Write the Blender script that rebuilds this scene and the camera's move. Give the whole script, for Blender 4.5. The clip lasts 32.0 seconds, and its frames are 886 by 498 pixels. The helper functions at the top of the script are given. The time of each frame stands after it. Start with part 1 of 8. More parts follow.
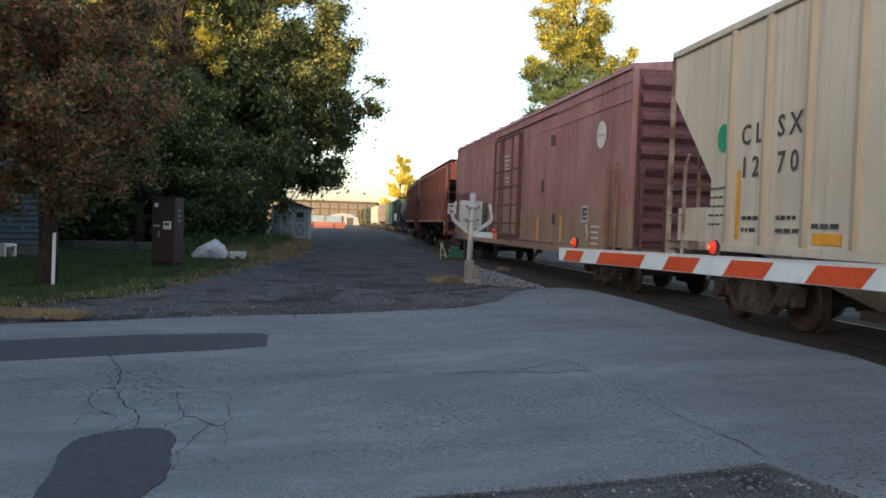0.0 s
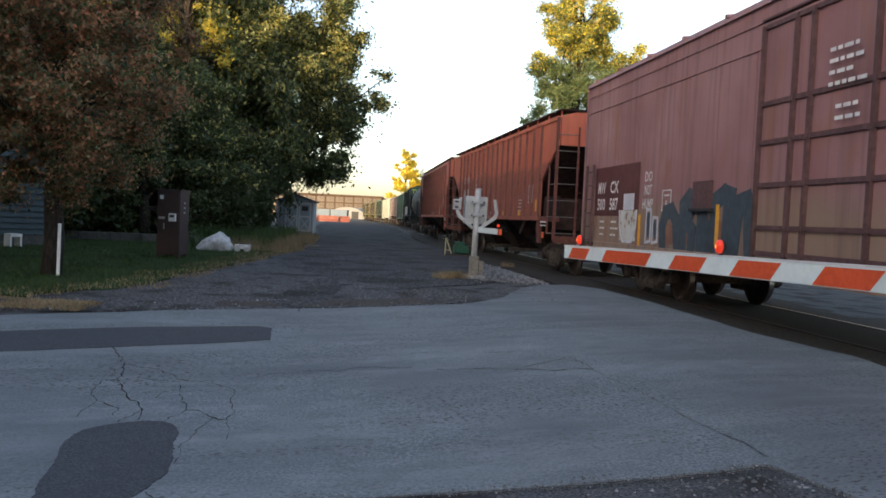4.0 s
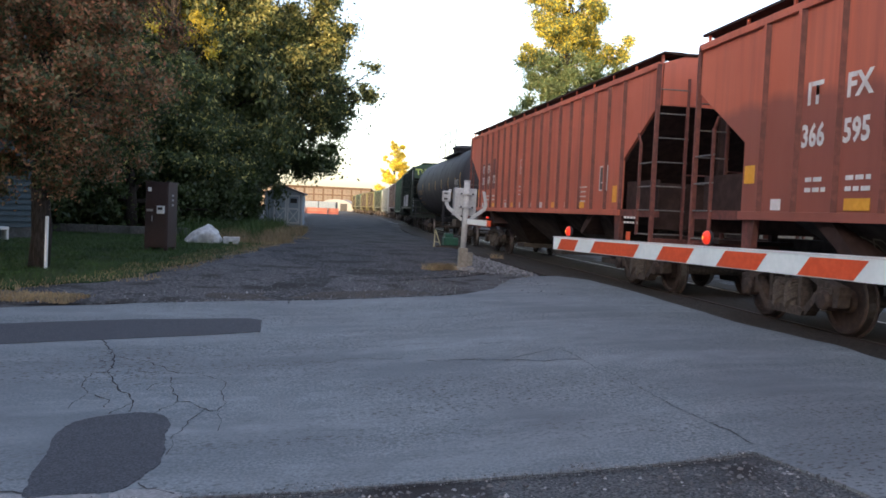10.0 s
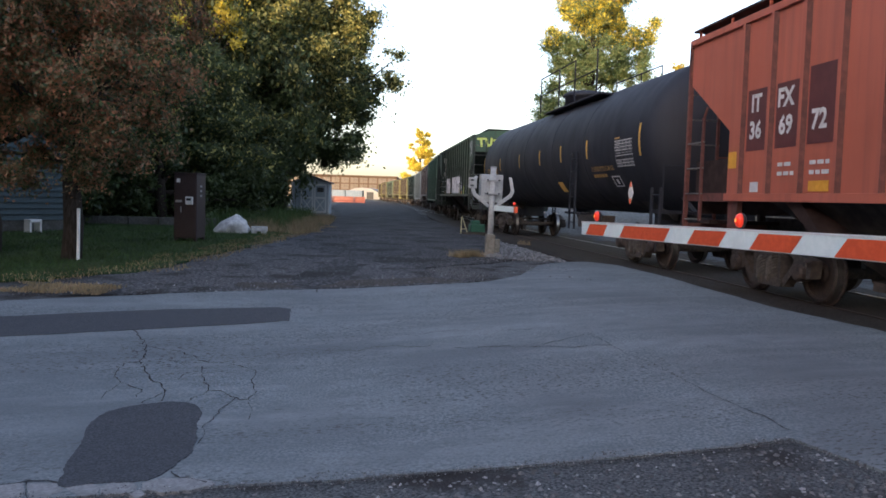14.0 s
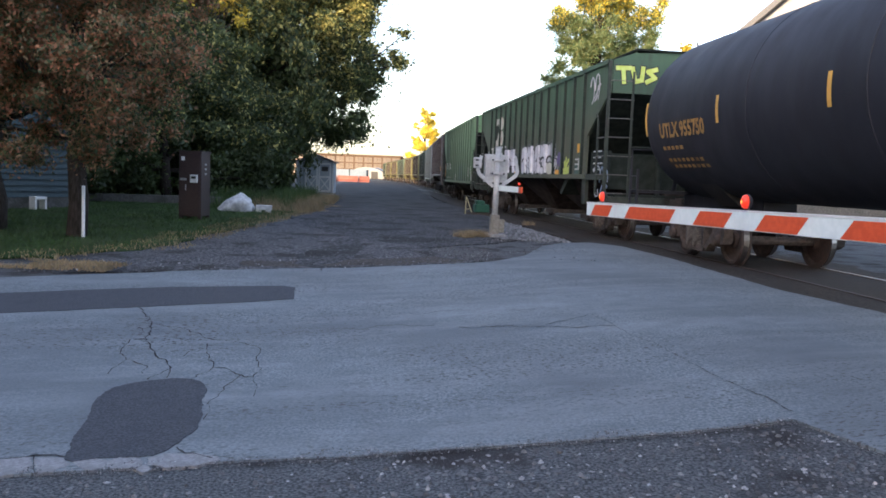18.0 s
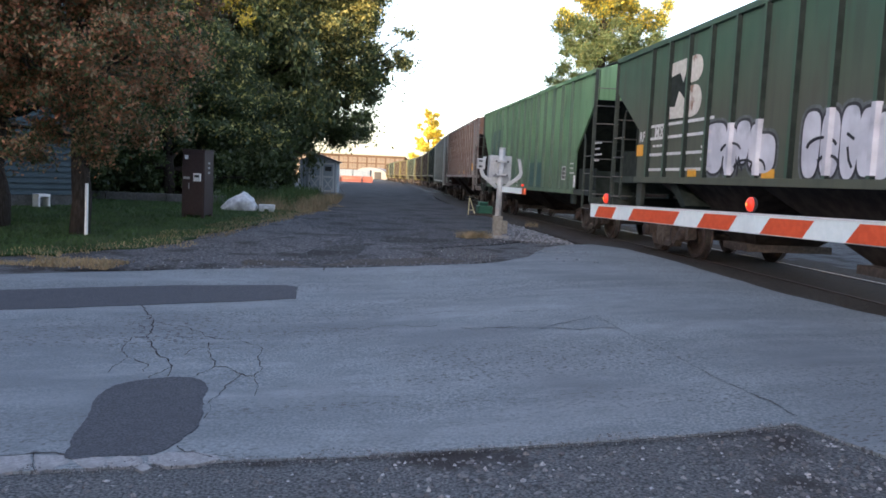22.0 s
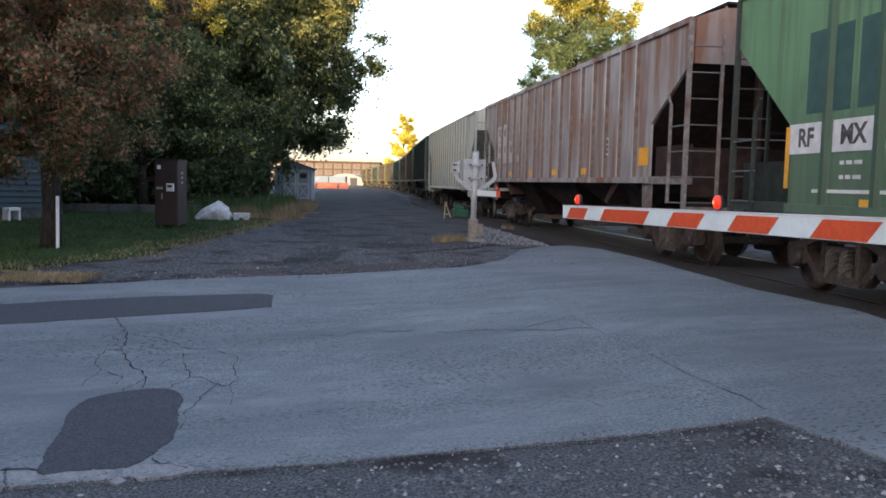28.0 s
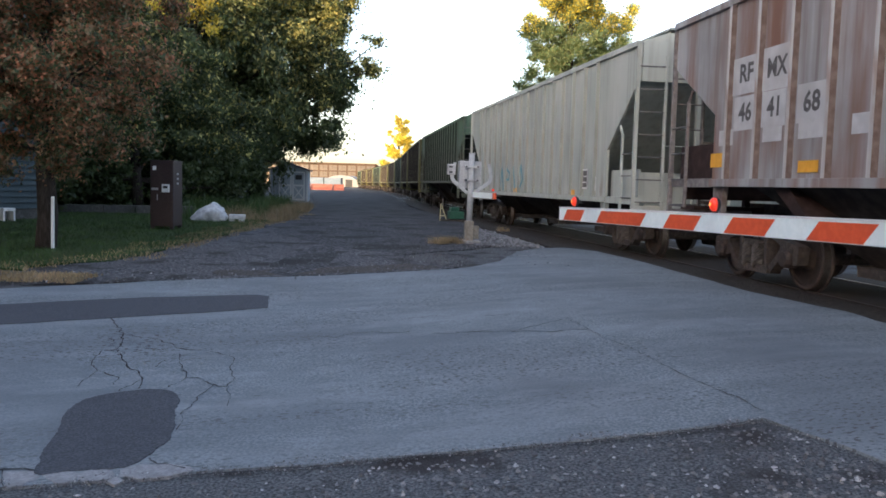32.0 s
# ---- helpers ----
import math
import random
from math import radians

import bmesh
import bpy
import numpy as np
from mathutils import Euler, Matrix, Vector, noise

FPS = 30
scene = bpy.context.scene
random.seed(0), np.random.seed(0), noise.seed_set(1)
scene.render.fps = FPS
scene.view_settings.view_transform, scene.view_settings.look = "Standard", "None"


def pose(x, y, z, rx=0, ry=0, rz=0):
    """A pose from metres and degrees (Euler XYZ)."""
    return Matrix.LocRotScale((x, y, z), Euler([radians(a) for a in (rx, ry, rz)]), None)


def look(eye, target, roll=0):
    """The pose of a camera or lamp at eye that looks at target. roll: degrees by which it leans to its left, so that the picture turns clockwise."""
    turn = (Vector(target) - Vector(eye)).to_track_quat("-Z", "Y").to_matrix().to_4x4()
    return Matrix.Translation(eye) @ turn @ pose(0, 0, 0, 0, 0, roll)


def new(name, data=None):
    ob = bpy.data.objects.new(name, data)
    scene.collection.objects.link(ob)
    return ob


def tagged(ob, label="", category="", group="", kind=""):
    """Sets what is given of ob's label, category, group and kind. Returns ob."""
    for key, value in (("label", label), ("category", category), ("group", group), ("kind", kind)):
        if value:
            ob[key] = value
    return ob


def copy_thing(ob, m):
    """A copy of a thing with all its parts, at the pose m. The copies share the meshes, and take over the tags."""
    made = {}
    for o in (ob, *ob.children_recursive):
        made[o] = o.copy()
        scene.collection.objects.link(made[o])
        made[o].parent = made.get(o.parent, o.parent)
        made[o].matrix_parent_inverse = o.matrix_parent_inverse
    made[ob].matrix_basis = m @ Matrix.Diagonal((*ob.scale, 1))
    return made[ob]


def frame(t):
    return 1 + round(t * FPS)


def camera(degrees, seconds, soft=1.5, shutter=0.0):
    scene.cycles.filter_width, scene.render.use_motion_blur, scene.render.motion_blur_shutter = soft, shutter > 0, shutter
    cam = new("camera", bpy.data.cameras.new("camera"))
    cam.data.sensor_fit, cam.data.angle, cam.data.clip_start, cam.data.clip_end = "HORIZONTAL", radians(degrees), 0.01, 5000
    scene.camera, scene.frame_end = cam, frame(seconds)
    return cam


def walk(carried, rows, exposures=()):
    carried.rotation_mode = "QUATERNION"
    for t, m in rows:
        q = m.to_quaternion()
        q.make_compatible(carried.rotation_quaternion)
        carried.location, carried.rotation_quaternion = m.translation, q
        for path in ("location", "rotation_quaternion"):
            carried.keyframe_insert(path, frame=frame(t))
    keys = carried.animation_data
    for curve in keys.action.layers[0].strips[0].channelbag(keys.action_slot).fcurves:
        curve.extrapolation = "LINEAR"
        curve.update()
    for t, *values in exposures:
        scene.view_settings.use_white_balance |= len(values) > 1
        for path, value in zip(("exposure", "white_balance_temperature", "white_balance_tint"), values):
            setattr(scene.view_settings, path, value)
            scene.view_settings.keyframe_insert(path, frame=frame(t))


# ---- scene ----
PATH = [
    (0.0, 0.011, -0.016, 1.302, 1.17, -1.81, 1.96),
    (0.5, 0.017, -0.004, 1.300, 1.35, -1.90, 1.87),
    (1.0, 0.016, 0.001, 1.301, 1.50, -2.05, 1.84),
    (1.5, 0.008, -0.007, 1.302, 1.58, -2.23, 2.00),
    (2.0, 0.001, -0.010, 1.300, 1.56, -2.18, 2.25),
    (2.5, 0.001, -0.008, 1.301, 1.60, -2.07, 2.45),
    (4.5, 0.013, 0.011, 1.311, 1.28, -2.33, 2.84),
    (5.0, 0.024, 0.008, 1.309, -0.57, -3.09, 2.23),
    (5.5, 0.013, 0.000, 1.311, -0.23, -3.00, 2.49),
    (6.0, -0.002, -0.024, 1.311, -0.16, -3.02, 2.89),
    (6.5, -0.008, -0.028, 1.314, 0.21, -2.70, 3.20),
    (7.0, -0.007, -0.038, 1.313, 0.49, -2.45, 3.10),
    (7.5, -0.012, -0.037, 1.311, 0.51, -2.15, 3.23),
    (8.0, -0.017, -0.030, 1.316, 0.66, -2.18, 3.24),
    (8.5, -0.010, -0.032, 1.313, 0.58, -2.03, 3.08),
    (9.0, -0.004, -0.011, 1.312, 0.55, -2.24, 2.95),
    (9.5, 0.002, -0.016, 1.311, 0.55, -2.51, 2.74),
    (10.0, -0.001, -0.028, 1.308, 0.66, -2.72, 2.54),
    (10.5, 0.000, -0.049, 1.312, 0.83, -2.88, 2.16),
    (11.0, 0.012, -0.039, 1.317, 2.08, -2.92, 2.28),
    (11.5, 0.016, -0.017, 1.314, 3.89, -2.71, 1.14),
    (12.0, 0.014, 0.013, 1.305, 3.73, -3.37, 0.64),
    (12.5, -0.001, 0.013, 1.302, 3.55, -3.63, 1.10),
    (13.0, -0.007, 0.010, 1.301, 3.37, -3.78, 1.30),
    (13.5, -0.009, 0.011, 1.304, 2.56, -3.71, 1.73),
    (15.5, 0.001, 0.013, 1.301, 2.71, -3.75, 1.48),
    (16.0, 0.002, 0.022, 1.301, 2.86, -4.30, 1.04),
    (16.5, -0.006, 0.012, 1.297, 3.13, -4.38, 1.17),
    (17.0, 0.000, 0.009, 1.295, 3.04, -4.52, 1.22),
    (17.5, -0.009, 0.007, 1.296, 2.70, -4.99, 1.62),
    (18.0, -0.012, 0.011, 1.298, 2.79, -5.14, 2.09),
    (18.5, -0.010, 0.019, 1.291, 2.86, -5.15, 2.21),
    (19.0, -0.005, 0.022, 1.293, 2.76, -5.26, 2.29),
    (19.5, -0.008, 0.012, 1.293, 2.76, -5.30, 2.32),
    (20.0, -0.012, 0.006, 1.294, 2.80, -5.12, 2.44),
    (20.5, -0.020, -0.002, 1.299, 3.00, -4.81, 2.55),
    (21.0, -0.028, -0.005, 1.300, 3.18, -4.59, 2.69),
    (21.5, -0.015, 0.015, 1.293, 3.05, -4.74, 2.67),
    (22.0, -0.015, 0.032, 1.292, 2.98, -5.08, 2.56),
    (22.5, -0.010, 0.028, 1.290, 3.05, -5.06, 2.40),
    (23.0, -0.002, 0.023, 1.289, 3.02, -5.14, 2.18),
    (23.5, 0.000, 0.015, 1.292, 3.09, -4.95, 1.93),
    (24.0, 0.002, 0.013, 1.296, 2.82, -5.02, 1.72),
    (24.5, -0.008, 0.010, 1.287, 2.61, -5.04, 1.79),
    (25.0, -0.006, 0.013, 1.289, 2.41, -5.10, 1.76),
    (25.5, -0.004, 0.010, 1.288, 2.11, -5.19, 1.73),
    (27.5, 0.016, 0.009, 1.293, 1.83, -4.86, 1.22),
    (28.0, 0.021, 0.008, 1.295, 1.40, -4.72, 1.32),
    (28.5, 0.012, 0.004, 1.295, 1.29, -4.54, 1.46),
    (29.0, 0.010, 0.003, 1.293, 1.23, -4.44, 1.57),
    (29.5, 0.014, 0.007, 1.294, 0.98, -4.47, 1.56),
    (30.0, 0.009, 0.006, 1.290, 0.83, -4.52, 1.55),
    (30.5, 0.008, 0.007, 1.292, 0.91, -4.61, 1.46),
    (31.0, 0.007, 0.001, 1.292, 1.14, -4.67, 1.49),
    (31.5, -0.000, 0.003, 1.290, 1.05, -4.68, 1.60),
    (32.0, 0.005, -0.002, 1.290, 1.05, -4.57, 1.51),
]
TRAVEL = [0.00, 3.84, 7.72, 11.63, 15.58, 19.58, 23.60, 27.59, 31.50, 35.39, 39.27, 43.14, 47.07, 51.10, 55.15, 59.22, 63.31, 67.42, 71.52, 75.52, 79.46, 83.40, 87.34, 91.19, 94.94, 98.71, 102.50, 106.27, 110.03, 113.78, 117.55, 121.38, 125.23]
TRACK_START = 7.193
TRACK_NODES = [0.0, 12.72, 26.5, 36, 46, 56, 66, 80, 95, 110, 125, 145, 170, 190, 212, 235, 300]
TRACK_HEADING = [8.74, 10.1, 10.56, 8.87, 7.64, 6.19, 5.76, 6.28, 7.19, 8.3, 9.58, 10.36, 10.87, 10.0, 6.5, 3.5, 1.0]
EXPOSURES = [(0.0, 1.77, 6250, 14), (2.5, 2.05, 6250, 15), (5.0, 1.65, 6300, 15), (7.0, 1.98, 6230, 18), (9.0, 2.07, 6200, 20), (11.0, 2.1, 6180, 20), (13.0, 1.81, 6130, 20), (16.0, 2.15, 5950, 21), (18.5, 2.35, 5970, 21), (21.0, 2.35, 6000, 21), (25.5, 2.2, 6000, 21), (28.0, 2.13, 6080, 20), (32.0, 2.15, 6080, 19)]


def clamp01(v):
    return max(0.0, min(1.0, v))


def ease(a, b, v):
    q = clamp01((v - a) / (b - a))
    return q * q * (3 - 2 * q)


def sight(row):
    """A camera pose from place, yaw to the left, pitch up and lean, in degrees."""
    t, x, y, z, yaw, pitch, lean = row
    yaw, pitch = radians(yaw), radians(pitch)
    ahead = Vector((-math.sin(yaw) * math.cos(pitch), math.cos(yaw) * math.cos(pitch), math.sin(pitch)))
    return t, look(Vector((x, y, z)), Vector((x, y, z)) + ahead, lean)


cam = camera(57.9, 32.0, soft=1.7)
walk(cam, [sight(row) for row in PATH], EXPOSURES)

# ---- sky, sun, exposure ----
SUN_WAY = Vector((-0.56, -0.81, 0.165)).normalized()  # towards the sun
world = bpy.data.worlds.new("evening_sky")
scene.world = world
world.use_nodes = True
wn = world.node_tree.nodes
wl = world.node_tree.links
sky = wn.new("ShaderNodeTexSky")
sky.sky_type = "NISHITA"
sky.sun_disc = False
sky.sun_elevation = math.asin(SUN_WAY.z)
sky.sun_rotation = math.atan2(SUN_WAY.x, SUN_WAY.y)
sky.air_density, sky.dust_density, sky.ozone_density = 1.0, 2.0, 1.0
wn["Background"].inputs["Strength"].default_value = 0.15
haze = wn.new("ShaderNodeHueSaturation")
haze.inputs["Saturation"].default_value = 0.8
wl.new(sky.outputs[0], haze.inputs["Color"])
wl.new(haze.outputs[0], wn["Background"].inputs[0])
sun_data = bpy.data.lights.new("sun", "SUN")
sun_data.energy, sun_data.angle, sun_data.color = 2.2, radians(0.6), (1.0, 0.74, 0.38)
sun = new("sun", sun_data)
sun.matrix_world = look(SUN_WAY * 100, (0, 0, 0))


# ---- materials ----
def nodes_of(name):
    m = bpy.data.materials.new(name)
    m.use_nodes = True
    return m, m.node_tree.nodes, m.node_tree.links, m.node_tree.nodes["Principled BSDF"]


def noise_node(n, l, coord, scale, detail=4.0, stretch=None):
    t = n.new("ShaderNodeTexNoise")
    t.inputs["Scale"].default_value = scale
    t.inputs["Detail"].default_value = detail
    if stretch:
        mp = n.new("ShaderNodeMapping")
        mp.inputs["Scale"].default_value = stretch
        l.new(coord, mp.inputs[0])
        coord = mp.outputs[0]
    l.new(coord, t.inputs["Vector"])
    return t.outputs["Fac"]


def ramp(n, l, fac, a, b):
    r = n.new("ShaderNodeMapRange")
    r.inputs["From Min"].default_value, r.inputs["From Max"].default_value = a, b
    l.new(fac, r.inputs["Value"])
    return r.outputs["Result"]


def blend(n, l, fac, a, b):
    m = n.new("ShaderNodeMix")
    m.data_type = "RGBA"
    for value, sock in ((fac, m.inputs[0]), (a, m.inputs[6]), (b, m.inputs[7])):
        if isinstance(value, (tuple, list)):
            sock.default_value = (*value, 1)
        elif isinstance(value, float):
            sock.default_value = value
        else:
            l.new(value, sock)
    return m.outputs[2]


def surface(name, base, second, third=None, small=40.0, large=1.2, rough=0.8, metal=0.0, bump=0.3, depth=0.01, stretch=None,
            lo=0.4, hi=0.65, third_lo=0.55, third_hi=0.75, per_object=0.0):
    """A worn surface: two colours at a fine grain, a third in larger stains, fine relief."""
    m, n, l, p = nodes_of(name)
    co = n.new("ShaderNodeTexCoord").outputs["Object"]
    fine = noise_node(n, l, co, small, 6, stretch)
    broad = noise_node(n, l, co, large, 5)
    c = blend(n, l, ramp(n, l, fine, lo, hi), base, second)
    if third:
        c = blend(n, l, ramp(n, l, broad, third_lo, third_hi), c, third)
    if per_object:
        info = n.new("ShaderNodeObjectInfo")
        hsv = n.new("ShaderNodeHueSaturation")
        l.new(ramp(n, l, info.outputs["Random"], 0.0, 1.0), hsv.inputs["Fac"])
        hsv.inputs["Value"].default_value = 1 + per_object
        l.new(c, hsv.inputs["Color"])
        c = hsv.outputs[0]
    l.new(c, p.inputs["Base Color"])
    p.inputs["Roughness"].default_value, p.inputs["Metallic"].default_value = rough, metal
    if rough >= 0.85:
        p.inputs["Specular IOR Level"].default_value = 0.2
    if bump:
        b = n.new("ShaderNodeBump")
        b.inputs["Strength"].default_value, b.inputs["Distance"].default_value = bump, depth
        l.new(fine, b.inputs["Height"])
        l.new(b.outputs[0], p.inputs["Normal"])
    return m


def road_surface():
    """Old asphalt: fine stone grain, dark pits, and pale worn streaks along the wheel tracks."""
    m, n, l, p = nodes_of("worn_asphalt")
    co = n.new("ShaderNodeTexCoord").outputs["Object"]
    turn = n.new("ShaderNodeMapping")
    turn.inputs["Rotation"].default_value = (0, 0, radians(-17))
    l.new(co, turn.inputs[0])
    along = turn.outputs[0]
    grain = noise_node(n, l, co, 52, 6)
    pits = noise_node(n, l, co, 21, 3)
    tracks = noise_node(n, l, along, 1.0, 5, (0.22, 1.7, 1))
    scuffs = noise_node(n, l, along, 1.0, 6, (1.7, 7.0, 1))
    cloud = noise_node(n, l, co, 0.5, 4)
    c = blend(n, l, ramp(n, l, grain, 0.38, 0.62), (0.106, 0.124, 0.134), (0.218, 0.246, 0.26))
    c = blend(n, l, ramp(n, l, cloud, 0.42, 0.66), c, (0.122, 0.138, 0.15))
    pale = n.new("ShaderNodeMath")
    pale.operation = "MULTIPLY"
    l.new(ramp(n, l, tracks, 0.45, 0.68), pale.inputs[0])
    pale.inputs[1].default_value = 0.45
    c = blend(n, l, pale.outputs[0], c, (0.245, 0.272, 0.284))
    scuff = n.new("ShaderNodeMath")
    scuff.operation = "MULTIPLY"
    l.new(ramp(n, l, scuffs, 0.56, 0.74), scuff.inputs[0])
    scuff.inputs[1].default_value = 0.3
    c = blend(n, l, scuff.outputs[0], c, (0.255, 0.28, 0.292))
    c = blend(n, l, ramp(n, l, pits, 0.66, 0.76), c, (0.09, 0.092, 0.096))
    mottle = noise_node(n, l, along, 1.0, 10, (2.6, 4.4, 1))
    soft = n.new("ShaderNodeMath")
    soft.operation = "MULTIPLY"
    l.new(ramp(n, l, mottle, 0.46, 0.66), soft.inputs[0])
    soft.inputs[1].default_value = 0.4
    c = blend(n, l, soft.outputs[0], c, (0.108, 0.124, 0.136))
    crumbs = noise_node(n, l, along, 1.0, 6, (22.0, 34.0, 1))
    rough_zone = noise_node(n, l, along, 1.0, 3, (0.35, 0.9, 1))
    both = n.new("ShaderNodeMath")
    both.operation = "MULTIPLY"
    l.new(ramp(n, l, crumbs, 0.55, 0.62), both.inputs[0])
    l.new(ramp(n, l, rough_zone, 0.42, 0.58), both.inputs[1])
    c = blend(n, l, both.outputs[0], c, (0.075, 0.077, 0.08))
    chips = noise_node(n, l, along, 1.0, 4, (5.0, 16.0, 1))
    c = blend(n, l, ramp(n, l, chips, 0.71, 0.76), c, (0.075, 0.077, 0.081))
    l.new(c, p.inputs["Base Color"])
    p.inputs["Roughness"].default_value = 0.88
    p.inputs["Specular IOR Level"].default_value = 0.25
    b = n.new("ShaderNodeBump")
    b.inputs["Strength"].default_value, b.inputs["Distance"].default_value = 0.6, 0.008
    l.new(grain, b.inputs["Height"])
    l.new(b.outputs[0], p.inputs["Normal"])
    return m


def car_paint(name, base, faded, rust, grime, streak=0.5, rust_lo=0.58, rust_hi=0.7, rough=0.55, dirty_lower=None, spread=(1.2, 1.2, 0.5), dirt_at=2.1, dirt_soft=0.1):
    """Old freight-car paint: faded in clouds, grime running down in streaks, rust in spots."""
    m, n, l, p = nodes_of(name)
    co = n.new("ShaderNodeTexCoord").outputs["Object"]
    cloud = noise_node(n, l, co, 0.7, 5)
    runs = noise_node(n, l, co, 1.0, 6, (7, 7, 0.35))
    spots = noise_node(n, l, co, 2.0, 8, spread)
    grain = noise_node(n, l, co, 60, 4)
    c = blend(n, l, ramp(n, l, cloud, 0.35, 0.68), base, faded)
    if dirty_lower:
        sep = n.new("ShaderNodeSeparateXYZ")
        l.new(co, sep.inputs[0])
        wave = noise_node(n, l, co, 0.5, 5, (1, 1, 0.05))
        add = n.new("ShaderNodeMath")
        add.operation = "MULTIPLY_ADD"
        l.new(wave, add.inputs[0])
        add.inputs[1].default_value = -0.9
        l.new(sep.outputs["Z"], add.inputs[2])
        c = blend(n, l, ramp(n, l, add.outputs[0], dirt_at, dirt_at + dirt_soft), dirty_lower, c)
    g = n.new("ShaderNodeMath")
    g.operation = "MULTIPLY"
    l.new(ramp(n, l, runs, 0.48, 0.75), g.inputs[0])
    g.inputs[1].default_value = streak
    c = blend(n, l, g.outputs[0], c, grime)
    c = blend(n, l, ramp(n, l, spots, rust_lo, rust_hi), c, rust)
    l.new(c, p.inputs["Base Color"])
    r = n.new("ShaderNodeMapRange")
    r.inputs["To Min"].default_value, r.inputs["To Max"].default_value = rough - 0.1, rough + 0.25
    l.new(spots, r.inputs["Value"])
    l.new(r.outputs[0], p.inputs["Roughness"])
    b = n.new("ShaderNodeBump")
    b.inputs["Strength"].default_value, b.inputs["Distance"].default_value = 0.15, 0.004
    mixh = n.new("ShaderNodeMath")
    mixh.operation = "ADD"
    l.new(grain, mixh.inputs[0])
    l.new(cloud, mixh.inputs[1])
    l.new(mixh.outputs[0], b.inputs["Height"])
    l.new(b.outputs[0], p.inputs["Normal"])
    return m


def foliage(name, colours, clear=0.35):
    """Leaves that differ one by one, and let some light through."""
    m, n, l, p = nodes_of(name)
    geo = n.new("ShaderNodeNewGeometry")
    cr = n.new("ShaderNodeValToRGB")
    e = cr.color_ramp.elements
    while len(e) < len(colours):
        e.new(0.5)
    for k, c in enumerate(colours):
        e[k].position, e[k].color = k / (len(colours) - 1), (*c, 1)
    l.new(geo.outputs["Random Per Island"], cr.inputs[0])
    co = n.new("ShaderNodeTexCoord").outputs["Object"]
    patch = noise_node(n, l, co, 0.9, 3)
    hsv = n.new("ShaderNodeHueSaturation")
    l.new(cr.outputs[0], hsv.inputs["Color"])
    v = n.new("ShaderNodeMapRange")
    v.inputs["From Min"].default_value, v.inputs["From Max"].default_value = 0.3, 0.7
    v.inputs["To Min"].default_value, v.inputs["To Max"].default_value = 0.65, 1.3
    l.new(patch, v.inputs["Value"])
    l.new(v.outputs[0], hsv.inputs["Value"])
    l.new(hsv.outputs[0], p.inputs["Base Color"])
    p.inputs["Roughness"].default_value = 0.6
    tr = n.new("ShaderNodeBsdfTranslucent")
    l.new(hsv.outputs[0], tr.inputs[0])
    mx = n.new("ShaderNodeMixShader")
    mx.inputs[0].default_value = clear
    l.new(p.outputs[0], mx.inputs[1])
    l.new(tr.outputs[0], mx.inputs[2])
    l.new(mx.outputs[0], n["Material Output"].inputs[0])
    return m


def glow(name, colour, strength):
    m, n, l, p = nodes_of(name)
    p.inputs["Base Color"].default_value = (*colour, 1)
    p.inputs["Emission Color"].default_value = (*colour, 1)
    p.inputs["Emission Strength"].default_value = strength
    p.inputs["Roughness"].default_value = 0.3
    return m


M_SOIL = surface("soil_gravel", (0.042, 0.044, 0.047), (0.155, 0.165, 0.17), (0.04, 0.037, 0.037), 60, 1.6, 0.95, 0, 0.9, 0.02, None, 0.38, 0.66, 0.5, 0.62)
def pebble(name, shades, rough=0.9):
    """Loose stones, each with its own grey."""
    m, n, l, p = nodes_of(name)
    geo = n.new("ShaderNodeNewGeometry")
    cr = n.new("ShaderNodeValToRGB")
    e = cr.color_ramp.elements
    while len(e) < len(shades):
        e.new(0.5)
    for k, (at, c) in enumerate(shades):
        e[k].position, e[k].color = at, (*c, 1)
    l.new(geo.outputs["Random Per Island"], cr.inputs[0])
    co = n.new("ShaderNodeTexCoord").outputs["Object"]
    c = blend(n, l, ramp(n, l, noise_node(n, l, co, 110, 4), 0.45, 0.75), cr.outputs[0], (0.12, 0.118, 0.12))
    l.new(c, p.inputs["Base Color"])
    p.inputs["Roughness"].default_value = rough
    p.inputs["Specular IOR Level"].default_value = 0.25
    return m


M_PEBBLE = pebble("mixed_verge_stones", [(0.0, (0.05, 0.05, 0.053)), (0.45, (0.12, 0.12, 0.126)), (0.85, (0.2, 0.2, 0.208)), (1.0, (0.46, 0.46, 0.47))])
M_CHIP = pebble("pale_lane_chips", [(0.0, (0.05, 0.049, 0.05)), (0.6, (0.13, 0.13, 0.134)), (0.9, (0.22, 0.22, 0.225)), (1.0, (0.42, 0.42, 0.43))])
M_ROAD = road_surface()
M_APRON = surface("grey_apron_gravel", (0.036, 0.037, 0.04), (0.16, 0.164, 0.172), (0.032, 0.03, 0.03), 20, 1.3, 0.95, 0, 1.0, 0.025, None, 0.42, 0.66, 0.52, 0.66)
M_OLDPOST = surface("weathered_post_foot", (0.17, 0.16, 0.135), (0.25, 0.235, 0.2), (0.12, 0.11, 0.09), 14, 2, 0.85, 0, 0.3, 0.005)
M_DIRT = surface("muddy_dirt", (0.042, 0.037, 0.034), (0.095, 0.085, 0.077), (0.035, 0.03, 0.027), 28, 1.6, 0.95, 0, 0.8, 0.02)
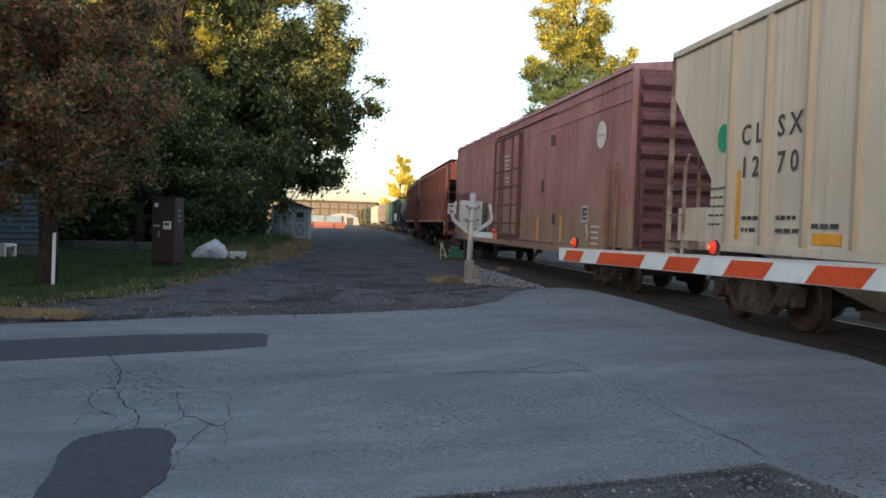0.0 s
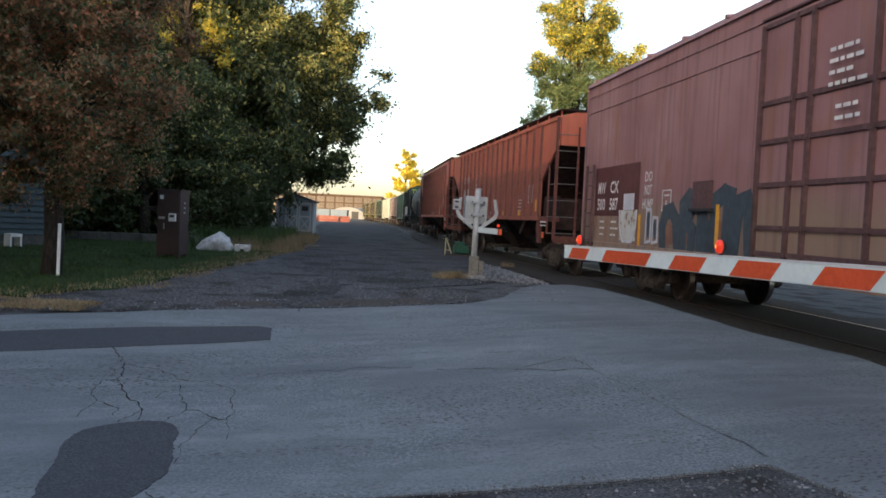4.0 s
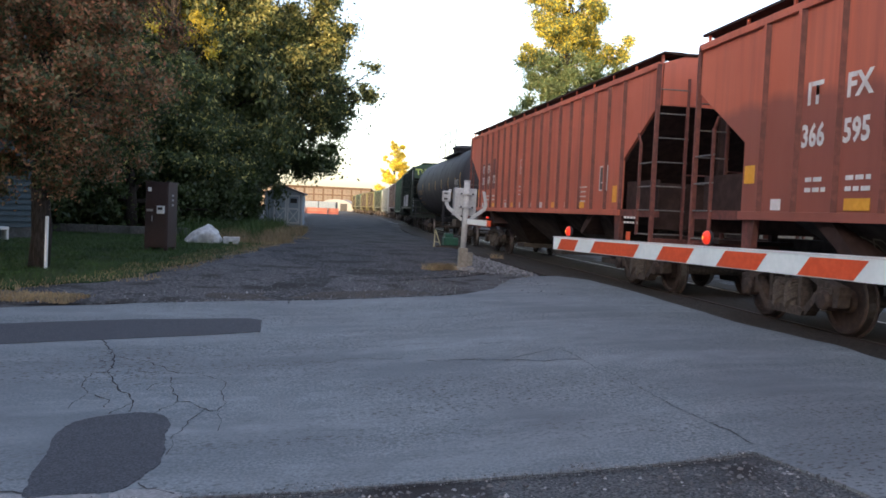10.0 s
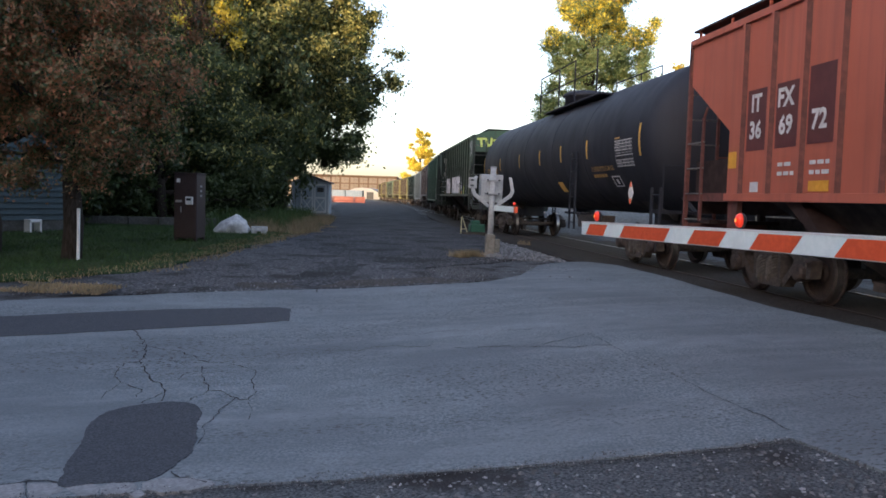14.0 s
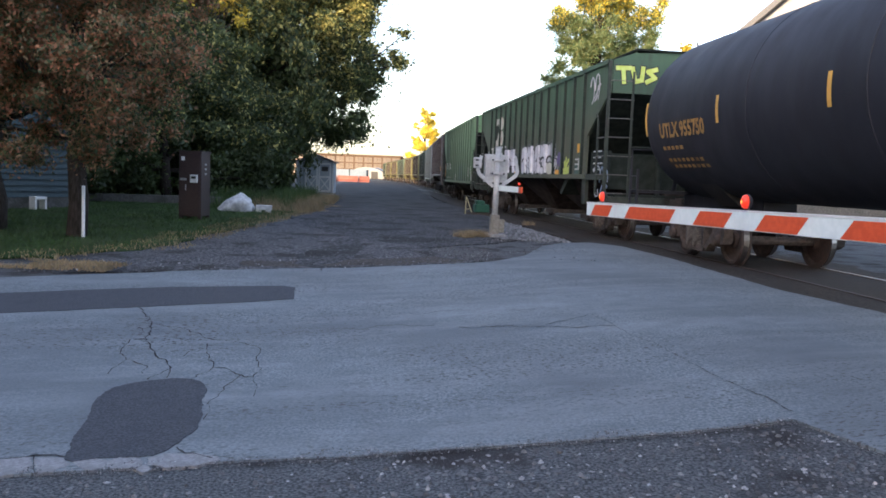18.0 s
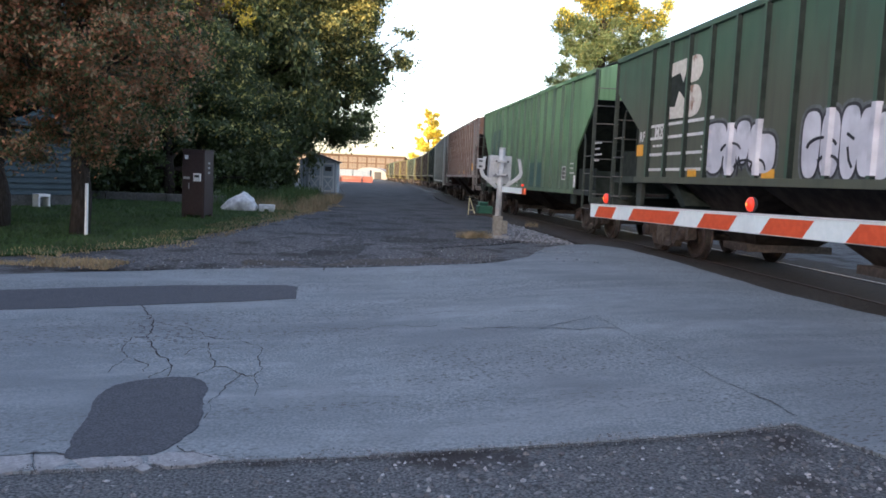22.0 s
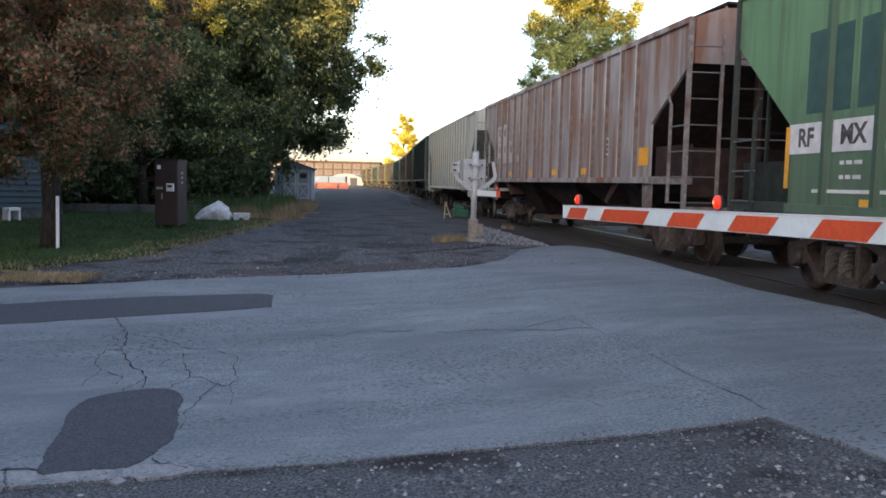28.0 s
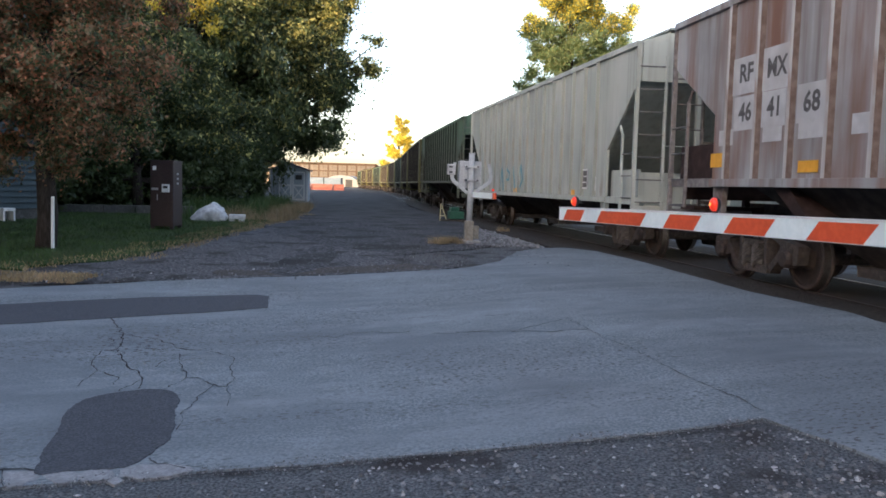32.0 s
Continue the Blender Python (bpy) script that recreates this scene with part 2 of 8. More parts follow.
M_OLDWALL = surface("dark_mossy_concrete", (0.075, 0.075, 0.07), (0.12, 0.118, 0.11), (0.05, 0.052, 0.044), 14, 1.5, 0.9, 0, 0.5, 0.01)
M_PALEROAD = surface("pale_broken_asphalt", (0.2, 0.202, 0.205), (0.28, 0.28, 0.285), (0.15, 0.15, 0.155), 60, 4, 0.9, 0, 0.5, 0.005)
M_PATCH = surface("patch_asphalt", (0.042, 0.046, 0.054), (0.082, 0.087, 0.098), (0.05, 0.053, 0.062), 70, 5, 0.85, 0, 0.6, 0.006)
M_LANESTONE = surface("dark_lane_stone", (0.07, 0.07, 0.074), (0.17, 0.17, 0.176), (0.045, 0.043, 0.043), 18, 5, 0.95, 0, 0.5, 0.01)
M_GATEGREY = surface("pale_grey_gate_paint", (0.36, 0.37, 0.37), (0.44, 0.45, 0.45), (0.28, 0.27, 0.26), 16, 2.5, 0.55, 0.1, 0.1, 0.002)
M_LANE = surface("lane_gravel", (0.028, 0.029, 0.032), (0.13, 0.134, 0.142), (0.024, 0.024, 0.025), 16, 0.8, 0.95, 0, 1.0, 0.03, None, 0.45, 0.68, 0.48, 0.62)
M_CRACK = surface("crack_dark", (0.035, 0.035, 0.038), (0.06, 0.059, 0.06), None, 60, 2, 0.95, 0, 0.0)
M_BALLAST = surface("ballast_stone", (0.1, 0.105, 0.112), (0.25, 0.255, 0.268), (0.07, 0.068, 0.066), 9, 4.0, 0.9, 0, 0.4, 0.01)
M_TRACKBED = surface("oily_trackbed", (0.018, 0.015, 0.014), (0.06, 0.049, 0.041), (0.036, 0.026, 0.018), 35, 1.0, 0.85, 0, 0.8, 0.02)
M_TIE = surface("old_timber_tie", (0.05, 0.04, 0.033), (0.1, 0.085, 0.07), None, 12, 1, 0.9, 0, 0.6, 0.01, (1, 8, 8))
M_RAIL = surface("rusty_rail", (0.035, 0.026, 0.022), (0.06, 0.042, 0.034), None, 30, 2, 0.65, 0.4, 0.2, 0.002)
M_RAILTOP = surface("polished_rail_head", (0.26, 0.25, 0.24), (0.36, 0.35, 0.33), None, 20, 2, 0.42, 1.0, 0.05, 0.001)
M_LAWN = surface("lawn_soil", (0.017, 0.036, 0.008), (0.026, 0.05, 0.01), (0.04, 0.05, 0.017), 30, 0.6, 0.95, 0, 0.5, 0.02)
M_BARK = surface("bark", (0.024, 0.019, 0.016), (0.055, 0.045, 0.038), (0.034, 0.03, 0.026), 12, 1.5, 0.95, 0, 0.9, 0.03, (3, 3, 0.5))
M_WHITE = surface("white_paint", (0.72, 0.72, 0.7), (0.8, 0.8, 0.78), (0.6, 0.59, 0.56), 25, 2, 0.5, 0, 0.1, 0.002)
M_GALV = surface("galvanised_steel", (0.36, 0.37, 0.38), (0.48, 0.49, 0.5), (0.3, 0.3, 0.3), 18, 2.5, 0.45, 0.6, 0.1, 0.002)
M_REDSHEET = surface("red_reflective_sheet", (0.72, 0.1, 0.035), (0.8, 0.125, 0.045), (0.6, 0.085, 0.035), 30, 2, 0.4, 0, 0.05, 0.001)
M_WHITESHEET = surface("white_reflective_sheet", (0.8, 0.88, 0.86), (0.86, 0.93, 0.91), (0.7, 0.75, 0.74), 30, 2, 0.4, 0, 0.05, 0.001)
M_REDLAMP = glow("lit_red_lens", (0.85, 0.045, 0.014), 0.1)
M_BULB = glow("lit_bulb", (1.0, 0.32, 0.06), 0.5)
M_BLACK = surface("black_housing", (0.015, 0.015, 0.016), (0.03, 0.03, 0.03), None, 30, 2, 0.6, 0, 0.1, 0.001)
M_BROWNBOX = surface("brown_steel_cabinet", (0.033, 0.018, 0.018), (0.046, 0.027, 0.026), (0.026, 0.016, 0.016), 30, 1.5, 0.55, 0, 0.15, 0.003)
M_ROCK = surface("pale_boulder", (0.42, 0.42, 0.42), (0.6, 0.6, 0.59), (0.25, 0.25, 0.24), 9, 2.0, 0.9, 0, 0.8, 0.03)
M_SHED = surface("grey_blue_shed_siding", (0.28, 0.33, 0.37), (0.34, 0.39, 0.43), (0.22, 0.26, 0.29), 20, 1.5, 0.7, 0, 0.2, 0.004)
M_SHEDTRIM = surface("white_shed_trim", (0.55, 0.57, 0.58), (0.63, 0.65, 0.66), None, 20, 1.5, 0.6, 0, 0.1, 0.002)
M_SHINGLE = surface("grey_shingle", (0.1, 0.1, 0.105), (0.17, 0.17, 0.175), None, 25, 2, 0.9, 0, 0.4, 0.005)
M_SIDING = surface("teal_house_siding", (0.028, 0.05, 0.057), (0.038, 0.062, 0.07), (0.022, 0.04, 0.045), 15, 1, 0.7, 0, 0.15, 0.003)
M_SIDINGGREY = surface("grey_gable_siding", (0.3, 0.3, 0.3), (0.38, 0.38, 0.38), None, 6, 1, 0.8, 0, 0.1, 0.003)
M_CONCRETE = surface("concrete", (0.26, 0.25, 0.235), (0.36, 0.35, 0.33), (0.2, 0.19, 0.18), 20, 1.5, 0.9, 0, 0.4, 0.006)
M_BRICKWALL = surface("factory_masonry", (0.075, 0.048, 0.03), (0.095, 0.062, 0.04), (0.06, 0.038, 0.025), 6, 0.2, 0.9, 0, 0.1, 0.01)
M_GLASS = surface("factory_pane", (0.12, 0.1, 0.08), (0.16, 0.13, 0.1), None, 1, 0.3, 0.25, 0, 0.0)
M_TENT = surface("white_tarp", (0.2, 0.2, 0.2), (0.25, 0.25, 0.25), None, 3, 0.5, 0.6, 0, 0.05, 0.01)
M_ORANGE = surface("orange_barrier", (0.18, 0.045, 0.028), (0.22, 0.06, 0.036), None, 5, 0.5, 0.5, 0, 0.0)
M_BLUEWHITE = surface("pale_blue_trailer", (0.11, 0.16, 0.21), (0.15, 0.19, 0.24), None, 3, 0.5, 0.5, 0, 0.0)
M_GREENPAINT = surface("green_machine_paint", (0.012, 0.075, 0.045), (0.02, 0.1, 0.06), None, 20, 2, 0.5, 0, 0.1, 0.002)
M_YELLOWPAINT = surface("pale_yellow_paint", (0.4, 0.36, 0.2), (0.48, 0.43, 0.26), None, 20, 2, 0.5, 0, 0.1, 0.002)

F_RED = foliage("russet_leaves", [(0.12, 0.125, 0.055), (0.26, 0.165, 0.08), (0.38, 0.155, 0.08), (0.18, 0.15, 0.07), (0.44, 0.19, 0.095)])
F_RUST = foliage("rust_red_leaves", [(0.4, 0.15, 0.07), (0.5, 0.2, 0.1), (0.3, 0.11, 0.06)])
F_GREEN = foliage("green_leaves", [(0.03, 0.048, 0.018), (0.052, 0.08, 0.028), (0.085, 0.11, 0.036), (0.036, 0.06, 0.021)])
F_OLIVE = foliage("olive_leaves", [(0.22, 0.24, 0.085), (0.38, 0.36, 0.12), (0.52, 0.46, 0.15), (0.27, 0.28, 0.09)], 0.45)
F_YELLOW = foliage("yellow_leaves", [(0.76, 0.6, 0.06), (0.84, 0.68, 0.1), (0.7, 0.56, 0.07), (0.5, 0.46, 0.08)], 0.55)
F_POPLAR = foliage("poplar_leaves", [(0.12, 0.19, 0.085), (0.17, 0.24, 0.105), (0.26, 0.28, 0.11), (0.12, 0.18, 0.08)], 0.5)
F_GRASS = foliage("grass_blades", [(0.022, 0.055, 0.009), (0.034, 0.075, 0.013), (0.055, 0.09, 0.02)], 0.2)
F_DRYDARK = foliage("brown_dry_blades", [(0.26, 0.18, 0.1), (0.18, 0.13, 0.07), (0.34, 0.25, 0.14), (0.1, 0.11, 0.045)], 0.25)
F_DRY = foliage("dry_grass_blades", [(0.32, 0.21, 0.11), (0.24, 0.17, 0.09), (0.38, 0.28, 0.15), (0.12, 0.11, 0.05)], 0.2)


# ---- mesh helpers ----
def mesh_of(name, bm, material):
    me = bpy.data.meshes.new(name)
    bm.normal_update()
    bm.to_mesh(me)
    bm.free()
    for mm in (material if isinstance(material, (list, tuple)) else [material]):
        me.materials.append(mm)
    return me


def part(name, bm, material, parent, label="", bevel=0.0, smooth=False):
    ob = new(name, mesh_of(name, bm, material))
    ob.parent = parent
    if label:
        tagged(ob, label)
    if bevel:
        mod = ob.modifiers.new("edge", "BEVEL")
        mod.width, mod.segments, mod.limit_method = bevel, 2, "ANGLE"
    if smooth:
        ob.data.shade_smooth()
    return ob


def again(ob, m, parent=None):
    """Another part on the same mesh."""
    o = new(ob.name.split(".")[0], ob.data)
    o.parent = parent or ob.parent
    o.matrix_basis = m
    return o


def thing(name, label, category, m=None, group="", kind=""):
    ob = new(name)
    ob.empty_display_size = 0.2
    if m is not None:
        ob.matrix_basis = m
    return tagged(ob, label, category, group, kind)


def solid(name, bm, material, label, category, m=None, group="", kind="", bevel=0.0, smooth=False):
    ob = part(name, bm, material, None, "", bevel, smooth)
    if m is not None:
        ob.matrix_basis = m
    return tagged(ob, label, category, group, kind)


def bx(bm, x0, x1, y0, y1, z0, z1):
    v = [bm.verts.new(c) for c in ((x0, y0, z0), (x1, y0, z0), (x1, y1, z0), (x0, y1, z0), (x0, y0, z1), (x1, y0, z1), (x1, y1, z1), (x0, y1, z1))]
    for f in ((3, 2, 1, 0), (4, 5, 6, 7), (0, 1, 5, 4), (1, 2, 6, 5), (2, 3, 7, 6), (3, 0, 4, 7)):
        bm.faces.new([v[i] for i in f])
    return bm


def hexa(bm, low, high):
    """A solid between two four-cornered rings, both counter-clockwise from above."""
    v = [bm.verts.new(c) for c in (*low, *high)]
    for f in ((3, 2, 1, 0), (4, 5, 6, 7), (0, 1, 5, 4), (1, 2, 6, 5), (2, 3, 7, 6), (3, 0, 4, 7)):
        bm.faces.new([v[i] for i in f])
    return bm


def box(x0, x1, y0, y1, z0, z1):
    return bx(bmesh.new(), x0, x1, y0, y1, z0, z1)


def rod(bm, p, q, r, n=8, r2=None):
    p, q = Vector(p), Vector(q)
    turn = (q - p).to_track_quat("Z", "Y")
    r2 = r if r2 is None else r2
    rings = []
    for c, rad in ((p, r), (q, r2)):
        rings.append([bm.verts.new(c + turn @ Vector((rad * math.cos(a), rad * math.sin(a), 0))) for a in (2 * math.pi * k / n for k in range(n))])
    for k in range(n):
        bm.faces.new((rings[0][k], rings[0][(k + 1) % n], rings[1][(k + 1) % n], rings[1][k]))
    bm.faces.new(rings[0][::-1])
    bm.faces.new(rings[1])
    return bm


def slab(bm, pts, axis, a, b):
    """A polygon (two coordinates) drawn out along an axis from a to b."""
    def put(p, d):
        return {"x": (d, p[0], p[1]), "y": (p[0], d, p[1]), "z": (p[0], p[1], d)}[axis]
    lo = [bm.verts.new(put(p, a)) for p in pts]
    hi = [bm.verts.new(put(p, b)) for p in pts]
    n = len(pts)
    bm.faces.new(lo[::-1])
    bm.faces.new(hi)
    for k in range(n):
        bm.faces.new((lo[k], lo[(k + 1) % n], hi[(k + 1) % n], hi[k]))
    bmesh.ops.recalc_face_normals(bm, faces=bm.faces[:])
    return bm


def lathe(bm, profile, n=20, axis="x"):
    """A profile of (radius, along) turned about an axis."""
    rings = []
    for r, d in profile:
        ring = []
        for k in range(n):
            a = 2 * math.pi * k / n
            c, s = r * math.cos(a), r * math.sin(a)
            ring.append(bm.verts.new({"x": (d, c, s), "y": (c, d, s), "z": (c, s, d)}[axis]))
        rings.append(ring)
    for a, b in zip(rings, rings[1:]):
        for k in range(n):
            bm.faces.new((a[k], a[(k + 1) % n], b[(k + 1) % n], b[k]))
    bm.faces.new(rings[0])
    bm.faces.new(rings[-1])
    bmesh.ops.recalc_face_normals(bm, faces=bm.faces[:])
    return bm


def text_bm(words, size, bold=0.0, most=9.0):
    """Flat letters in the side plane that faces -x: reading runs to -y, up is z, centred."""
    cu = bpy.data.curves.new("letters", "FONT")
    cu.body, cu.size, cu.align_x, cu.align_y, cu.offset = words, size, "CENTER", "CENTER", bold
    cu.resolution_u = 2
    ob = bpy.data.objects.new("letters", cu)
    me = bpy.data.meshes.new_from_object(ob)
    bm = bmesh.new()
    bm.from_mesh(me)
    bpy.data.meshes.remove(me)
    bpy.data.objects.remove(ob)
    bpy.data.curves.remove(cu)
    wide = max(v.co.x for v in bm.verts) - min(v.co.x for v in bm.verts)
    q = min(1.0, most / wide)
    for v in bm.verts:
        v.co = Vector((0, -v.co.x * q, v.co.y))
    return bm


# ---- ground ----
def track_x(y):
    return 6.9 - 0.176 * y


def gz(x, y):
    """Height of the ground over the rail heads: it falls gently towards the camera's verge."""
    return -0.25 * (1 - ease(5, 24, y)) * (1 - ease(-7.5, -2.5, x - track_x(y)))


def sheet(name, pts, lift, material, label, category, cell=0.5, wobble=0.0, kind="structure"):
    """A flat outline laid on the ground as a fine sheet, its edge a little ragged."""
    fine = []
    for a, b in zip(pts, pts[1:] + pts[:1]):
        a, b = Vector(a), Vector(b)
        k = max(1, int((b - a).length / (cell * 0.5)))
        for i in range(k):
            p = a.lerp(b, i / k)
            if wobble:
                w = noise.noise_vector(Vector((p.x * 2.3, p.y * 2.3, 1.7))) + 0.6 * noise.noise_vector(Vector((p.x * 9, p.y * 9, 4.1))) + 0.4 * noise.noise_vector(Vector((p.x * 31, p.y * 31, 2.2)))
                p = p + w.xy * wobble
            fine.append(p)
    bm = bmesh.new()
    vs = [bm.verts.new((p.x, p.y, 0)) for p in fine]
    bm.faces.new(vs)
    xs, ys = [p.x for p in fine], [p.y for p in fine]
    for axis, lo, hi in (((1, 0, 0), min(xs), max(xs)), ((0, 1, 0), min(ys), max(ys))):
        d = lo + cell
        while d < hi:
            bmesh.ops.bisect_plane(bm, geom=bm.verts[:] + bm.edges[:] + bm.faces[:], plane_co=Vector(axis) * d, plane_no=axis)
            d += cell
    for v in bm.verts:
        v.co.z = gz(v.co.x, v.co.y) + lift
    rim = bmesh.ops.extrude_face_region(bm, geom=bm.faces[:])
    top = [g for g in rim["geom"] if isinstance(g, bmesh.types.BMVert)]
    for v in bm.verts:
        v.co.z -= 0.03
    for v in top:
        v.co.z += 0.03
    bmesh.ops.recalc_face_normals(bm, faces=bm.faces[:])
    return solid(name, bm, material, label, category, kind=kind)


def rounded(pts, n=3):
    """A closed smooth line through a few corners."""
    out, k = [], len(pts)
    for i in range(k):
        p = [Vector(pts[(i + d) % k]) for d in (-1, 0, 1, 2)]
        for j in range(n):
            u = j / n
            out.append(0.5 * (2 * p[1] + (p[2] - p[0]) * u + (2 * p[0] - 5 * p[1] + 4 * p[2] - p[3]) * u * u + (3 * p[1] - p[0] - 3 * p[2] + p[3]) * u ** 3))
    return out


def make_ground():
    """One sheet to the horizon, fine near the crossing."""
    def axis(lo, hi, step, far):
        a = list(np.arange(lo, hi + 1e-6, step))
        out, d = [], step
        while d < far:
            d *= 1.6
            out.append(d)
        return [lo - d for d in out[::-1]] + a + [hi + d for d in out]
    xs, ys = axis(-16, 14, 0.5, 1500), axis(-8, 40, 0.5, 1500)
    vs = [(x, y, gz(x, y) - (0.003 if y < 5.2 else 0.018) + 0.006 * noise.noise(Vector((x * 0.9, y * 0.9, 0))) - 0.12 * (1 if abs(x - track_x(y)) < 1.9 and -30 < y < 60 else 0)) for y in ys for x in xs]
    w = len(xs)
    fs = [(j * w + i, j * w + i + 1, (j + 1) * w + i + 1, (j + 1) * w + i) for j in range(len(ys) - 1) for i in range(w - 1)]
    me = bpy.data.meshes.new("ground")
    me.from_pydata(vs, [], fs)
    me.materials.append(M_SOIL)
    tagged(new("ground", me), "dark gravelly ground reaching to the horizon", "ground", kind="structure")


make_ground()
ROAD = [(-40, -12.0), (-2.32, 3.72), (-1.3, 4.07), (-0.12, 4.35), (0.51, 4.45), (1.17, 4.56), (1.86, 4.75), (2.13, 4.2), (2.6, 2.5), (2.9, 0), (5.1, 0),
        (4.3, 8.9), (3.86, 10.3), (3.64, 11.9), (3.36, 14.2), (3.1, 15.5), (2.85, 16.6), (2.3, 17.3), (1.7, 16.9), (1.2, 15.9), (0.95, 14.8), (0.75, 13.9), (0.15, 12.95),
        (-1.17, 12.5), (-2.99, 11.9), (-4.41, 11.1), (-6.16, 9.95), (-40, -8)]
ROAD[0], ROAD[-1] = (-26, -10.0), (-26, -5.2)
sheet("road", ROAD, 0.012, M_ROAD, "worn grey asphalt road with cracks, leading over the railway crossing", "road", 0.6, 0.035)
LANE = [(-5.9, 10.6), (-4.41, 11.2), (-2.99, 12.0), (-1.17, 12.6), (0.1, 13.1), (-0.75, 14.1), (-1.05, 15.3), (0.2, 16.4), (1.2, 18), (0.9, 22), (-0.2, 30), (-3.2, 48), (-6.4, 78), (-16, 150), (-26, 150), (-14.5, 78), (-8.6, 48),
        (-6.2, 32), (-5.5, 24), (-5.4, 19), (-5.6, 15), (-6.3, 12.9)]
sheet("lane", LANE, 0.004, M_LANE, "dark gravel and broken asphalt service lane beside the track", "lane", 1.5, 0.12)
LAWN = [(-7.0, 11.9), (-6.2, 13.0), (-5.75, 14.2), (-5.6, 17.4), (-5.6, 21), (-5.8, 26), (-6.4, 32), (-8.5, 46), (-30, 46), (-30, 6), (-14, 8.5)]
sheet("gravel_apron", [(-5.75, 11.0), (-4.4, 11.25), (-2.9, 12.05), (-1.2, 12.65), (0, 13.15), (-0.8, 14.4), (-1.4, 15.6), (-2.8, 17.2), (-4.4, 19.5), (-5.3, 22.5), (-5.35, 18), (-5.55, 14.6), (-6.2, 12.8)], 0.007, M_APRON, "loose grey gravel apron at the mouth of the lane", "gravel", 0.5, 0.22)
sheet("dirt_strip", [(-3.6, 12.0), (-1.1, 12.75), (-0.2, 13.2), (-0.9, 13.75), (-2.4, 13.2), (-3.9, 12.5)], 0.009, M_DIRT, "muddy brown strip where the lane meets the road", "dirt", 0.5, 0.16)
sheet("lawn", LAWN, 0.02, M_LAWN, "short green lawn with a dry yellow edge", "lawn", 0.6, 0.3)
sheet("asphalt_patch", [(-9.5, 6.5), (-3.88, 9.74), (-2.58, 10.22), (-2.38, 10.12), (-2.19, 9.28), (-3.39, 8.53), (-8.6, 5.6)], 0.020, M_PATCH, "long dark asphalt repair strip on the road", "road patch", 0.5, 0.03)
sheet("asphalt_patch", rounded([(-2.12, 3.97), (-2.33, 4.51), (-2.51, 5.2), (-2.42, 5.48), (-2.23, 5.63), (-2.03, 5.61), (-1.87, 5.36), (-1.69, 4.68), (-1.66, 4.37), (-1.72, 4.08), (-1.95, 4.0)]), 0.017, M_PATCH,
      "rounded dark asphalt repair patch near the road's edge", "road patch", 0.05, 0.026)


# ---- track ----
def build_track():
    s, x, y = [0.0], [], []
    a0 = radians(TRACK_HEADING[0])
    x, y, h = [TRACK_START * math.cos(a0)], [TRACK_START * math.sin(a0)], [a0]
    for k in range(1, 420):
        a = radians(float(np.interp(s[-1], TRACK_NODES, TRACK_HEADING)))
        s.append(s[-1] + 1.0)
        x.append(x[-1] - math.sin(a))
        y.append(y[-1] + math.cos(a))
        h.append(a)
    return s, x, y, h


TS, TX, TY, TH = build_track()
A0 = TH[0]


def on_track(s, lat=0.0, z=0.0):
    """A place s metres along the track, lat metres to its right; straight on behind s = 0."""
    if s < 0:
        x, y, a = TX[0] - math.sin(A0) * s, TY[0] + math.cos(A0) * s, A0
    else:
        x, y, a = float(np.interp(s, TS, TX)), float(np.interp(s, TS, TY)), float(np.interp(s, TS, TH))
    return Vector((x + math.cos(a) * lat, y + math.sin(a) * lat, z)), a


def ribbon(name, profile, s0, s1, step, material, label, category, closed=True, shift=None):
    """A profile of (lat, z) carried along the track."""
    n = int((s1 - s0) / step) + 1
    vs, fs, w = [], [], len(profile)
    for k in range(n):
        for lat, z in profile:
            s = s0 + (s1 - s0) * k / (n - 1)
            vs.append(on_track(s, lat + (shift(s) if shift else 0), z)[0])
    for k in range(n - 1):
        for i in range(w if closed else w - 1):
            j = (i + 1) % w
            fs.append((k * w + i, k * w + j, (k + 1) * w + j, (k + 1) * w + i))
    me = bpy.data.meshes.new(name)
    me.from_pydata([tuple(v) for v in vs], [], fs)
    for mm in (material if isinstance(material, list) else [material]):
        me.materials.append(mm)
    ob = new(name, me)
    return tagged(ob, label, category, kind="structure")


ribbon("track_bed", [(-2.0, -0.06), (-1.8, -0.018), (1.9, -0.018), (2.6, -0.1), (2.6, -0.3), (-2.0, -0.3)], -40, 380, 3, M_TRACKBED, "dark oily trackbed between asphalt edges", "track bed")
def siding(s):
    return float(np.interp(s, [28, 53, 64, 76, 90, 120, 160], [0, -0.8, -1.75, -2.7, -4.2, -8.5, -15.0]))


for side, branch in ((-0.755, None), (0.755, None), (-0.755, siding), (0.755, siding)):
    rail = ribbon("rail", [(side - 0.07, -0.17), (side - 0.07, -0.15), (side - 0.012, -0.12), (side - 0.012, -0.045), (side - 0.036, -0.03), (side - 0.034, -0.006),
                           (side + 0.034, -0.006), (side + 0.036, -0.03), (side + 0.012, -0.045), (side + 0.012, -0.12), (side + 0.07, -0.15), (side + 0.07, -0.17)], -40 if branch is None else 46 - 16 * side, 380 if branch is None else 158, 2, [M_RAIL, M_RAILTOP],
                  "steel rail with a polished head" if branch is None else "steel siding rail curving away from the main track", "rail", shift=branch)
    for k, poly in enumerate(rail.data.polygons):
        if k % 12 in (5,) and side > 0:
            poly.material_index = 1
tie = None
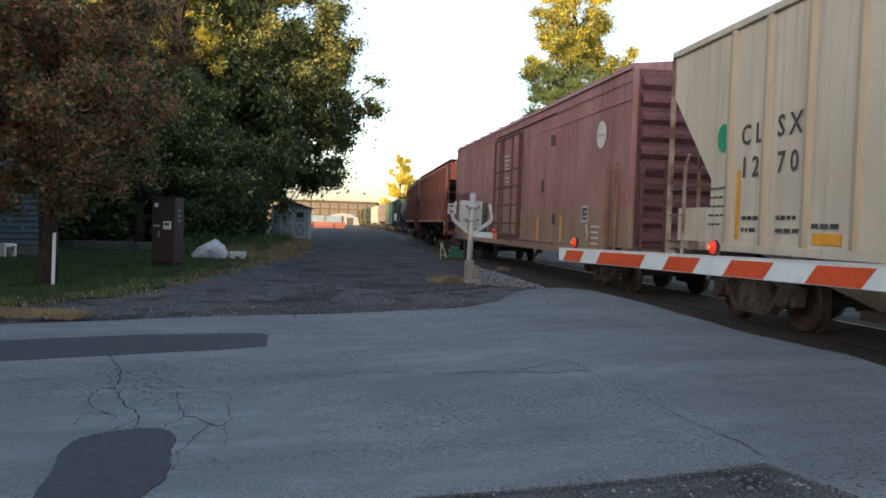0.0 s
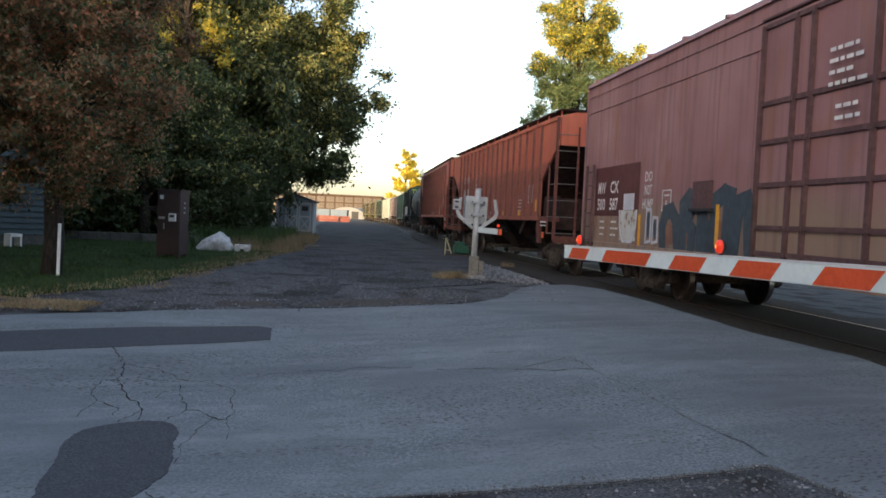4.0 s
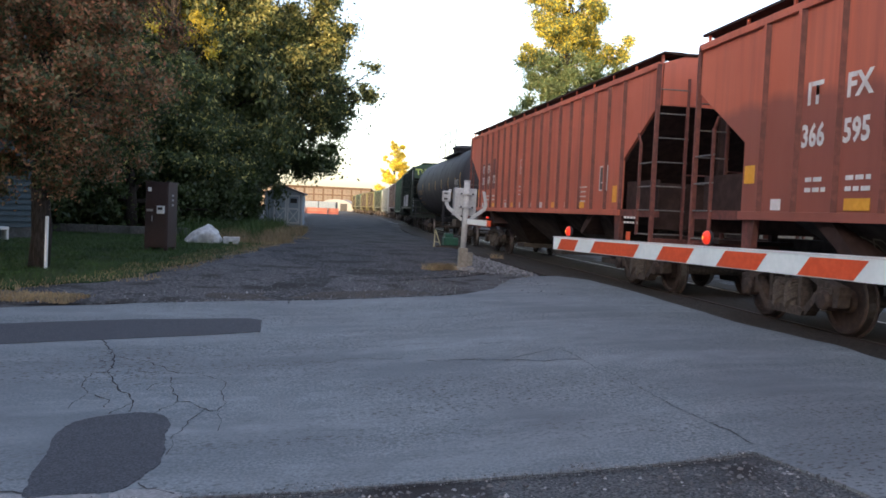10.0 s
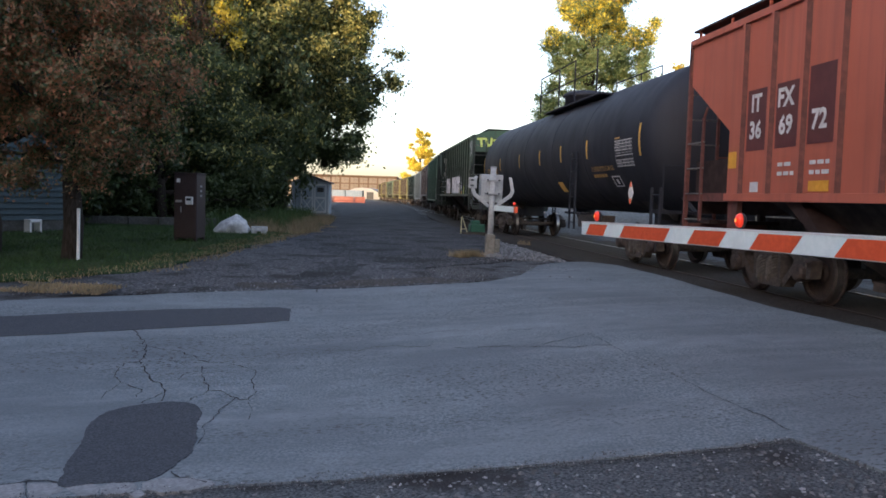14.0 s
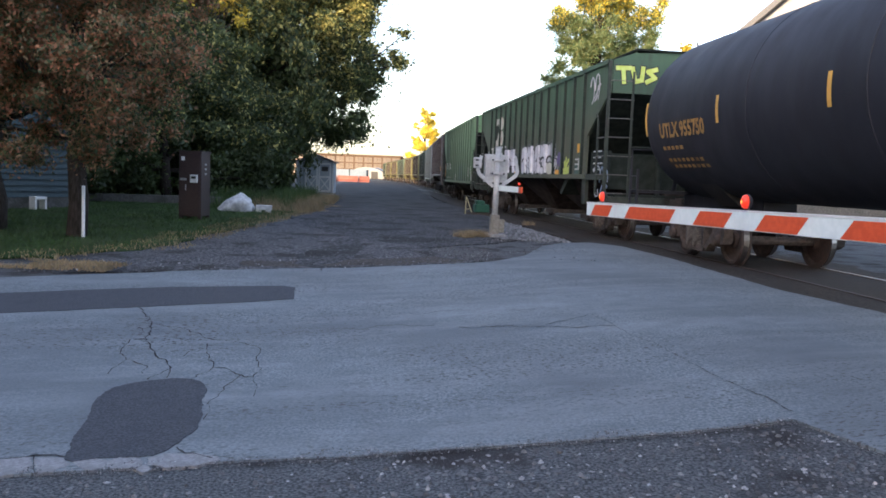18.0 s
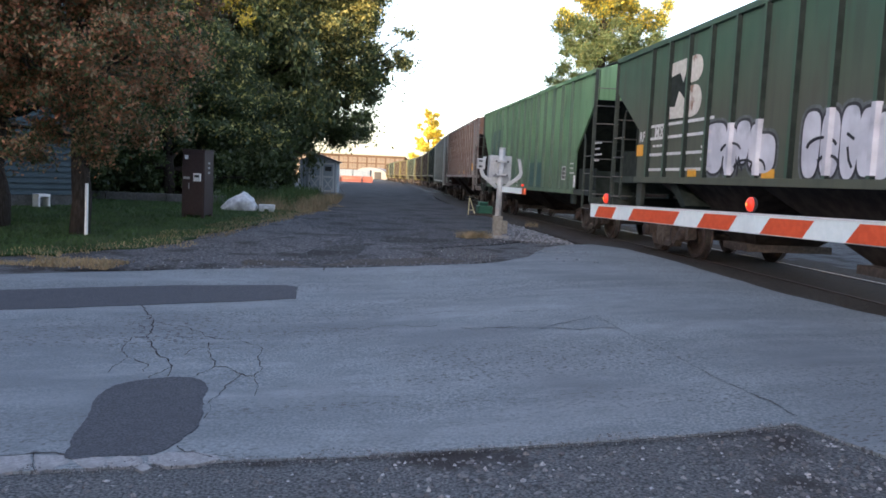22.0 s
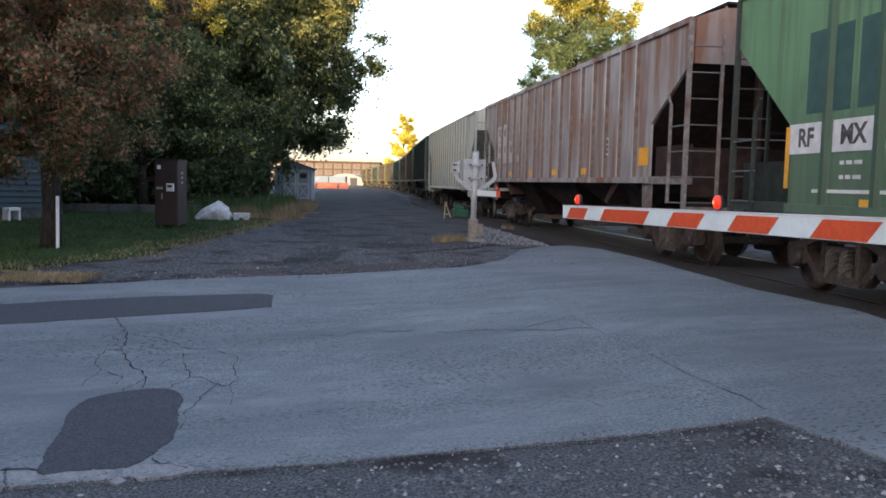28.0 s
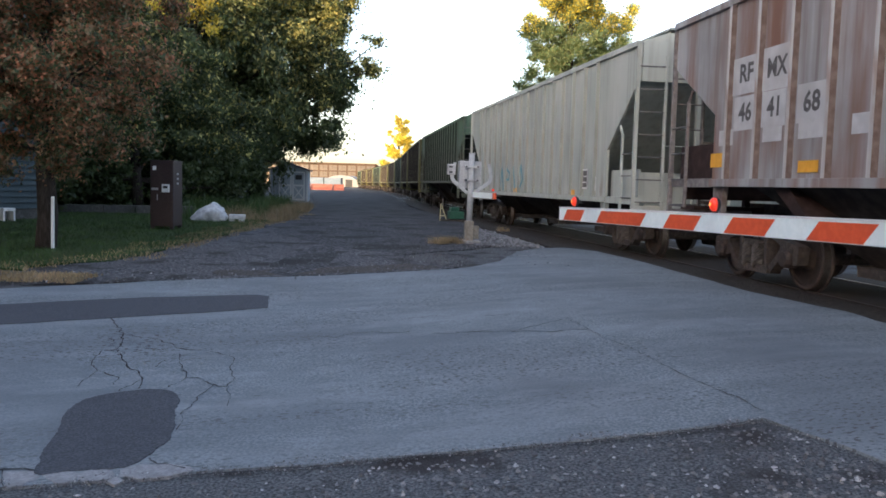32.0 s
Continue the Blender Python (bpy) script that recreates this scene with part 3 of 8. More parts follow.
for k in range(150):
    s = 16.0 + k * 0.56
    p, a = on_track(s, 0, 0)
    if tie is None:
        tie = solid("tie", box(-1.3, 1.3, -0.11, 0.11, -0.14, -0.015), M_TIE, "weathered timber railway tie", "tie", group="railway ties", kind="structure", bevel=0.0)
        tie.matrix_basis = pose(p.x, p.y, -0.006, 0, 0, math.degrees(a))
    else:
        copy_thing(tie, pose(p.x, p.y, -0.006 - 0.01 * random.random(), 0, 0, math.degrees(a) + random.uniform(-1.5, 1.5)))


# ---- things beside the road ----
def rough_ball(bm, c, r, seed, n=2, squash=(1, 1, 1), rough=0.25):
    made = bmesh.ops.create_icosphere(bm, subdivisions=n, radius=1.0)["verts"]
    for v in made:
        d = v.co.normalized()
        k = 1 + rough * noise.noise(d * 1.4 + Vector((seed * 3.1, seed, 0))) + rough * 0.5 * noise.noise(d * 3.7 + Vector((seed, 5, seed)))
        v.co = Vector(c) + Vector((d.x * r * squash[0] * k, d.y * r * squash[1] * k, d.z * r * squash[2] * k))
    return bm


def gate_arm():
    """A lowered crossing gate arm with slanted stripes and two lamps on top."""
    tip, near = Vector((1.04, 8.12, 1.03)), Vector((2.07, 3.92, 1.105))
    run = (tip - near)
    end = near - run * 0.55
    way = (end - tip).normalized()
    length = (end - tip).length
    yaw = math.degrees(math.atan2(way.y, way.x))
    m = Matrix.Translation(tip) @ Matrix.Rotation(radians(yaw), 4, "Z") @ Matrix.Rotation(-math.asin(way.z), 4, "Y")
    arm = thing("crossing_gate", "lowered crossing gate arm with slanted red and white stripes", "crossing gate", m)
    hh = 0.06
    part("arm", box(0, length, -0.02, 0.02, -hh, hh), M_WHITESHEET, arm, "white reflective gate arm", 0.004)
    part("top_edge", box(0, length, -0.024, 0.024, hh, hh + 0.012), M_WHITE, arm)
    stripes = [(0.175 + a, 0.175 + c) for a, c in ((0, 0.43), (0.81, 1.23), (1.235, 1.66), (2.04, 2.47), (2.85, 3.28), (3.66, 4.09), (4.47, 4.9), (5.28, 5.7), (6.09, 6.5))]
    for a, b in stripes:
        for side in (-1, 1):
            y0, y1 = (0.0205, 0.023) if side > 0 else (-0.023, -0.0205)
            lean = 0.1
            bm = bmesh.new()
            slab(bm, [(a - lean / 2, -hh + 0.006), (b - lean / 2, -hh + 0.006), (b + lean / 2, hh - 0.01), (a + lean / 2, hh - 0.01)], "y", y0, y1)
            part("stripe", bm, M_REDSHEET, arm, "red reflective stripe")
    for x, lens in ((0.375, M_REDLAMP), (2.83, M_REDLAMP), (6.3, M_REDLAMP)):
        lamp = part("lamp", lathe(bmesh.new(), [(0.01, 0.03), (0.024, 0.027), (0.033, 0.016), (0.036, 0.003), (0.036, -0.003)], 18, "y"), M_BLACK, arm, "round gate arm lamp with a black back", smooth=True)
        lamp.matrix_basis = pose(x, 0, hh + 0.068) @ Matrix.Diagonal((1, 1, 1.4, 1))
        part("lens", lathe(bmesh.new(), [(0.034, -0.003), (0.034, -0.014), (0.029, -0.028), (0.018, -0.037), (0.005, -0.041)], 18, "y"), lens, lamp, "glowing red lens", smooth=True)
        part("bulb", lathe(bmesh.new(), [(0.008, -0.038), (0.008, -0.042), (0.004, -0.044)], 10, "y"), M_BULB, lamp, "bright bulb spot")
        part("stem", box(x - 0.012, x + 0.012, -0.012, 0.012, hh + 0.01, hh + 0.045), M_BLACK, arm)
    part("pivot_plate", box(length, length + 0.5, -0.05, 0.05, -0.15, 0.15), M_GALV, arm, "", 0.01)
    p = end + way * 0.35
    g = thing("crossing_mast", "galvanised mast that carries the crossing gate", "gate mast", pose(p.x, p.y, gz(p.x, p.y)))
    part("mast", rod(bmesh.new(), (0.12, 0, -0.1), (0.12, 0, 4.4), 0.06, 14), M_GALV, g, smooth=True)
    part("foot", box(-0.15, 0.4, -0.25, 0.25, -0.1, 0.12), M_CONCRETE, g, "concrete footing", 0.02)
    part("gate_box", box(-0.02, 0.34, -0.3, 0.28, 1.05, 1.65), M_GALV, g, "", 0.02)


def far_gate():
    """The gate stand across the road, seen from behind: a plate, forked counterweight arms, a short arm."""
    x, y = 0.24, 18.16
    g = thing("crossing_gate_stand", "galvanised gate stand with forked counterweight arms and a short striped arm", "crossing gate", pose(x, y, gz(x, y), 0, 0, 8) @ pose(0, 0, 0, 0, 1.0, 0))
    part("post", rod(bmesh.new(), (0, 0, 0.12), (0, 0, 2.0), 0.068, 16), M_GATEGREY, g, smooth=True)
    part("cap", rod(bmesh.new(), (0, 0, 2.0), (0, 0, 2.03), 0.076, 16), M_GATEGREY, g)
    part("sleeve", box(-0.1, 0.1, -0.1, 0.1, 0.05, 0.5), M_OLDPOST, g, "weathered steel base sleeve", 0.015)
    part("side_box", box(0.1, 0.22, -0.08, 0.08, 0.1, 0.4), M_OLDPOST, g, "small weathered junction box", 0.015)
    part("foot", lathe(bmesh.new(), [(0.28, -0.08), (0.28, 0.045), (0.25, 0.06)], 20, "z"), M_CONCRETE, g, "round concrete footing")
    part("back_plate", box(-0.27, 0.24, 0.06, 0.32, 1.22, 1.85), M_GATEGREY, g, "mechanism case", 0.015)
    for sx in (-0.255, 0.225):
        part("flange", box(sx - 0.012, sx + 0.012, 0.03, 0.06, 1.24, 1.83), M_GATEGREY, g, "folded case edge", 0.003)
    for z in (1.42, 1.72):
        part("clamp", box(-0.16, 0.16, -0.09, 0.0, z - 0.025, z + 0.025), M_GATEGREY, g, "u-bolt clamp", 0.006)
        for sx in (-0.13, 0.13):
            part("bolt", rod(bmesh.new(), (sx, -0.115, z), (sx, -0.08, z), 0.022, 6), M_BLACK, g)
    for s, top in ((-1, 1.8), (1, 1.78)):
        bm = bmesh.new()
        pts = [(s * 0.05, 1.15), (s * 0.1, 1.1), (s * 0.44, 1.36), (s * 0.49, 1.48), (s * 0.42, 1.8), (s * 0.35, 1.8), (s * 0.41, 1.5), (s * 0.38, 1.42)]
        slab(bm, pts, "y", -0.06, -0.01)
        part("counterweight_arm", bm, M_GATEGREY, g, "bent counterweight arm", 0.008)
    part("counterweight", box(-0.56, -0.37, -0.08, 0.02, 1.52, 1.76), M_GATEGREY, g, "counterweight block with cut-outs", 0.02)
    for z in (1.58, 1.70):
        part("slot", box(-0.52, -0.44, -0.085, -0.079, z - 0.02, z + 0.02), M_BLACK, g)
    arm = part("arm", box(-0.02, 0.02, -1.95, 0, -0.06, 0.06), M_WHITESHEET, g, "short white arm")
    arm.matrix_basis = pose(0.06, -0.05, 1.1, 0, 0, 4)
    part("arm_tip", box(-0.022, 0.022, -1.97, -1.8, -0.062, 0.062), M_REDSHEET, arm, "red arm end")
    lamp = part("lamp", lathe(bmesh.new(), [(0.012, -0.02), (0.029, -0.012), (0.029, 0.012), (0.012, 0.02)], 14, "y"), M_REDLAMP, arm, "small red arm lamp", smooth=True)
    lamp.matrix_basis = pose(0, -1.75, 0.12)


def cabinet():
    """A tall brown steel cabinet on short feet, with a meter and labels."""
    m = pose(-7.44, 20.25, gz(-7.44, 20.25))
    c = thing("utility_cabinet", "tall dark brown steel utility cabinet with a white meter box", "cabinet", m)
    part("body", box(-0.29, 0.29, -0.3, 0.36, 0.1, 1.72), M_BROWNBOX, c, "", 0.012)
    part("lid", box(-0.31, 0.31, -0.32, 0.38, 1.72, 1.75), M_BROWNBOX, c, "", 0.008)
    part("door", box(-0.265, 0.265, -0.315, -0.3, 0.16, 1.68), M_BROWNBOX, c, "front door panel", 0.004)
    for x in (-0.24, 0.24):
        for y in (-0.25, 0.31):
            part("foot", box(x - 0.04, x + 0.04, y - 0.04, y + 0.04, 0, 0.1), M_BROWNBOX, c)
    mb = part("meter_box", box(0.03, 0.21, -0.39, -0.315, 0.95, 1.15), M_WHITE, c, "white meter box", 0.01)
    part("window", box(0.06, 0.18, -0.396, -0.391, 1.05, 1.11), M_BLACK, mb)
    part("label", box(-0.22, -0.13, -0.321, -0.316, 1.5, 1.6), M_WHITE, c, "small white notice")
    part("plate", box(-0.25, -0.08, -0.321, -0.316, 1.0, 1.06), M_GALV, c, "grey rating plate")
    for z in (1.15, 1.27, 1.39):
        part("mark", box(0.291, 0.295, -0.05, 0.08, z, z + 0.05), M_GALV, c, "faded mark")
    part("handle", rod(bmesh.new(), (-0.1, -0.33, 0.75), (-0.1, -0.33, 0.9), 0.012, 8), M_GALV, c)


def shed():
    """A small garden shed: double doors with cross braces, window, gable roof."""
    m = pose(-10.2, 48.8, 0, 0, 0, 7)
    c = thing("garden_shed", "small grey-blue wooden shed with white trimmed double doors", "shed", m)
    part("front_wall", box(-1.35, 0.95, 0, 0.06, 0.05, 1.95), M_SHED, c)
    part("side_wall", box(0.89, 0.95, 0.06, 2.2, 0.05, 1.95), M_SHED, c)
    part("side_wall", box(-1.35, -1.29, 0.06, 2.2, 0.05, 1.95), M_SHED, c)
    part("back_wall", box(-1.29, 0.89, 2.14, 2.2, 0.05, 1.95), M_SHED, c)
    for k in range(12):
        part("siding_groove", box(-1.3 + k * 0.2, -1.285 + k * 0.2, -0.004, 0.0, 0.08, 1.9), M_BLACK, c)
    bm = bmesh.new()
    slab(bm, [(-1.5, 1.9), (-1.5, 1.97), (-0.2, 2.42), (1.1, 1.97), (1.1, 1.9), (-0.2, 2.34)], "y", -0.15, 2.35)
    part("roof", bm, M_SHINGLE, c, "grey shingled gable roof")
    bm = bmesh.new()
    slab(bm, [(-1.35, 1.95), (0.95, 1.95), (-0.2, 2.34)], "y", 0.0, 0.05)
    part("gable", bm, M_SHED, c)
    for x0 in (-0.78, 0.02):
        d = part("door", box(x0, x0 + 0.76, -0.04, -0.005, 0.12, 1.88), M_SHED, c, "braced shed door")
        for a, b, lo, hi in ((0, 0.76, 0.12, 0.22), (0, 0.76, 0.98, 1.08), (0, 0.76, 1.78, 1.88), (0, 0.09, 0.12, 1.88), (0.67, 0.76, 0.12, 1.88)):
            part("trim", box(x0 + a, x0 + b, -0.06, -0.041, lo, hi), M_SHEDTRIM, d, "white trim board")
        for k in (0, 1):
            bm = bmesh.new()
            za, zb = (0.22, 0.98) if k else (0.98, 0.22)
            slab(bm, [(x0 + 0.09, za - 0.04), (x0 + 0.67, zb - 0.04), (x0 + 0.67, zb + 0.04), (x0 + 0.09, za + 0.04)], "y", -0.057 + 0.003 * k, -0.042)
            part("brace", bm, M_SHEDTRIM, d, "diagonal white brace")
    w = part("window", box(0.2, 0.6, -0.05, -0.04, 1.38, 1.66), M_BLACK, c, "small dark door window")
    for x in (-1.35, 0.86):
        part("corner_board", box(x, x + 0.09, -0.02, 0.0, 0.05, 1.95), M_SHEDTRIM, c)
    part("base", box(-1.3, 0.9, 0.02, 2.15, -0.02, 0.05), M_CONCRETE, c)


def small_things():
    x, y = -7.62, 14.89
    part_m = pose(x, y, gz(x, y), 0, 0.6, 0)
    solid("stake", box(-0.024, 0.024, -0.024, 0.024, -0.05, 1.0), M_WHITE, "thin white-painted marker stake in the lawn", "stake", part_m, bevel=0.004)
    bm = bmesh.new()
    rough_ball(bm, (0, 0, 0.16), 0.5, 8, 4, (1.12, 0.75, 0.78), 0.26)
    for v in bm.verts:
        q = 1 - 0.45 * clamp01((v.co.z - 0.1) / 0.45)
        v.co.x = 0.12 * clamp01(v.co.z / 0.5) + v.co.x * q
    solid("boulder", bm, M_ROCK, "large pale speckled boulder on the grass", "boulder", pose(-7.58, 24.2, -0.02), smooth=True)
    c = thing("stone_block", "small pale concrete block beside the boulder", "block", pose(-6.7, 24.15, -0.06, 0, 0, 12))
    part("top", box(-0.24, 0.24, -0.15, 0.15, 0.16, 0.3), M_ROCK, c, "", 0.015)
    for sx in (-0.17, 0.12):
        part("leg", box(sx - 0.07, sx + 0.09, -0.13, 0.13, 0, 0.16), M_ROCK, c, "", 0.01)
    # green switch machine with a pale yellow frame
    c = thing("switch_stand", "small green track switch machine with a pale yellow frame", "switch stand", pose(-0.45, 28.9, 0, 0, 0, 12))
    part("machine", box(0.1, 0.62, -0.25, 0.25, 0.08, 0.36), M_GREENPAINT, c, "green machine case", 0.03)
    part("cover", box(0.15, 0.45, -0.2, 0.2, 0.36, 0.5), M_GREENPAINT, c, "", 0.03)
    part("base", box(-0.2, 0.9, -0.35, 0.35, -0.05, 0.06), M_TIE, c, "timber base")
    bm = bmesh.new()
    rod(bm, (-0.22, 0, 0.0), (-0.2, 0, 0.62), 0.02)
    part("frame", bm, M_YELLOWPAINT, c, "pale yellow leg")
    part("brace", rod(bmesh.new(), (-0.19, 0, 0.62), (0.02, 0, 0.05), 0.02), M_YELLOWPAINT, c, "pale yellow brace")
    part("rung", rod(bmesh.new(), (-0.21, 0, 0.18), (-0.03, 0, 0.18), 0.015), M_YELLOWPAINT, c)


gate_arm()
far_gate()
cabinet()
shed()
small_things()


def house():
    """The end of a house with lapped siding behind the trees."""
    m = pose(-16.3, 14.5, 0, 0, 0, 62)
    h = thing("house", "house with weathered teal lapped siding on a concrete foundation", "house", m)
    part("foundation", box(-0.05, 9.33, 0.07, 8, -0.1, 0.32), M_OLDWALL, h, "dark concrete foundation")
    part("wall", box(0, 9.3, 0.1, 8, 0.32, 5.6), M_SIDING, h)
    first = None
    for k in range(32):
        z = 0.32 + k * 0.165
        if first is None:
            bm = bmesh.new()
            slab(bm, [(0.1, 0.17), (0.075, 0.0), (0.045, 0.0), (0.088, 0.17)], "x", 0, 9.3)
            first = part("siding_board", bm, M_SIDING, h)
            first.matrix_basis = pose(0, 0, z)
        else:
            again(first, pose(0, 0, z))
    bm = bmesh.new()
    slab(bm, [(-0.4, 5.5), (4.05, 8.3), (8.5, 5.5), (8.5, 5.35), (4.05, 8.1), (-0.4, 5.35)], "x", -0.4, 9.0)
    part("roof", bm, M_SHINGLE, h, "grey shingled roof")
    bm = bmesh.new()
    slab(bm, [(0.1, 5.6), (7.95, 5.6), (4.05, 8.05)], "x", 0.02, 8.55)
    part("gable", bm, M_SIDING, h)
    v = thing("vent_hood", "white metal vent box at the house's foundation", "vent", pose(-12.36, 21.5, 0, 0, 0, 62))
    part("case", box(-0.17, 0.17, -0.3, 0.0, 0.28, 0.36), M_WHITE, v, "", 0.01)
    for sx in (-0.17, 0.12):
        part("side", box(sx, sx + 0.05, -0.28, 0.0, -0.02, 0.28), M_WHITE, v)
    wall = thing("garden_wall", "low dark concrete wall behind the lawn", "low wall", pose(-12.3, 27.5, 0, 0, 0, 12))
    for k in range(6):
        part("block", box(-3 + k * 1.02, -2.0 + k * 1.02, -0.15, 0.15, -0.05, 0.3), M_OLDWALL, wall, "", 0.015)


house()


def factory():
    """A long brick factory with rows of wide windows, far off."""
    y = 340.0
    f = thing("factory", "long sunlit brick factory with rows of large windows", "factory", pose(-35.7, y, 0, 0, 0, 4))
    part("wall", box(-60, 0, 0, 20, -1, 8.9), M_BRICKWALL, f)
    part("parapet", box(-60.3, 0.3, -0.3, 20, 8.9, 9.4), M_BRICKWALL, f)
    pane = None
    for r in range(3):
        for k in range(15):
            x0, z0 = -59.0 + k * 3.95, 0.7 + r * 2.75
            if pane is None:
                pane = part("window", box(0, 3.2, -0.14, -0.02, 0, 2.2), M_GLASS, f, "wide factory window")
                pane.matrix_basis = pose(x0, 0, z0)
                bar = part("mullion", box(1.55, 1.65, -0.2, -0.145, 0, 2.2), M_BRICKWALL, pane)
            else:
                w = again(pane, pose(x0, 0, z0))
                again(bar, Matrix(), w)
    wing = thing("factory_wing", "darker brick wing of the factory in shade", "factory", pose(-35.4, y + 0.5, 0, 0, 0, 38))
    part("wall", box(0, 9, 0, 14, -1, 8.6), M_BRICKWALL, wing)
    for r in range(3):
        for k in range(2):
            part("window", box(1.0 + k * 4.2, 3.9 + k * 4.2, -0.1, -0.01, 0.9 + r * 2.7, 2.6 + r * 2.7), M_BLACK, wing)
    t = thing("storage_tent", "white arched storage tent in the freight yard", "tent", pose(-33.9, 230, 0, 0, 0, 0))
    prof = [(-4.9, 0)] + [(-4.9 * math.cos(a), 1.1 + 2.2 * math.sin(a)) for a in (math.pi * k / 12 for k in range(13))] + [(4.9, 0)]
    bm = bmesh.new()
    slab(bm, prof, "y", 0, 16)
    part("cover", bm, M_TENT, t)
    part("opening", box(1.2, 3.2, -0.05, -0.01, 0, 2.1), M_BLACK, t)
    first = None
    for k in range(4):
        x = -24.6 + k * 1.75
        if first is None:
            first = thing("plastic_barrier", "orange plastic road barrier", "barrier", pose(x, 128, 0), "yard barriers")
            bm = bmesh.new()
            slab(bm, [(-0.3, 0), (0.3, 0), (0.12, 0.35), (0.1, 0.95), (-0.1, 0.95), (-0.12, 0.35)], "x", -0.85, 0.85)
            part("body", bm, M_ORANGE, first)
            part("foot", box(-0.8, 0.8, -0.34, 0.34, -0.02, 0.1), M_ORANGE, first)
        else:
            copy_thing(first, pose(x, 128 + 0.4 * (k % 2), 0, 0, 0, random.uniform(-4, 4)))
    first = None
    for k in range(2):
        x = -24.5 + k * 2.95
        if first is None:
            first = thing("trailer", "pale blue and white box trailer", "trailer", pose(x, 136, 0), "yard trailers")
            part("box", box(-1.4, 1.4, 0, 2.4, 0.6, 2.0), M_BLUEWHITE, first)
            part("chassis", box(-1.4, 1.4, 0.2, 2.2, 0.45, 0.6), M_BLACK, first)
            for wx in (-0.9, 0.9):
                w = part("wheel", lathe(bmesh.new(), [(0.3, 0.1), (0.4, 0.12), (0.4, 0.3), (0.3, 0.32)], 14, "y"), M_BLACK, first)
                w.matrix_basis = pose(wx, 0, 0.4)
        else:
            copy_thing(first, pose(x, 136, 0))


factory()


# ---- trees and plants ----
def leaves(name, spots, count, size, material, parent, seed, shell=0.35, flat=0.0, shape=0.5):
    """Leaves as small bent diamonds in clumps. spots: clumps (x, y, z, radius, radius up)."""
    rng = np.random.default_rng(seed)
    spots = np.array(spots, float)
    vol = spots[:, 3] ** 2 * spots[:, 4]
    pick = rng.choice(len(spots), count, p=vol / vol.sum())
    d = rng.normal(size=(count, 3))
    d /= np.linalg.norm(d, axis=1)[:, None]
    rad = np.abs(rng.normal(size=count)) * (0.62 - 0.1 * shell)
    c = spots[pick, :3] + d * rad[:, None] * np.stack([spots[pick, 3], spots[pick, 3], spots[pick, 4]], 1)
    n = rng.normal(size=(count, 3))
    n[:, 2] += flat
    n /= np.linalg.norm(n, axis=1)[:, None]
    u = np.cross(n, rng.normal(size=(count, 3)))
    u /= np.linalg.norm(u, axis=1)[:, None]
    w = np.cross(n, u)
    s = (size * (0.6 + 0.8 * rng.random(count)))[:, None]
    vs = np.stack([c - u * s, c + w * s * shape + n * s * 0.15, c + u * s, c - w * s * shape + n * s * 0.15], 1).reshape(-1, 3)
    me = bpy.data.meshes.new(name)
    me.vertices.add(len(vs))
    me.vertices.foreach_set("co", vs.ravel())
    me.loops.add(len(vs))
    me.loops.foreach_set("vertex_index", np.arange(len(vs), dtype=np.int32))
    me.polygons.add(count)
    me.polygons.foreach_set("loop_start", np.arange(0, 4 * count, 4, dtype=np.int32))
    me.update(calc_edges=True)
    me.validate()
    me.materials.append(material)
    ob = new(name, me)
    ob.parent = parent
    return ob


def limb(bm, a, b, r0, r1, rng, bend=0.12, steps=4, n=7):
    """One tapered, slightly crooked tube."""
    a, b = Vector(a), Vector(b)
    way = (b - a).to_track_quat("Z", "Y")
    rings = []
    for k in range(steps + 1):
        q = a.lerp(b, k / steps)
        if 0 < k < steps:
            q += Vector(rng.normal(size=3)) * bend * (b - a).length / steps
        r = r0 + (r1 - r0) * k / steps
        rings.append([bm.verts.new(q + way @ Vector((r * math.cos(t), r * math.sin(t), 0))) for t in (2 * math.pi * i / n for i in range(n))])
    for lo, hi in zip(rings, rings[1:]):
        for i in range(n):
            bm.faces.new((lo[i], lo[(i + 1) % n], hi[(i + 1) % n], hi[i]))
    bm.faces.new(rings[0][::-1])
    bm.faces.new(rings[-1])
    return bm


def clumps(rng, blobs, per, rmin, rmax):
    """Small clumps spread over the outside of large blobs (x, y, z, radius, radius up)."""
    out = []
    for x, y, z, r, rz in blobs:
        for k in range(int(per * r * rz)):
            d = rng.normal(size=3)
            d /= np.linalg.norm(d)
            q = 0.45 + 0.55 * rng.random() ** 0.5
            c = rng.uniform(rmin, rmax)
            out.append((x + d[0] * r * q, y + d[1] * r * q, z + d[2] * rz * q, c, c * 0.8))
    return out


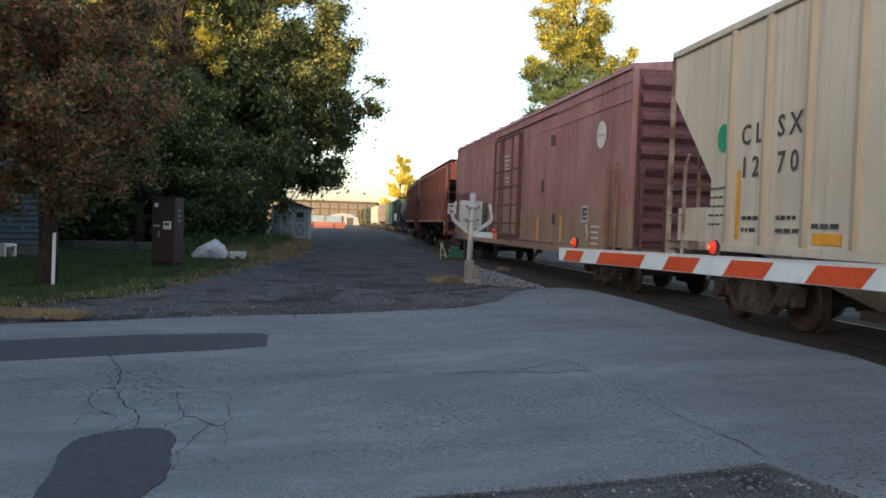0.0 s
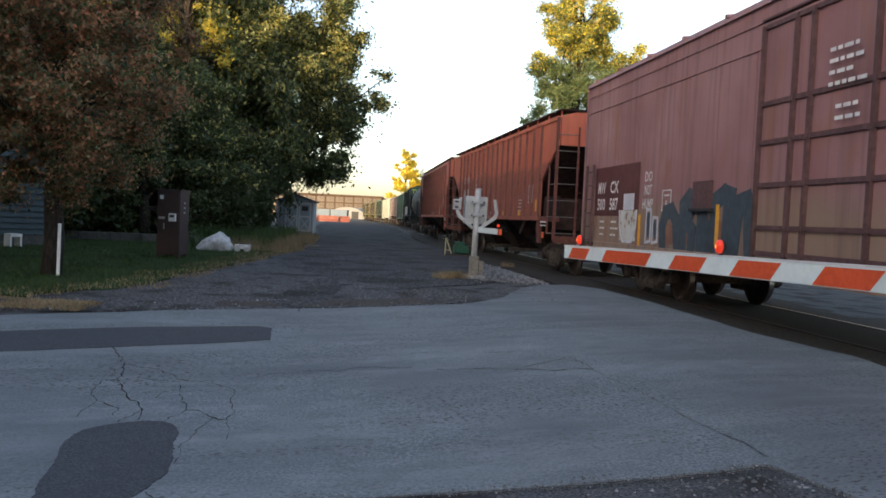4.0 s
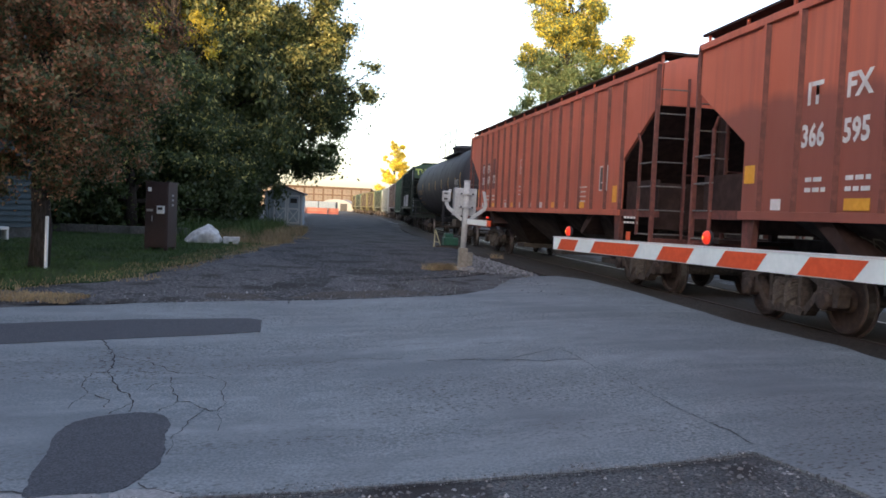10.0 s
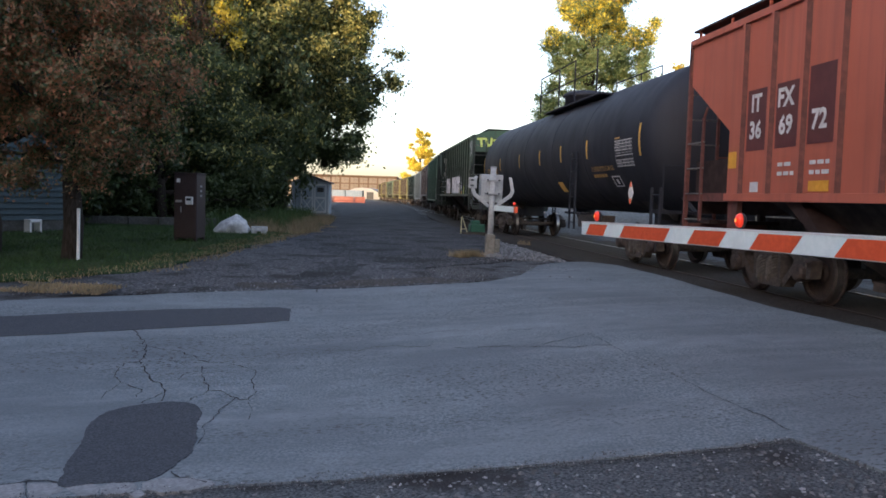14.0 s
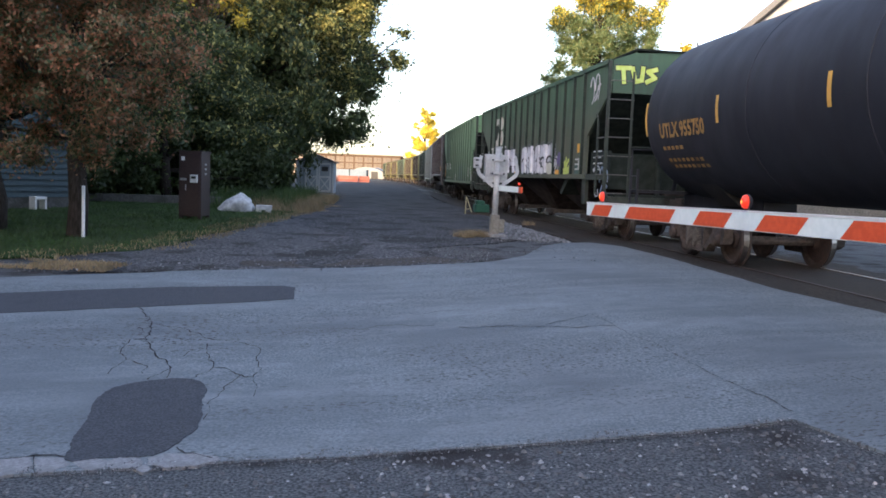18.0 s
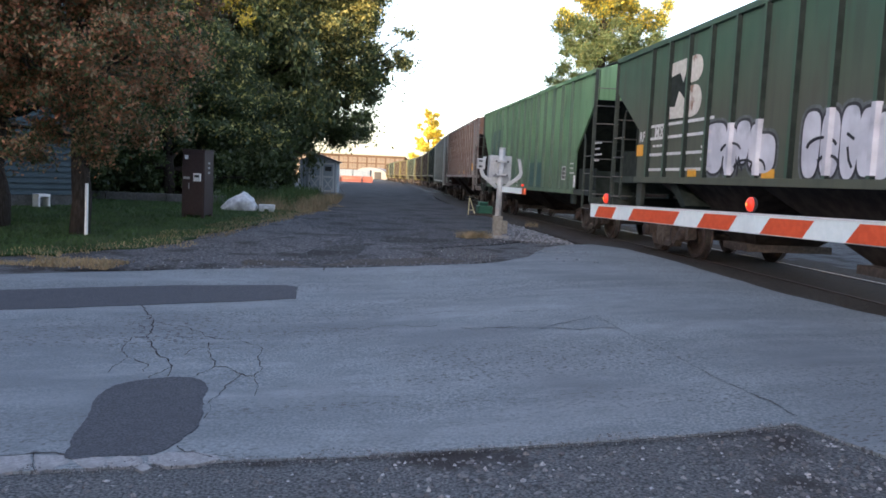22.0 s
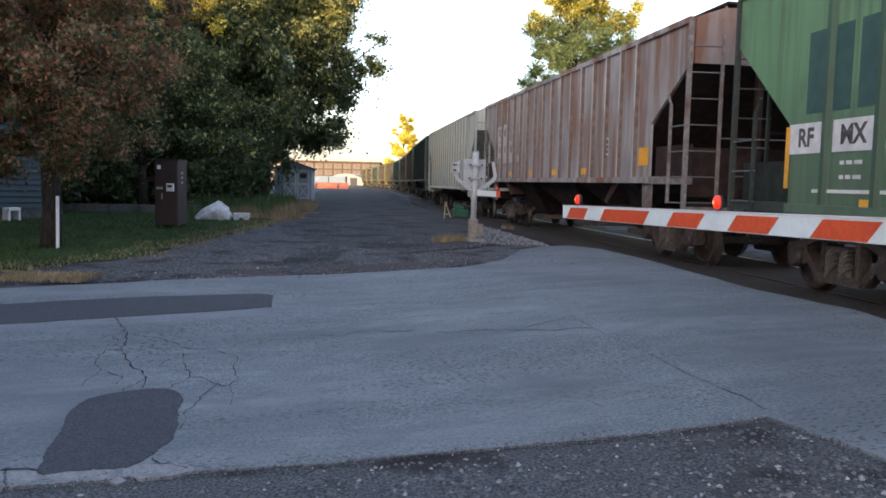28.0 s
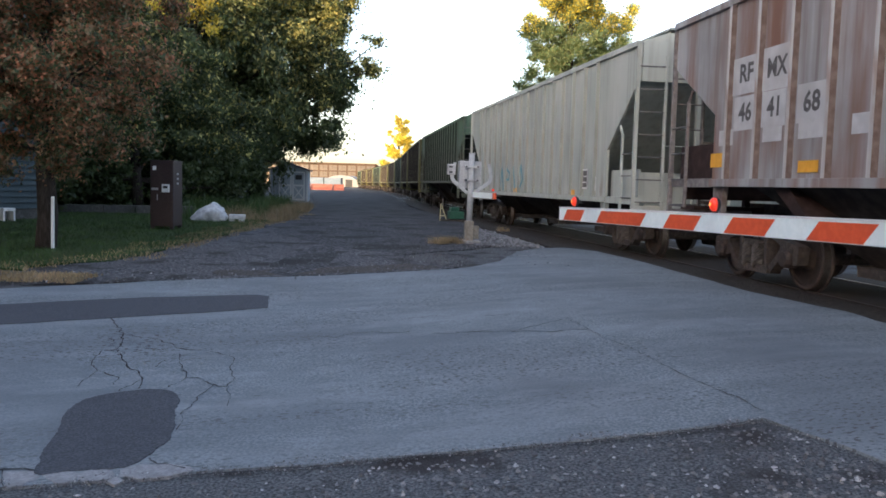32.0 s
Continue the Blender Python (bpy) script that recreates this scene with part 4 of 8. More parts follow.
def tree(name, label, x, y, blobs, layers, trunk_r, trunk_h, seed, per=6.0, clump=(0.5, 1.0), twigs=14, shell=0.4):
    """A tapered trunk, limbs to the clumps and leaf layers (count, size, material, lowest share, highest share of height)."""
    rng = np.random.default_rng(seed)
    t = thing(name, label, "tree", pose(x, y, gz(x, y)))
    bm = bmesh.new()
    top = max(b[2] + b[4] * 0.6 for b in blobs)
    limb(bm, (0, 0, -0.15), (rng.normal() * 0.2, rng.normal() * 0.2, top), trunk_r * 1.15, 0.04, rng, 0.06, 9, 12)
    part("trunk", bm, M_BARK, t, smooth=True)
    cl = clumps(rng, blobs, per, *clump)
    for k in range(min(twigs, len(cl))):
        bm = bmesh.new()
        c = cl[int(rng.integers(len(cl)))]
        z0 = min(top, max(trunk_h * 0.8, c[2] * 0.75))
        limb(bm, (0, 0, z0), c[:3], trunk_r * 0.3, 0.015, rng, 0.2, 4, 5)
        part("limb", bm, M_BARK, t)
    zs = sorted(c[2] for c in cl)
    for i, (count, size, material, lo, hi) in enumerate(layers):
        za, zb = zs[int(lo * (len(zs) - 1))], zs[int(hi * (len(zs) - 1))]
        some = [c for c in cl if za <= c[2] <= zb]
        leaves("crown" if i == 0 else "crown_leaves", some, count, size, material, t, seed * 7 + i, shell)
    return t


russet = tree("tree", "dense russet and dark green ornamental tree on the lawn", -7.85, 15.05,
              [(0.1, 0.2, 4.0, 2.55, 2.5), (-0.4, 0, 5.9, 2.2, 2.2), (0.95, -0.2, 3.0, 1.7, 1.1), (-1.3, 0, 3.0, 1.8, 1.3), (-0.2, -0.6, 2.0, 1.3, 0.75), (0.3, -1.2, 4.2, 1.7, 2.0), (-1.2, -1.0, 4.6, 1.7, 2.0)],
              [(115000, 0.04, F_RED, 0, 1), (60000, 0.041, F_GREEN, 0, 1), (20000, 0.039, F_RUST, 0.1, 1)], 0.17, 2.2, 11, 9.0, (0.25, 0.55), 26)
tree("tree", "old thick-trunked russet tree near the house", -10.05, 15.7,
     [(-0.6, 0.3, 4.6, 2.7, 2.6), (0.2, 0.6, 3.0, 1.9, 1.2), (-1.6, 0, 3.2, 1.8, 1.2)], [(36000, 0.058, F_RED, 0, 1), (20000, 0.058, F_GREEN, 0, 1)], 0.33, 2.3, 12, 7.0, (0.3, 0.65), 16)
# The maple's sunlit crown is put into the colour of its olive layer.
tree("maple", "large green maple beside the service lane, sunlit look in its olive upper leaves", -10.6, 41.5,
     [(0, 0, 7.2, 4.4, 4.6), (4.4, -1.0, 8.0, 2.2, 2.7), (2.6, 0.5, 4.6, 2.2, 2.3), (1.4, 2.5, 3.6, 1.6, 1.1), (4.0, -0.5, 8.8, 2.5, 1.6), (3.4, -0.6, 6.2, 2.0, 1.8), (3.2, 0, 4.3, 1.7, 1.5), (3.6, -1.2, 10.6, 2.0, 1.4), (1.0, -2.6, 9.4, 2.6, 2.4), (0.6, 0, 11.5, 3.2, 3.2), (-4.5, 0, 8, 4.0, 4.8), (1.4, -2, 6.2, 2.6, 3.0), (-2, -2, 4, 3.5, 2.6), (-1.5, -2.5, 9.5, 3.6, 3.4), (3.2, -1, 10.0, 2.0, 2.2), (-1.0, 0, 15.5, 3.4, 3.6), (-4.8, 0, 14.5, 3.6, 3.8)],
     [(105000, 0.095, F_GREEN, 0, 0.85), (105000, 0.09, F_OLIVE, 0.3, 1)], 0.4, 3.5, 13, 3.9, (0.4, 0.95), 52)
tree("maple", "tall dark green tree behind the lawn, upper leaves yellow", -16.5, 38,
     [(0, 0, 7, 4.6, 5), (2.5, -2, 4, 3.4, 3), (0.5, 0, 12.5, 3.8, 3.8), (-3.5, 0, 6, 3.8, 4), (4.2, 0, 8, 3.0, 4.5), (-2.5, 0, 15.5, 3.8, 3.8), (2.5, 0, 16.0, 3.4, 3.6)],
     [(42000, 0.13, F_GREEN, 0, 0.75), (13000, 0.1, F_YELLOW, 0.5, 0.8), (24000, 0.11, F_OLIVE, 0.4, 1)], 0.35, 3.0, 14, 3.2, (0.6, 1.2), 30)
tree("maple", "young green maple leaning out over the garden shed", -10.5, 41.0,
     [(2.3, -0.5, 4.9, 1.9, 2.2), (2.9, -0.5, 6.9, 1.8, 1.7), (1.2, -0.6, 3.7, 1.6, 1.3), (3.3, -0.4, 5.6, 1.3, 1.2)], [(24000, 0.1, F_GREEN, 0, 1), (8000, 0.09, F_OLIVE, 0.4, 1)], 0.14, 2.6, 27, 5.0, (0.35, 0.7), 20)
tree("tree", "half-bare tree with yellow sunlit leaves beside the maple", -12.5, 35.0,
     [(0, 0, 9.2, 1.5, 1.4), (-1.0, 0, 11.6, 1.9, 2.0), (1.2, -0.4, 8.2, 0.8, 0.7), (0.2, 0, 13.5, 1.6, 1.6)], [(13000, 0.075, F_YELLOW, 0, 1), (7000, 0.06, F_OLIVE, 0, 1)], 0.16, 6.0, 23, 9.0, (0.18, 0.4), 48)
shrub = tree("tree", "dark shrubby tree behind the lawn", -12.0, 29.8,
             [(0, 0, 2.4, 2.6, 2.4), (2.0, 1.0, 2.2, 2.0, 2.0), (-2.5, 0, 2.8, 2.4, 2.6), (0.5, 0.5, 5.0, 2.4, 2.2)],
             [(40000, 0.085, F_GREEN, 0, 1), (5000, 0.085, F_OLIVE, 0.3, 1)], 0.2, 1.5, 15, 5.0, (0.4, 0.8), 20)
for x, y, turn in ((-16.6, 27.0, 140), (-12.4, 35.4, 70), (-14.0, 34.5, 220), (-19.0, 31.0, 30), (-13.0, 33.2, 300), (-12.6, 38.4, 110), (-17.5, 35.5, 170), (-21.5, 26.5, 250), (-15.2, 30.6, 60)):
    copy_thing(shrub, pose(x, y, 0, 0, 0, turn))
for x, y, turn, q in ((-14.2, 28.8, 80, 1.25), (-13.4, 33.0, 200, 1.05), (-18.5, 24.5, 320, 1.4), (-13.0, 37.0, 10, 1.9), (-12.2, 39.5, 140, 1.7)):
    copy_thing(shrub, pose(x, y, 0, 0, 0, turn) @ Matrix.Diagonal((1.08, 1.08, q, 1)))
tree("tree", "green tree crowding the shed's side", -13.5, 46.8,
     [(0, 0, 3.5, 2.0, 3.2), (-3, 0, 4, 3.0, 3.8), (1.2, 4.0, 5.0, 2.6, 2.8)],
     [(26000, 0.12, F_GREEN, 0, 1)], 0.25, 2, 16, 3.6, (0.5, 0.9), 14)
# Yellow upper leaves stand in for sun on the poplar's top.
tree("poplar", "tall poplar behind the train, sunlit look put into yellow top leaves", 7.9, 62,
     [(-0.4, 0, 8.0, 3.6, 5.0), (-0.1, 0, 13.2, 3.2, 3.6), (0.1, 0, 17.5, 2.8, 4.0), (0.0, 0, 22, 2.3, 3.6), (3.1, 0, 11.0, 1.3, 1.5), (4.3, 0, 13.3, 0.55, 1.3), (2.8, 0, 13.8, 0.9, 1.2), (5.0, 0, 14.3, 0.35, 0.7)],
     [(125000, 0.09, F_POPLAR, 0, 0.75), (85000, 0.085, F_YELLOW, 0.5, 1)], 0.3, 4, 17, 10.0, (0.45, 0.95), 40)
tree("poplar", "slender sunlit yellow tree far beyond the yard", -11.6, 152,
     [(-0.3, 0, 5.5, 3.6, 4.5), (0.2, 0, 9.2, 2.6, 3.2), (0.3, 0, 12.0, 1.5, 2.4), (3.0, 0, 6.2, 1.6, 2.6), (4.2, 0, 5.0, 1.4, 1.8)], [(40000, 0.2, F_YELLOW, 0, 1)], 0.3, 3, 18, 4.0, (0.35, 0.75), 16)
# Added, unseen trees: a row that keeps low sun off the crossing.
backing = tree("tree", "tall leafy green tree added to block sun and sky", -23.9, -37.1,
               [(0, 0, 6, 5.0, 5.5), (2.5, 0, 11, 4.0, 4.0), (-2.5, 1, 11, 4, 4)], [(30000, 0.34, F_GREEN, 0, 1)], 0.35, 3, 19, 1.8, (0.9, 1.5), 8)
tagged(backing, group="tall trees around the crossing")
SIDE = Vector((-SUN_WAY.y, SUN_WAY.x)).normalized()
BACK = Vector((SUN_WAY.x, SUN_WAY.y)).normalized()
for k in range(20):
    u, w = 16.0 - 2.8 * k, 38.0 + 5.0 * (k % 2)
    q = SIDE * u + BACK * w
    reach = w + 7.0 + 0.56 * max(0.0, 5.7 - u) / 0.714 * 1.28
    tall = min(1.3, (6.0 + 0.167 * reach) / 14.5)
    if (q - Vector((-23.9, -37.1))).length > 2:
        copy_thing(backing, pose(q.x, q.y, -0.1, 0, 0, 67 * k % 360) @ Matrix.Diagonal((0.9, 0.9, tall, 1)))
# Further added trees cut sun and sky over the lane and lawn.
for x, y, turn, q in ((-25, 1.5, 300, 0.85), (-28, 21, 250, 0.72), (-28, 31, 30, 0.72), (-19.5, 7.5, 25, 0.8), (-22.5, 12.0, 205, 0.8), (-17.5, 45, 60, 0.95), (-21.5, 43, 170, 1.15), (-15.0, 47, 280, 0.72), (-26.5, 41, 40, 1.2), (-32, 39, 100, 1.2),
                      (-19.5, 53, 310, 0.75), (-25, 50, 80, 1.0), (-20.5, 58.5, 120, 0.75), (-21.5, 64.5, 20, 0.75), (-22.5, 71, 200, 0.75), (-24, 78, 95, 0.75), (-25.5, 85, 330, 0.75), (-38, 50, 190, 0.8), (-45, 60, 260, 0.75), (-48, 75, 150, 0.75), (-36, 30, 230, 1.1)):
    copy_thing(backing, pose(x, y, 0, 0, 0, turn) @ Matrix.Diagonal((q, q, q, 1)))


def blades(name, outline, count, height, material, label, seed, width=0.006, bend=0.5):
    """Many single blades over an outline (x0, x1, y0, y1 with a test)."""
    rng = np.random.default_rng(seed)
    x0, x1, y0, y1, keep = outline
    x, y = rng.uniform(x0, x1, count), rng.uniform(y0, y1, count)
    ok = np.array([keep(a, b) for a, b in zip(x, y)])
    x, y = x[ok], y[ok]
    n = len(x)
    z = np.array([gz(a, b) for a, b in zip(x, y)]) + 0.015
    h = height * (0.5 + rng.random(n))
    a = rng.uniform(0, 2 * np.pi, n)
    lean = rng.normal(size=(n, 2)) * bend * h[:, None]
    ux, uy = np.cos(a) * width, np.sin(a) * width
    vs = np.stack([np.stack([x - ux, y - uy, z], 1), np.stack([x + ux, y + uy, z], 1), np.stack([x + lean[:, 0], y + lean[:, 1], z + h], 1)], 1).reshape(-1, 3)
    me = bpy.data.meshes.new(name)
    me.from_pydata(vs.tolist(), [], np.arange(3 * n).reshape(-1, 3).tolist())
    me.materials.append(material)
    return tagged(new(name, me), label, "grass", kind="stuff")


def edge_x(y):
    return float(np.interp(y, [11.9, 13, 14.2, 17.4, 21, 26, 32, 46], [-7.0, -6.2, -5.75, -5.6, -5.6, -5.8, -6.4, -8.5]))


blades("lawn_grass", (-13.5, -5.6, 10.5, 30, lambda x, y: x < edge_x(y) - 0.15 and y > 9.5 + (-7 - x) * -0.4), 60000, 0.055, F_GRASS, "short green lawn grass", 31, 0.008)
blades("dry_edge_grass", (-9.5, -5.2, 11.6, 32, lambda x, y: -0.75 < x - edge_x(y) + 0.7 * noise.noise(Vector((x * 0.9, y * 0.9, 0))) < 0.4), 15000, 0.05, F_DRY, "dry yellow grass along the lawn's edge", 32, 0.009)
blades("dry_edge_grass", (-9.0, -5.2, 10.7, 11.6, lambda x, y: noise.noise(Vector((x * 1.2, y * 1.2, 3))) > -0.1), 4500, 0.05, F_DRY, "dry straw strip beside the road", 33, 0.009)
blades("weeds", (-9.0, -5.4, 25, 38, lambda x, y: edge_x(y) - 2.0 < x < edge_x(y) + 0.35 and noise.noise(Vector((x * 0.9, y * 0.5, 3))) > -0.05), 12000, 0.32, F_DRYDARK, "dry brown weeds in front of the shed", 34, 0.01, 0.5)
blades("weeds", (-10.5, -6.6, 25.5, 40, lambda x, y: edge_x(y) - 4 < x < edge_x(y) - 0.7 and noise.noise(Vector((x * 0.5, y * 0.35, 9))) > -0.05), 14000, 0.5, F_GRASS, "tall green weeds behind the boulder", 35, 0.014, 0.3)
blades("dry_tuft", (-0.85, 0.35, 17.3, 18.4, lambda x, y: (x + 0.25) ** 2 / 0.24 + (y - 17.8) ** 2 / 0.2 < 0.5 + 0.8 * noise.noise(Vector((x * 4, y * 4, 1)))), 2600, 0.13, F_DRYDARK, "dry brown grass tuft at the gate stand's foot", 36, 0.006, 0.6)
blades("dry_tuft", (0.9, 1.8, 22, 24, lambda x, y: (x - 1.3) ** 2 / 0.04 + (y - 23) ** 2 / 0.2 < 1), 700, 0.12, F_DRY, "pale dry tuft beside the ballast", 37, 0.006, 0.6)


def stones(name, outline, count, rmin, rmax, material, label, seed, sink=0.3, lift=0.0):
    rng = np.random.default_rng(seed)
    x0, x1, y0, y1, keep = outline
    base = bmesh.new()
    bmesh.ops.create_icosphere(base, subdivisions=1, radius=1.0)
    bv = np.array([v.co[:] for v in base.verts])
    bf = np.array([[v.index for v in f.verts] for f in base.faces])
    base.free()
    vs, fs, k = [], [], 0
    while k < count:
        x, y = rng.uniform(x0, x1), rng.uniform(y0, y1)
        if not keep(x, y):
            continue
        r = rmin + (rmax - rmin) * rng.random() ** 3
        q = bv * (1 + 0.25 * rng.normal(size=(len(bv), 1))) * r * rng.uniform(0.6, 1.2, 3)
        a = rng.uniform(0, 6.28)
        q = np.stack([q[:, 0] * math.cos(a) - q[:, 1] * math.sin(a), q[:, 0] * math.sin(a) + q[:, 1] * math.cos(a), q[:, 2]], 1)
        vs.append(q + (x, y, gz(x, y) + lift - 0.025 + r * (0.6 - sink)))
        fs.append(bf + k * len(bv))
        k += 1
    me = bpy.data.meshes.new(name)
    me.from_pydata(np.concatenate(vs).tolist(), [], np.concatenate(fs).tolist())
    me.materials.append(material)
    return tagged(new(name, me), label, "gravel", kind="stuff")


def near_edge(x):
    return float(np.interp(x, [-2.4, -1.3, -0.1, 0.5, 1.2, 1.86, 2.1, 2.6], [3.6, 4.0, 4.3, 4.4, 4.5, 4.68, 4.1, 2.5]))


stones("gravel", (-2.6, 2.6, 1.6, 4.7, lambda x, y: y < near_edge(x) - 0.03), 16000, 0.003, 0.018, M_PEBBLE, "loose grey gravel on the road's verge", 41, 0.3, 0.014)
stones("ballast", (0.2, 2.6, 17.4, 40, lambda x, y: -3.4 < x - track_x(y) + 0.35 < -1.6 and x > 0.35 - (y - 18) * 0.12), 7000, 0.018, 0.05, M_BALLAST, "pale crushed-stone ballast beside the track", 42)
stones("lane_gravel_stones", (-6.5, 0.2, 10.5, 30, lambda x, y: y > 11.2 + (x + 4.4) * 0.4 and x > edge_x(y) + 0.1 and x < 0.6 - 0.1 * (y - 18) and noise.noise(Vector((x * 0.7, y * 0.35, 1))) > -0.2), 11000, 0.005, 0.022, M_LANESTONE, "scattered stones on the service lane", 43, 0.4, 0.024)


def crack(points, width, seed):
    """A dark, wandering crack in the asphalt."""
    rng = random.Random(seed)
    pts = []
    for (x0, y0), (x1, y1) in zip(points, points[1:]):
        n = max(2, int(math.hypot(x1 - x0, y1 - y0) / 0.06))
        for k in range(n):
            f = k / n
            pts.append(Vector((x0 + (x1 - x0) * f + rng.uniform(-0.013, 0.013), y0 + (y1 - y0) * f + rng.uniform(-0.016, 0.016) * max(1.0, (y0 / 5.2) ** 1.8))))
    pts.append(Vector(points[-1]))
    bm = bmesh.new()
    prev = None
    for i, p in enumerate(pts):
        d = (pts[min(i + 1, len(pts) - 1)] - pts[max(i - 1, 0)]).normalized()
        n = Vector((-d.y, d.x)) * width * rng.uniform(0.12, 0.85) / 2
        n.y *= 2.0
        z = gz(p.x, p.y) + 0.0165
        cur = [bm.verts.new((p.x + n.x, p.y + n.y, z)), bm.verts.new((p.x - n.x, p.y - n.y, z))]
        if prev:
            bm.faces.new((prev[0], prev[1], cur[1], cur[0]))
        prev = cur
    return solid("road_crack", bm, M_CRACK, "dark jagged crack in the asphalt", "crack", kind="structure", group="road cracks")


for k, (w, line) in enumerate((
        (0.012, [(-3.68, 8.39), (-3.31, 7.79), (-3.06, 7.22), (-2.95, 6.85), (-2.68, 6.43), (-2.61, 6.26), (-2.48, 6.17), (-2.34, 5.88), (-2.27, 5.64)]),
        (0.008, [(-2.95, 6.85), (-3.07, 6.82), (-2.98, 6.43), (-2.78, 6.11), (-2.64, 5.99), (-2.55, 5.93), (-2.49, 5.73)]),
        (0.007, [(-2.78, 6.11), (-2.77, 5.89), (-2.71, 5.62)]),
        (0.008, [(-2.34, 5.88), (-2.38, 5.69), (-2.38, 5.56)]),
        (0.010, [(-2.80, 7.36), (-2.63, 7.22), (-2.44, 7.01), (-2.26, 6.95)]),
        (0.008, [(-2.37, 6.79), (-2.25, 6.42), (-2.11, 6.15), (-2.04, 5.93), (-2.08, 5.74), (-2.09, 5.64)]),
        (0.008, [(-2.42, 6.55), (-2.40, 6.31)]),
        (0.012, [(-2.05, 5.98), (-1.96, 6.01), (-1.85, 5.86), (-1.78, 5.80), (-1.68, 5.77), (-1.67, 5.96), (-1.73, 6.17), (-1.80, 6.31)]),
        (0.009, [(-1.80, 6.31), (-1.87, 6.67), (-1.96, 6.81), (-2.08, 6.87), (-2.21, 6.96)]),
        (0.007, [(-1.66, 5.76), (-1.56, 5.49), (-1.52, 5.27)]),
        (0.007, [(-1.78, 5.80), (-1.79, 5.53), (-1.76, 5.24), (-1.76, 5.04)]),
        (0.007, [(-3.11, 7.21), (-3.30, 7.44), (-3.36, 7.37)]),
        (0.007, [(-2.78, 6.98), (-2.62, 6.94), (-2.54, 6.94)]),
        (0.006, [(-3.20, 7.55), (-2.98, 7.46), (-2.80, 7.36)]),
        (0.010, [(-2.45, 3.91), (-2.38, 3.94), (-2.31, 3.98), (-2.20, 4.00), (-2.13, 3.99)]),
        (0.007, [(-2.31, 3.98), (-2.26, 3.87), (-2.18, 3.76)]),
        (0.009, [(-1.65, 4.21), (-1.60, 4.16), (-1.51, 4.13), (-1.40, 4.09)]),
        (0.007, [(-1.75, 5.01), (-1.68, 4.86), (-1.67, 4.71)]),
        (0.008, [(-1.89, 7.18), (-1.76, 7.41), (-1.57, 7.55), (-1.38, 7.68), (-1.15, 7.64)]),
        (0.014, [(-1.15, 7.64), (-1.01, 7.83), (-0.84, 7.86), (-0.61, 7.80), (-0.45, 7.85)]),
        (0.012, [(-0.22, 7.75), (-0.05, 7.65), (0.17, 7.76), (0.44, 7.67), (0.65, 7.65), (0.86, 7.57), (1.08, 7.63), (1.29, 7.61)]),
        (0.010, [(0.57, 7.63), (0.75, 7.86), (0.90, 7.98), (1.10, 8.21)]),
        (0.008, [(-0.60, 8.45), (-0.37, 8.63), (-0.19, 8.68)]),
        (0.007, [(0.30, 8.56), (0.60, 8.59)]),
        (0.008, [(1.17, 8.32), (1.26, 7.75), (1.37, 7.17), (1.50, 6.81)]),
        (0.010, [(1.74, 5.58), (1.84, 5.29), (1.89, 5.06), (1.92, 4.88)]),
        (0.008, [(1.50, 6.81), (1.62, 6.15), (1.74, 5.58)]),
        (0.007, [(1.13, 8.20), (1.24, 7.89), (1.29, 7.61)]),
        (0.006, [(-0.96, 8.40), (-0.79, 8.53), (-0.63, 8.39)]))):
    crack(line, w * 1.5, 500 + k)


def broken_edge():
    """Loose flat pieces of asphalt along the broken verge."""
    rng = random.Random(9)
    for pts in (
            [(-2.090, 3.940), (-2.060, 4.020), (-1.920, 3.990), (-1.880, 3.880), (-1.950, 3.820)],
            [(-1.920, 3.970), (-1.870, 4.030), (-1.760, 4.030), (-1.700, 3.930), (-1.770, 3.880), (-1.870, 3.880)],
            [(-1.730, 4.050), (-1.650, 4.130), (-1.500, 4.150), (-1.380, 4.120), (-1.350, 4.060), (-1.450, 3.970), (-1.570, 3.920), (-1.690, 3.960)],
            [(-1.730, 3.880), (-1.700, 3.940), (-1.640, 3.900), (-1.670, 3.840)],
            [(-2.330, 3.700), (-2.450, 3.900), (-2.310, 3.960), (-2.210, 3.780)],
            [(-2.300, 3.960), (-2.160, 3.990), (-2.070, 3.900), (-2.110, 3.780), (-2.170, 3.760)]):
        cx, cy = sum(p[0] for p in pts) / len(pts), sum(p[1] for p in pts) / len(pts)
        fine = []
        for (x0, y0), (x1, y1) in zip(pts, pts[1:] + pts[:1]):
            for k in range(4):
                fine.append((x0 + (x1 - x0) * k / 4 - cx + rng.uniform(-0.008, 0.008), y0 + (y1 - y0) * k / 4 - cy + rng.uniform(-0.008, 0.008)))
        bm = bmesh.new()
        slab(bm, fine, "z", -0.03, 0.007)
        solid("asphalt_piece", bm, M_PALEROAD, "loose flat pale slab of broken asphalt", "rubble", pose(cx, cy, gz(cx, cy) + 0.008, rng.uniform(-1, 1), rng.uniform(-1, 1)), group="broken asphalt pieces", bevel=0.004)


broken_edge()
crack([(x, near_edge(x) + 0.015) for x in (-1.4, -0.9, -0.4, 0.1, 0.6, 1.1, 1.5, 1.84)], 0.011, 540)


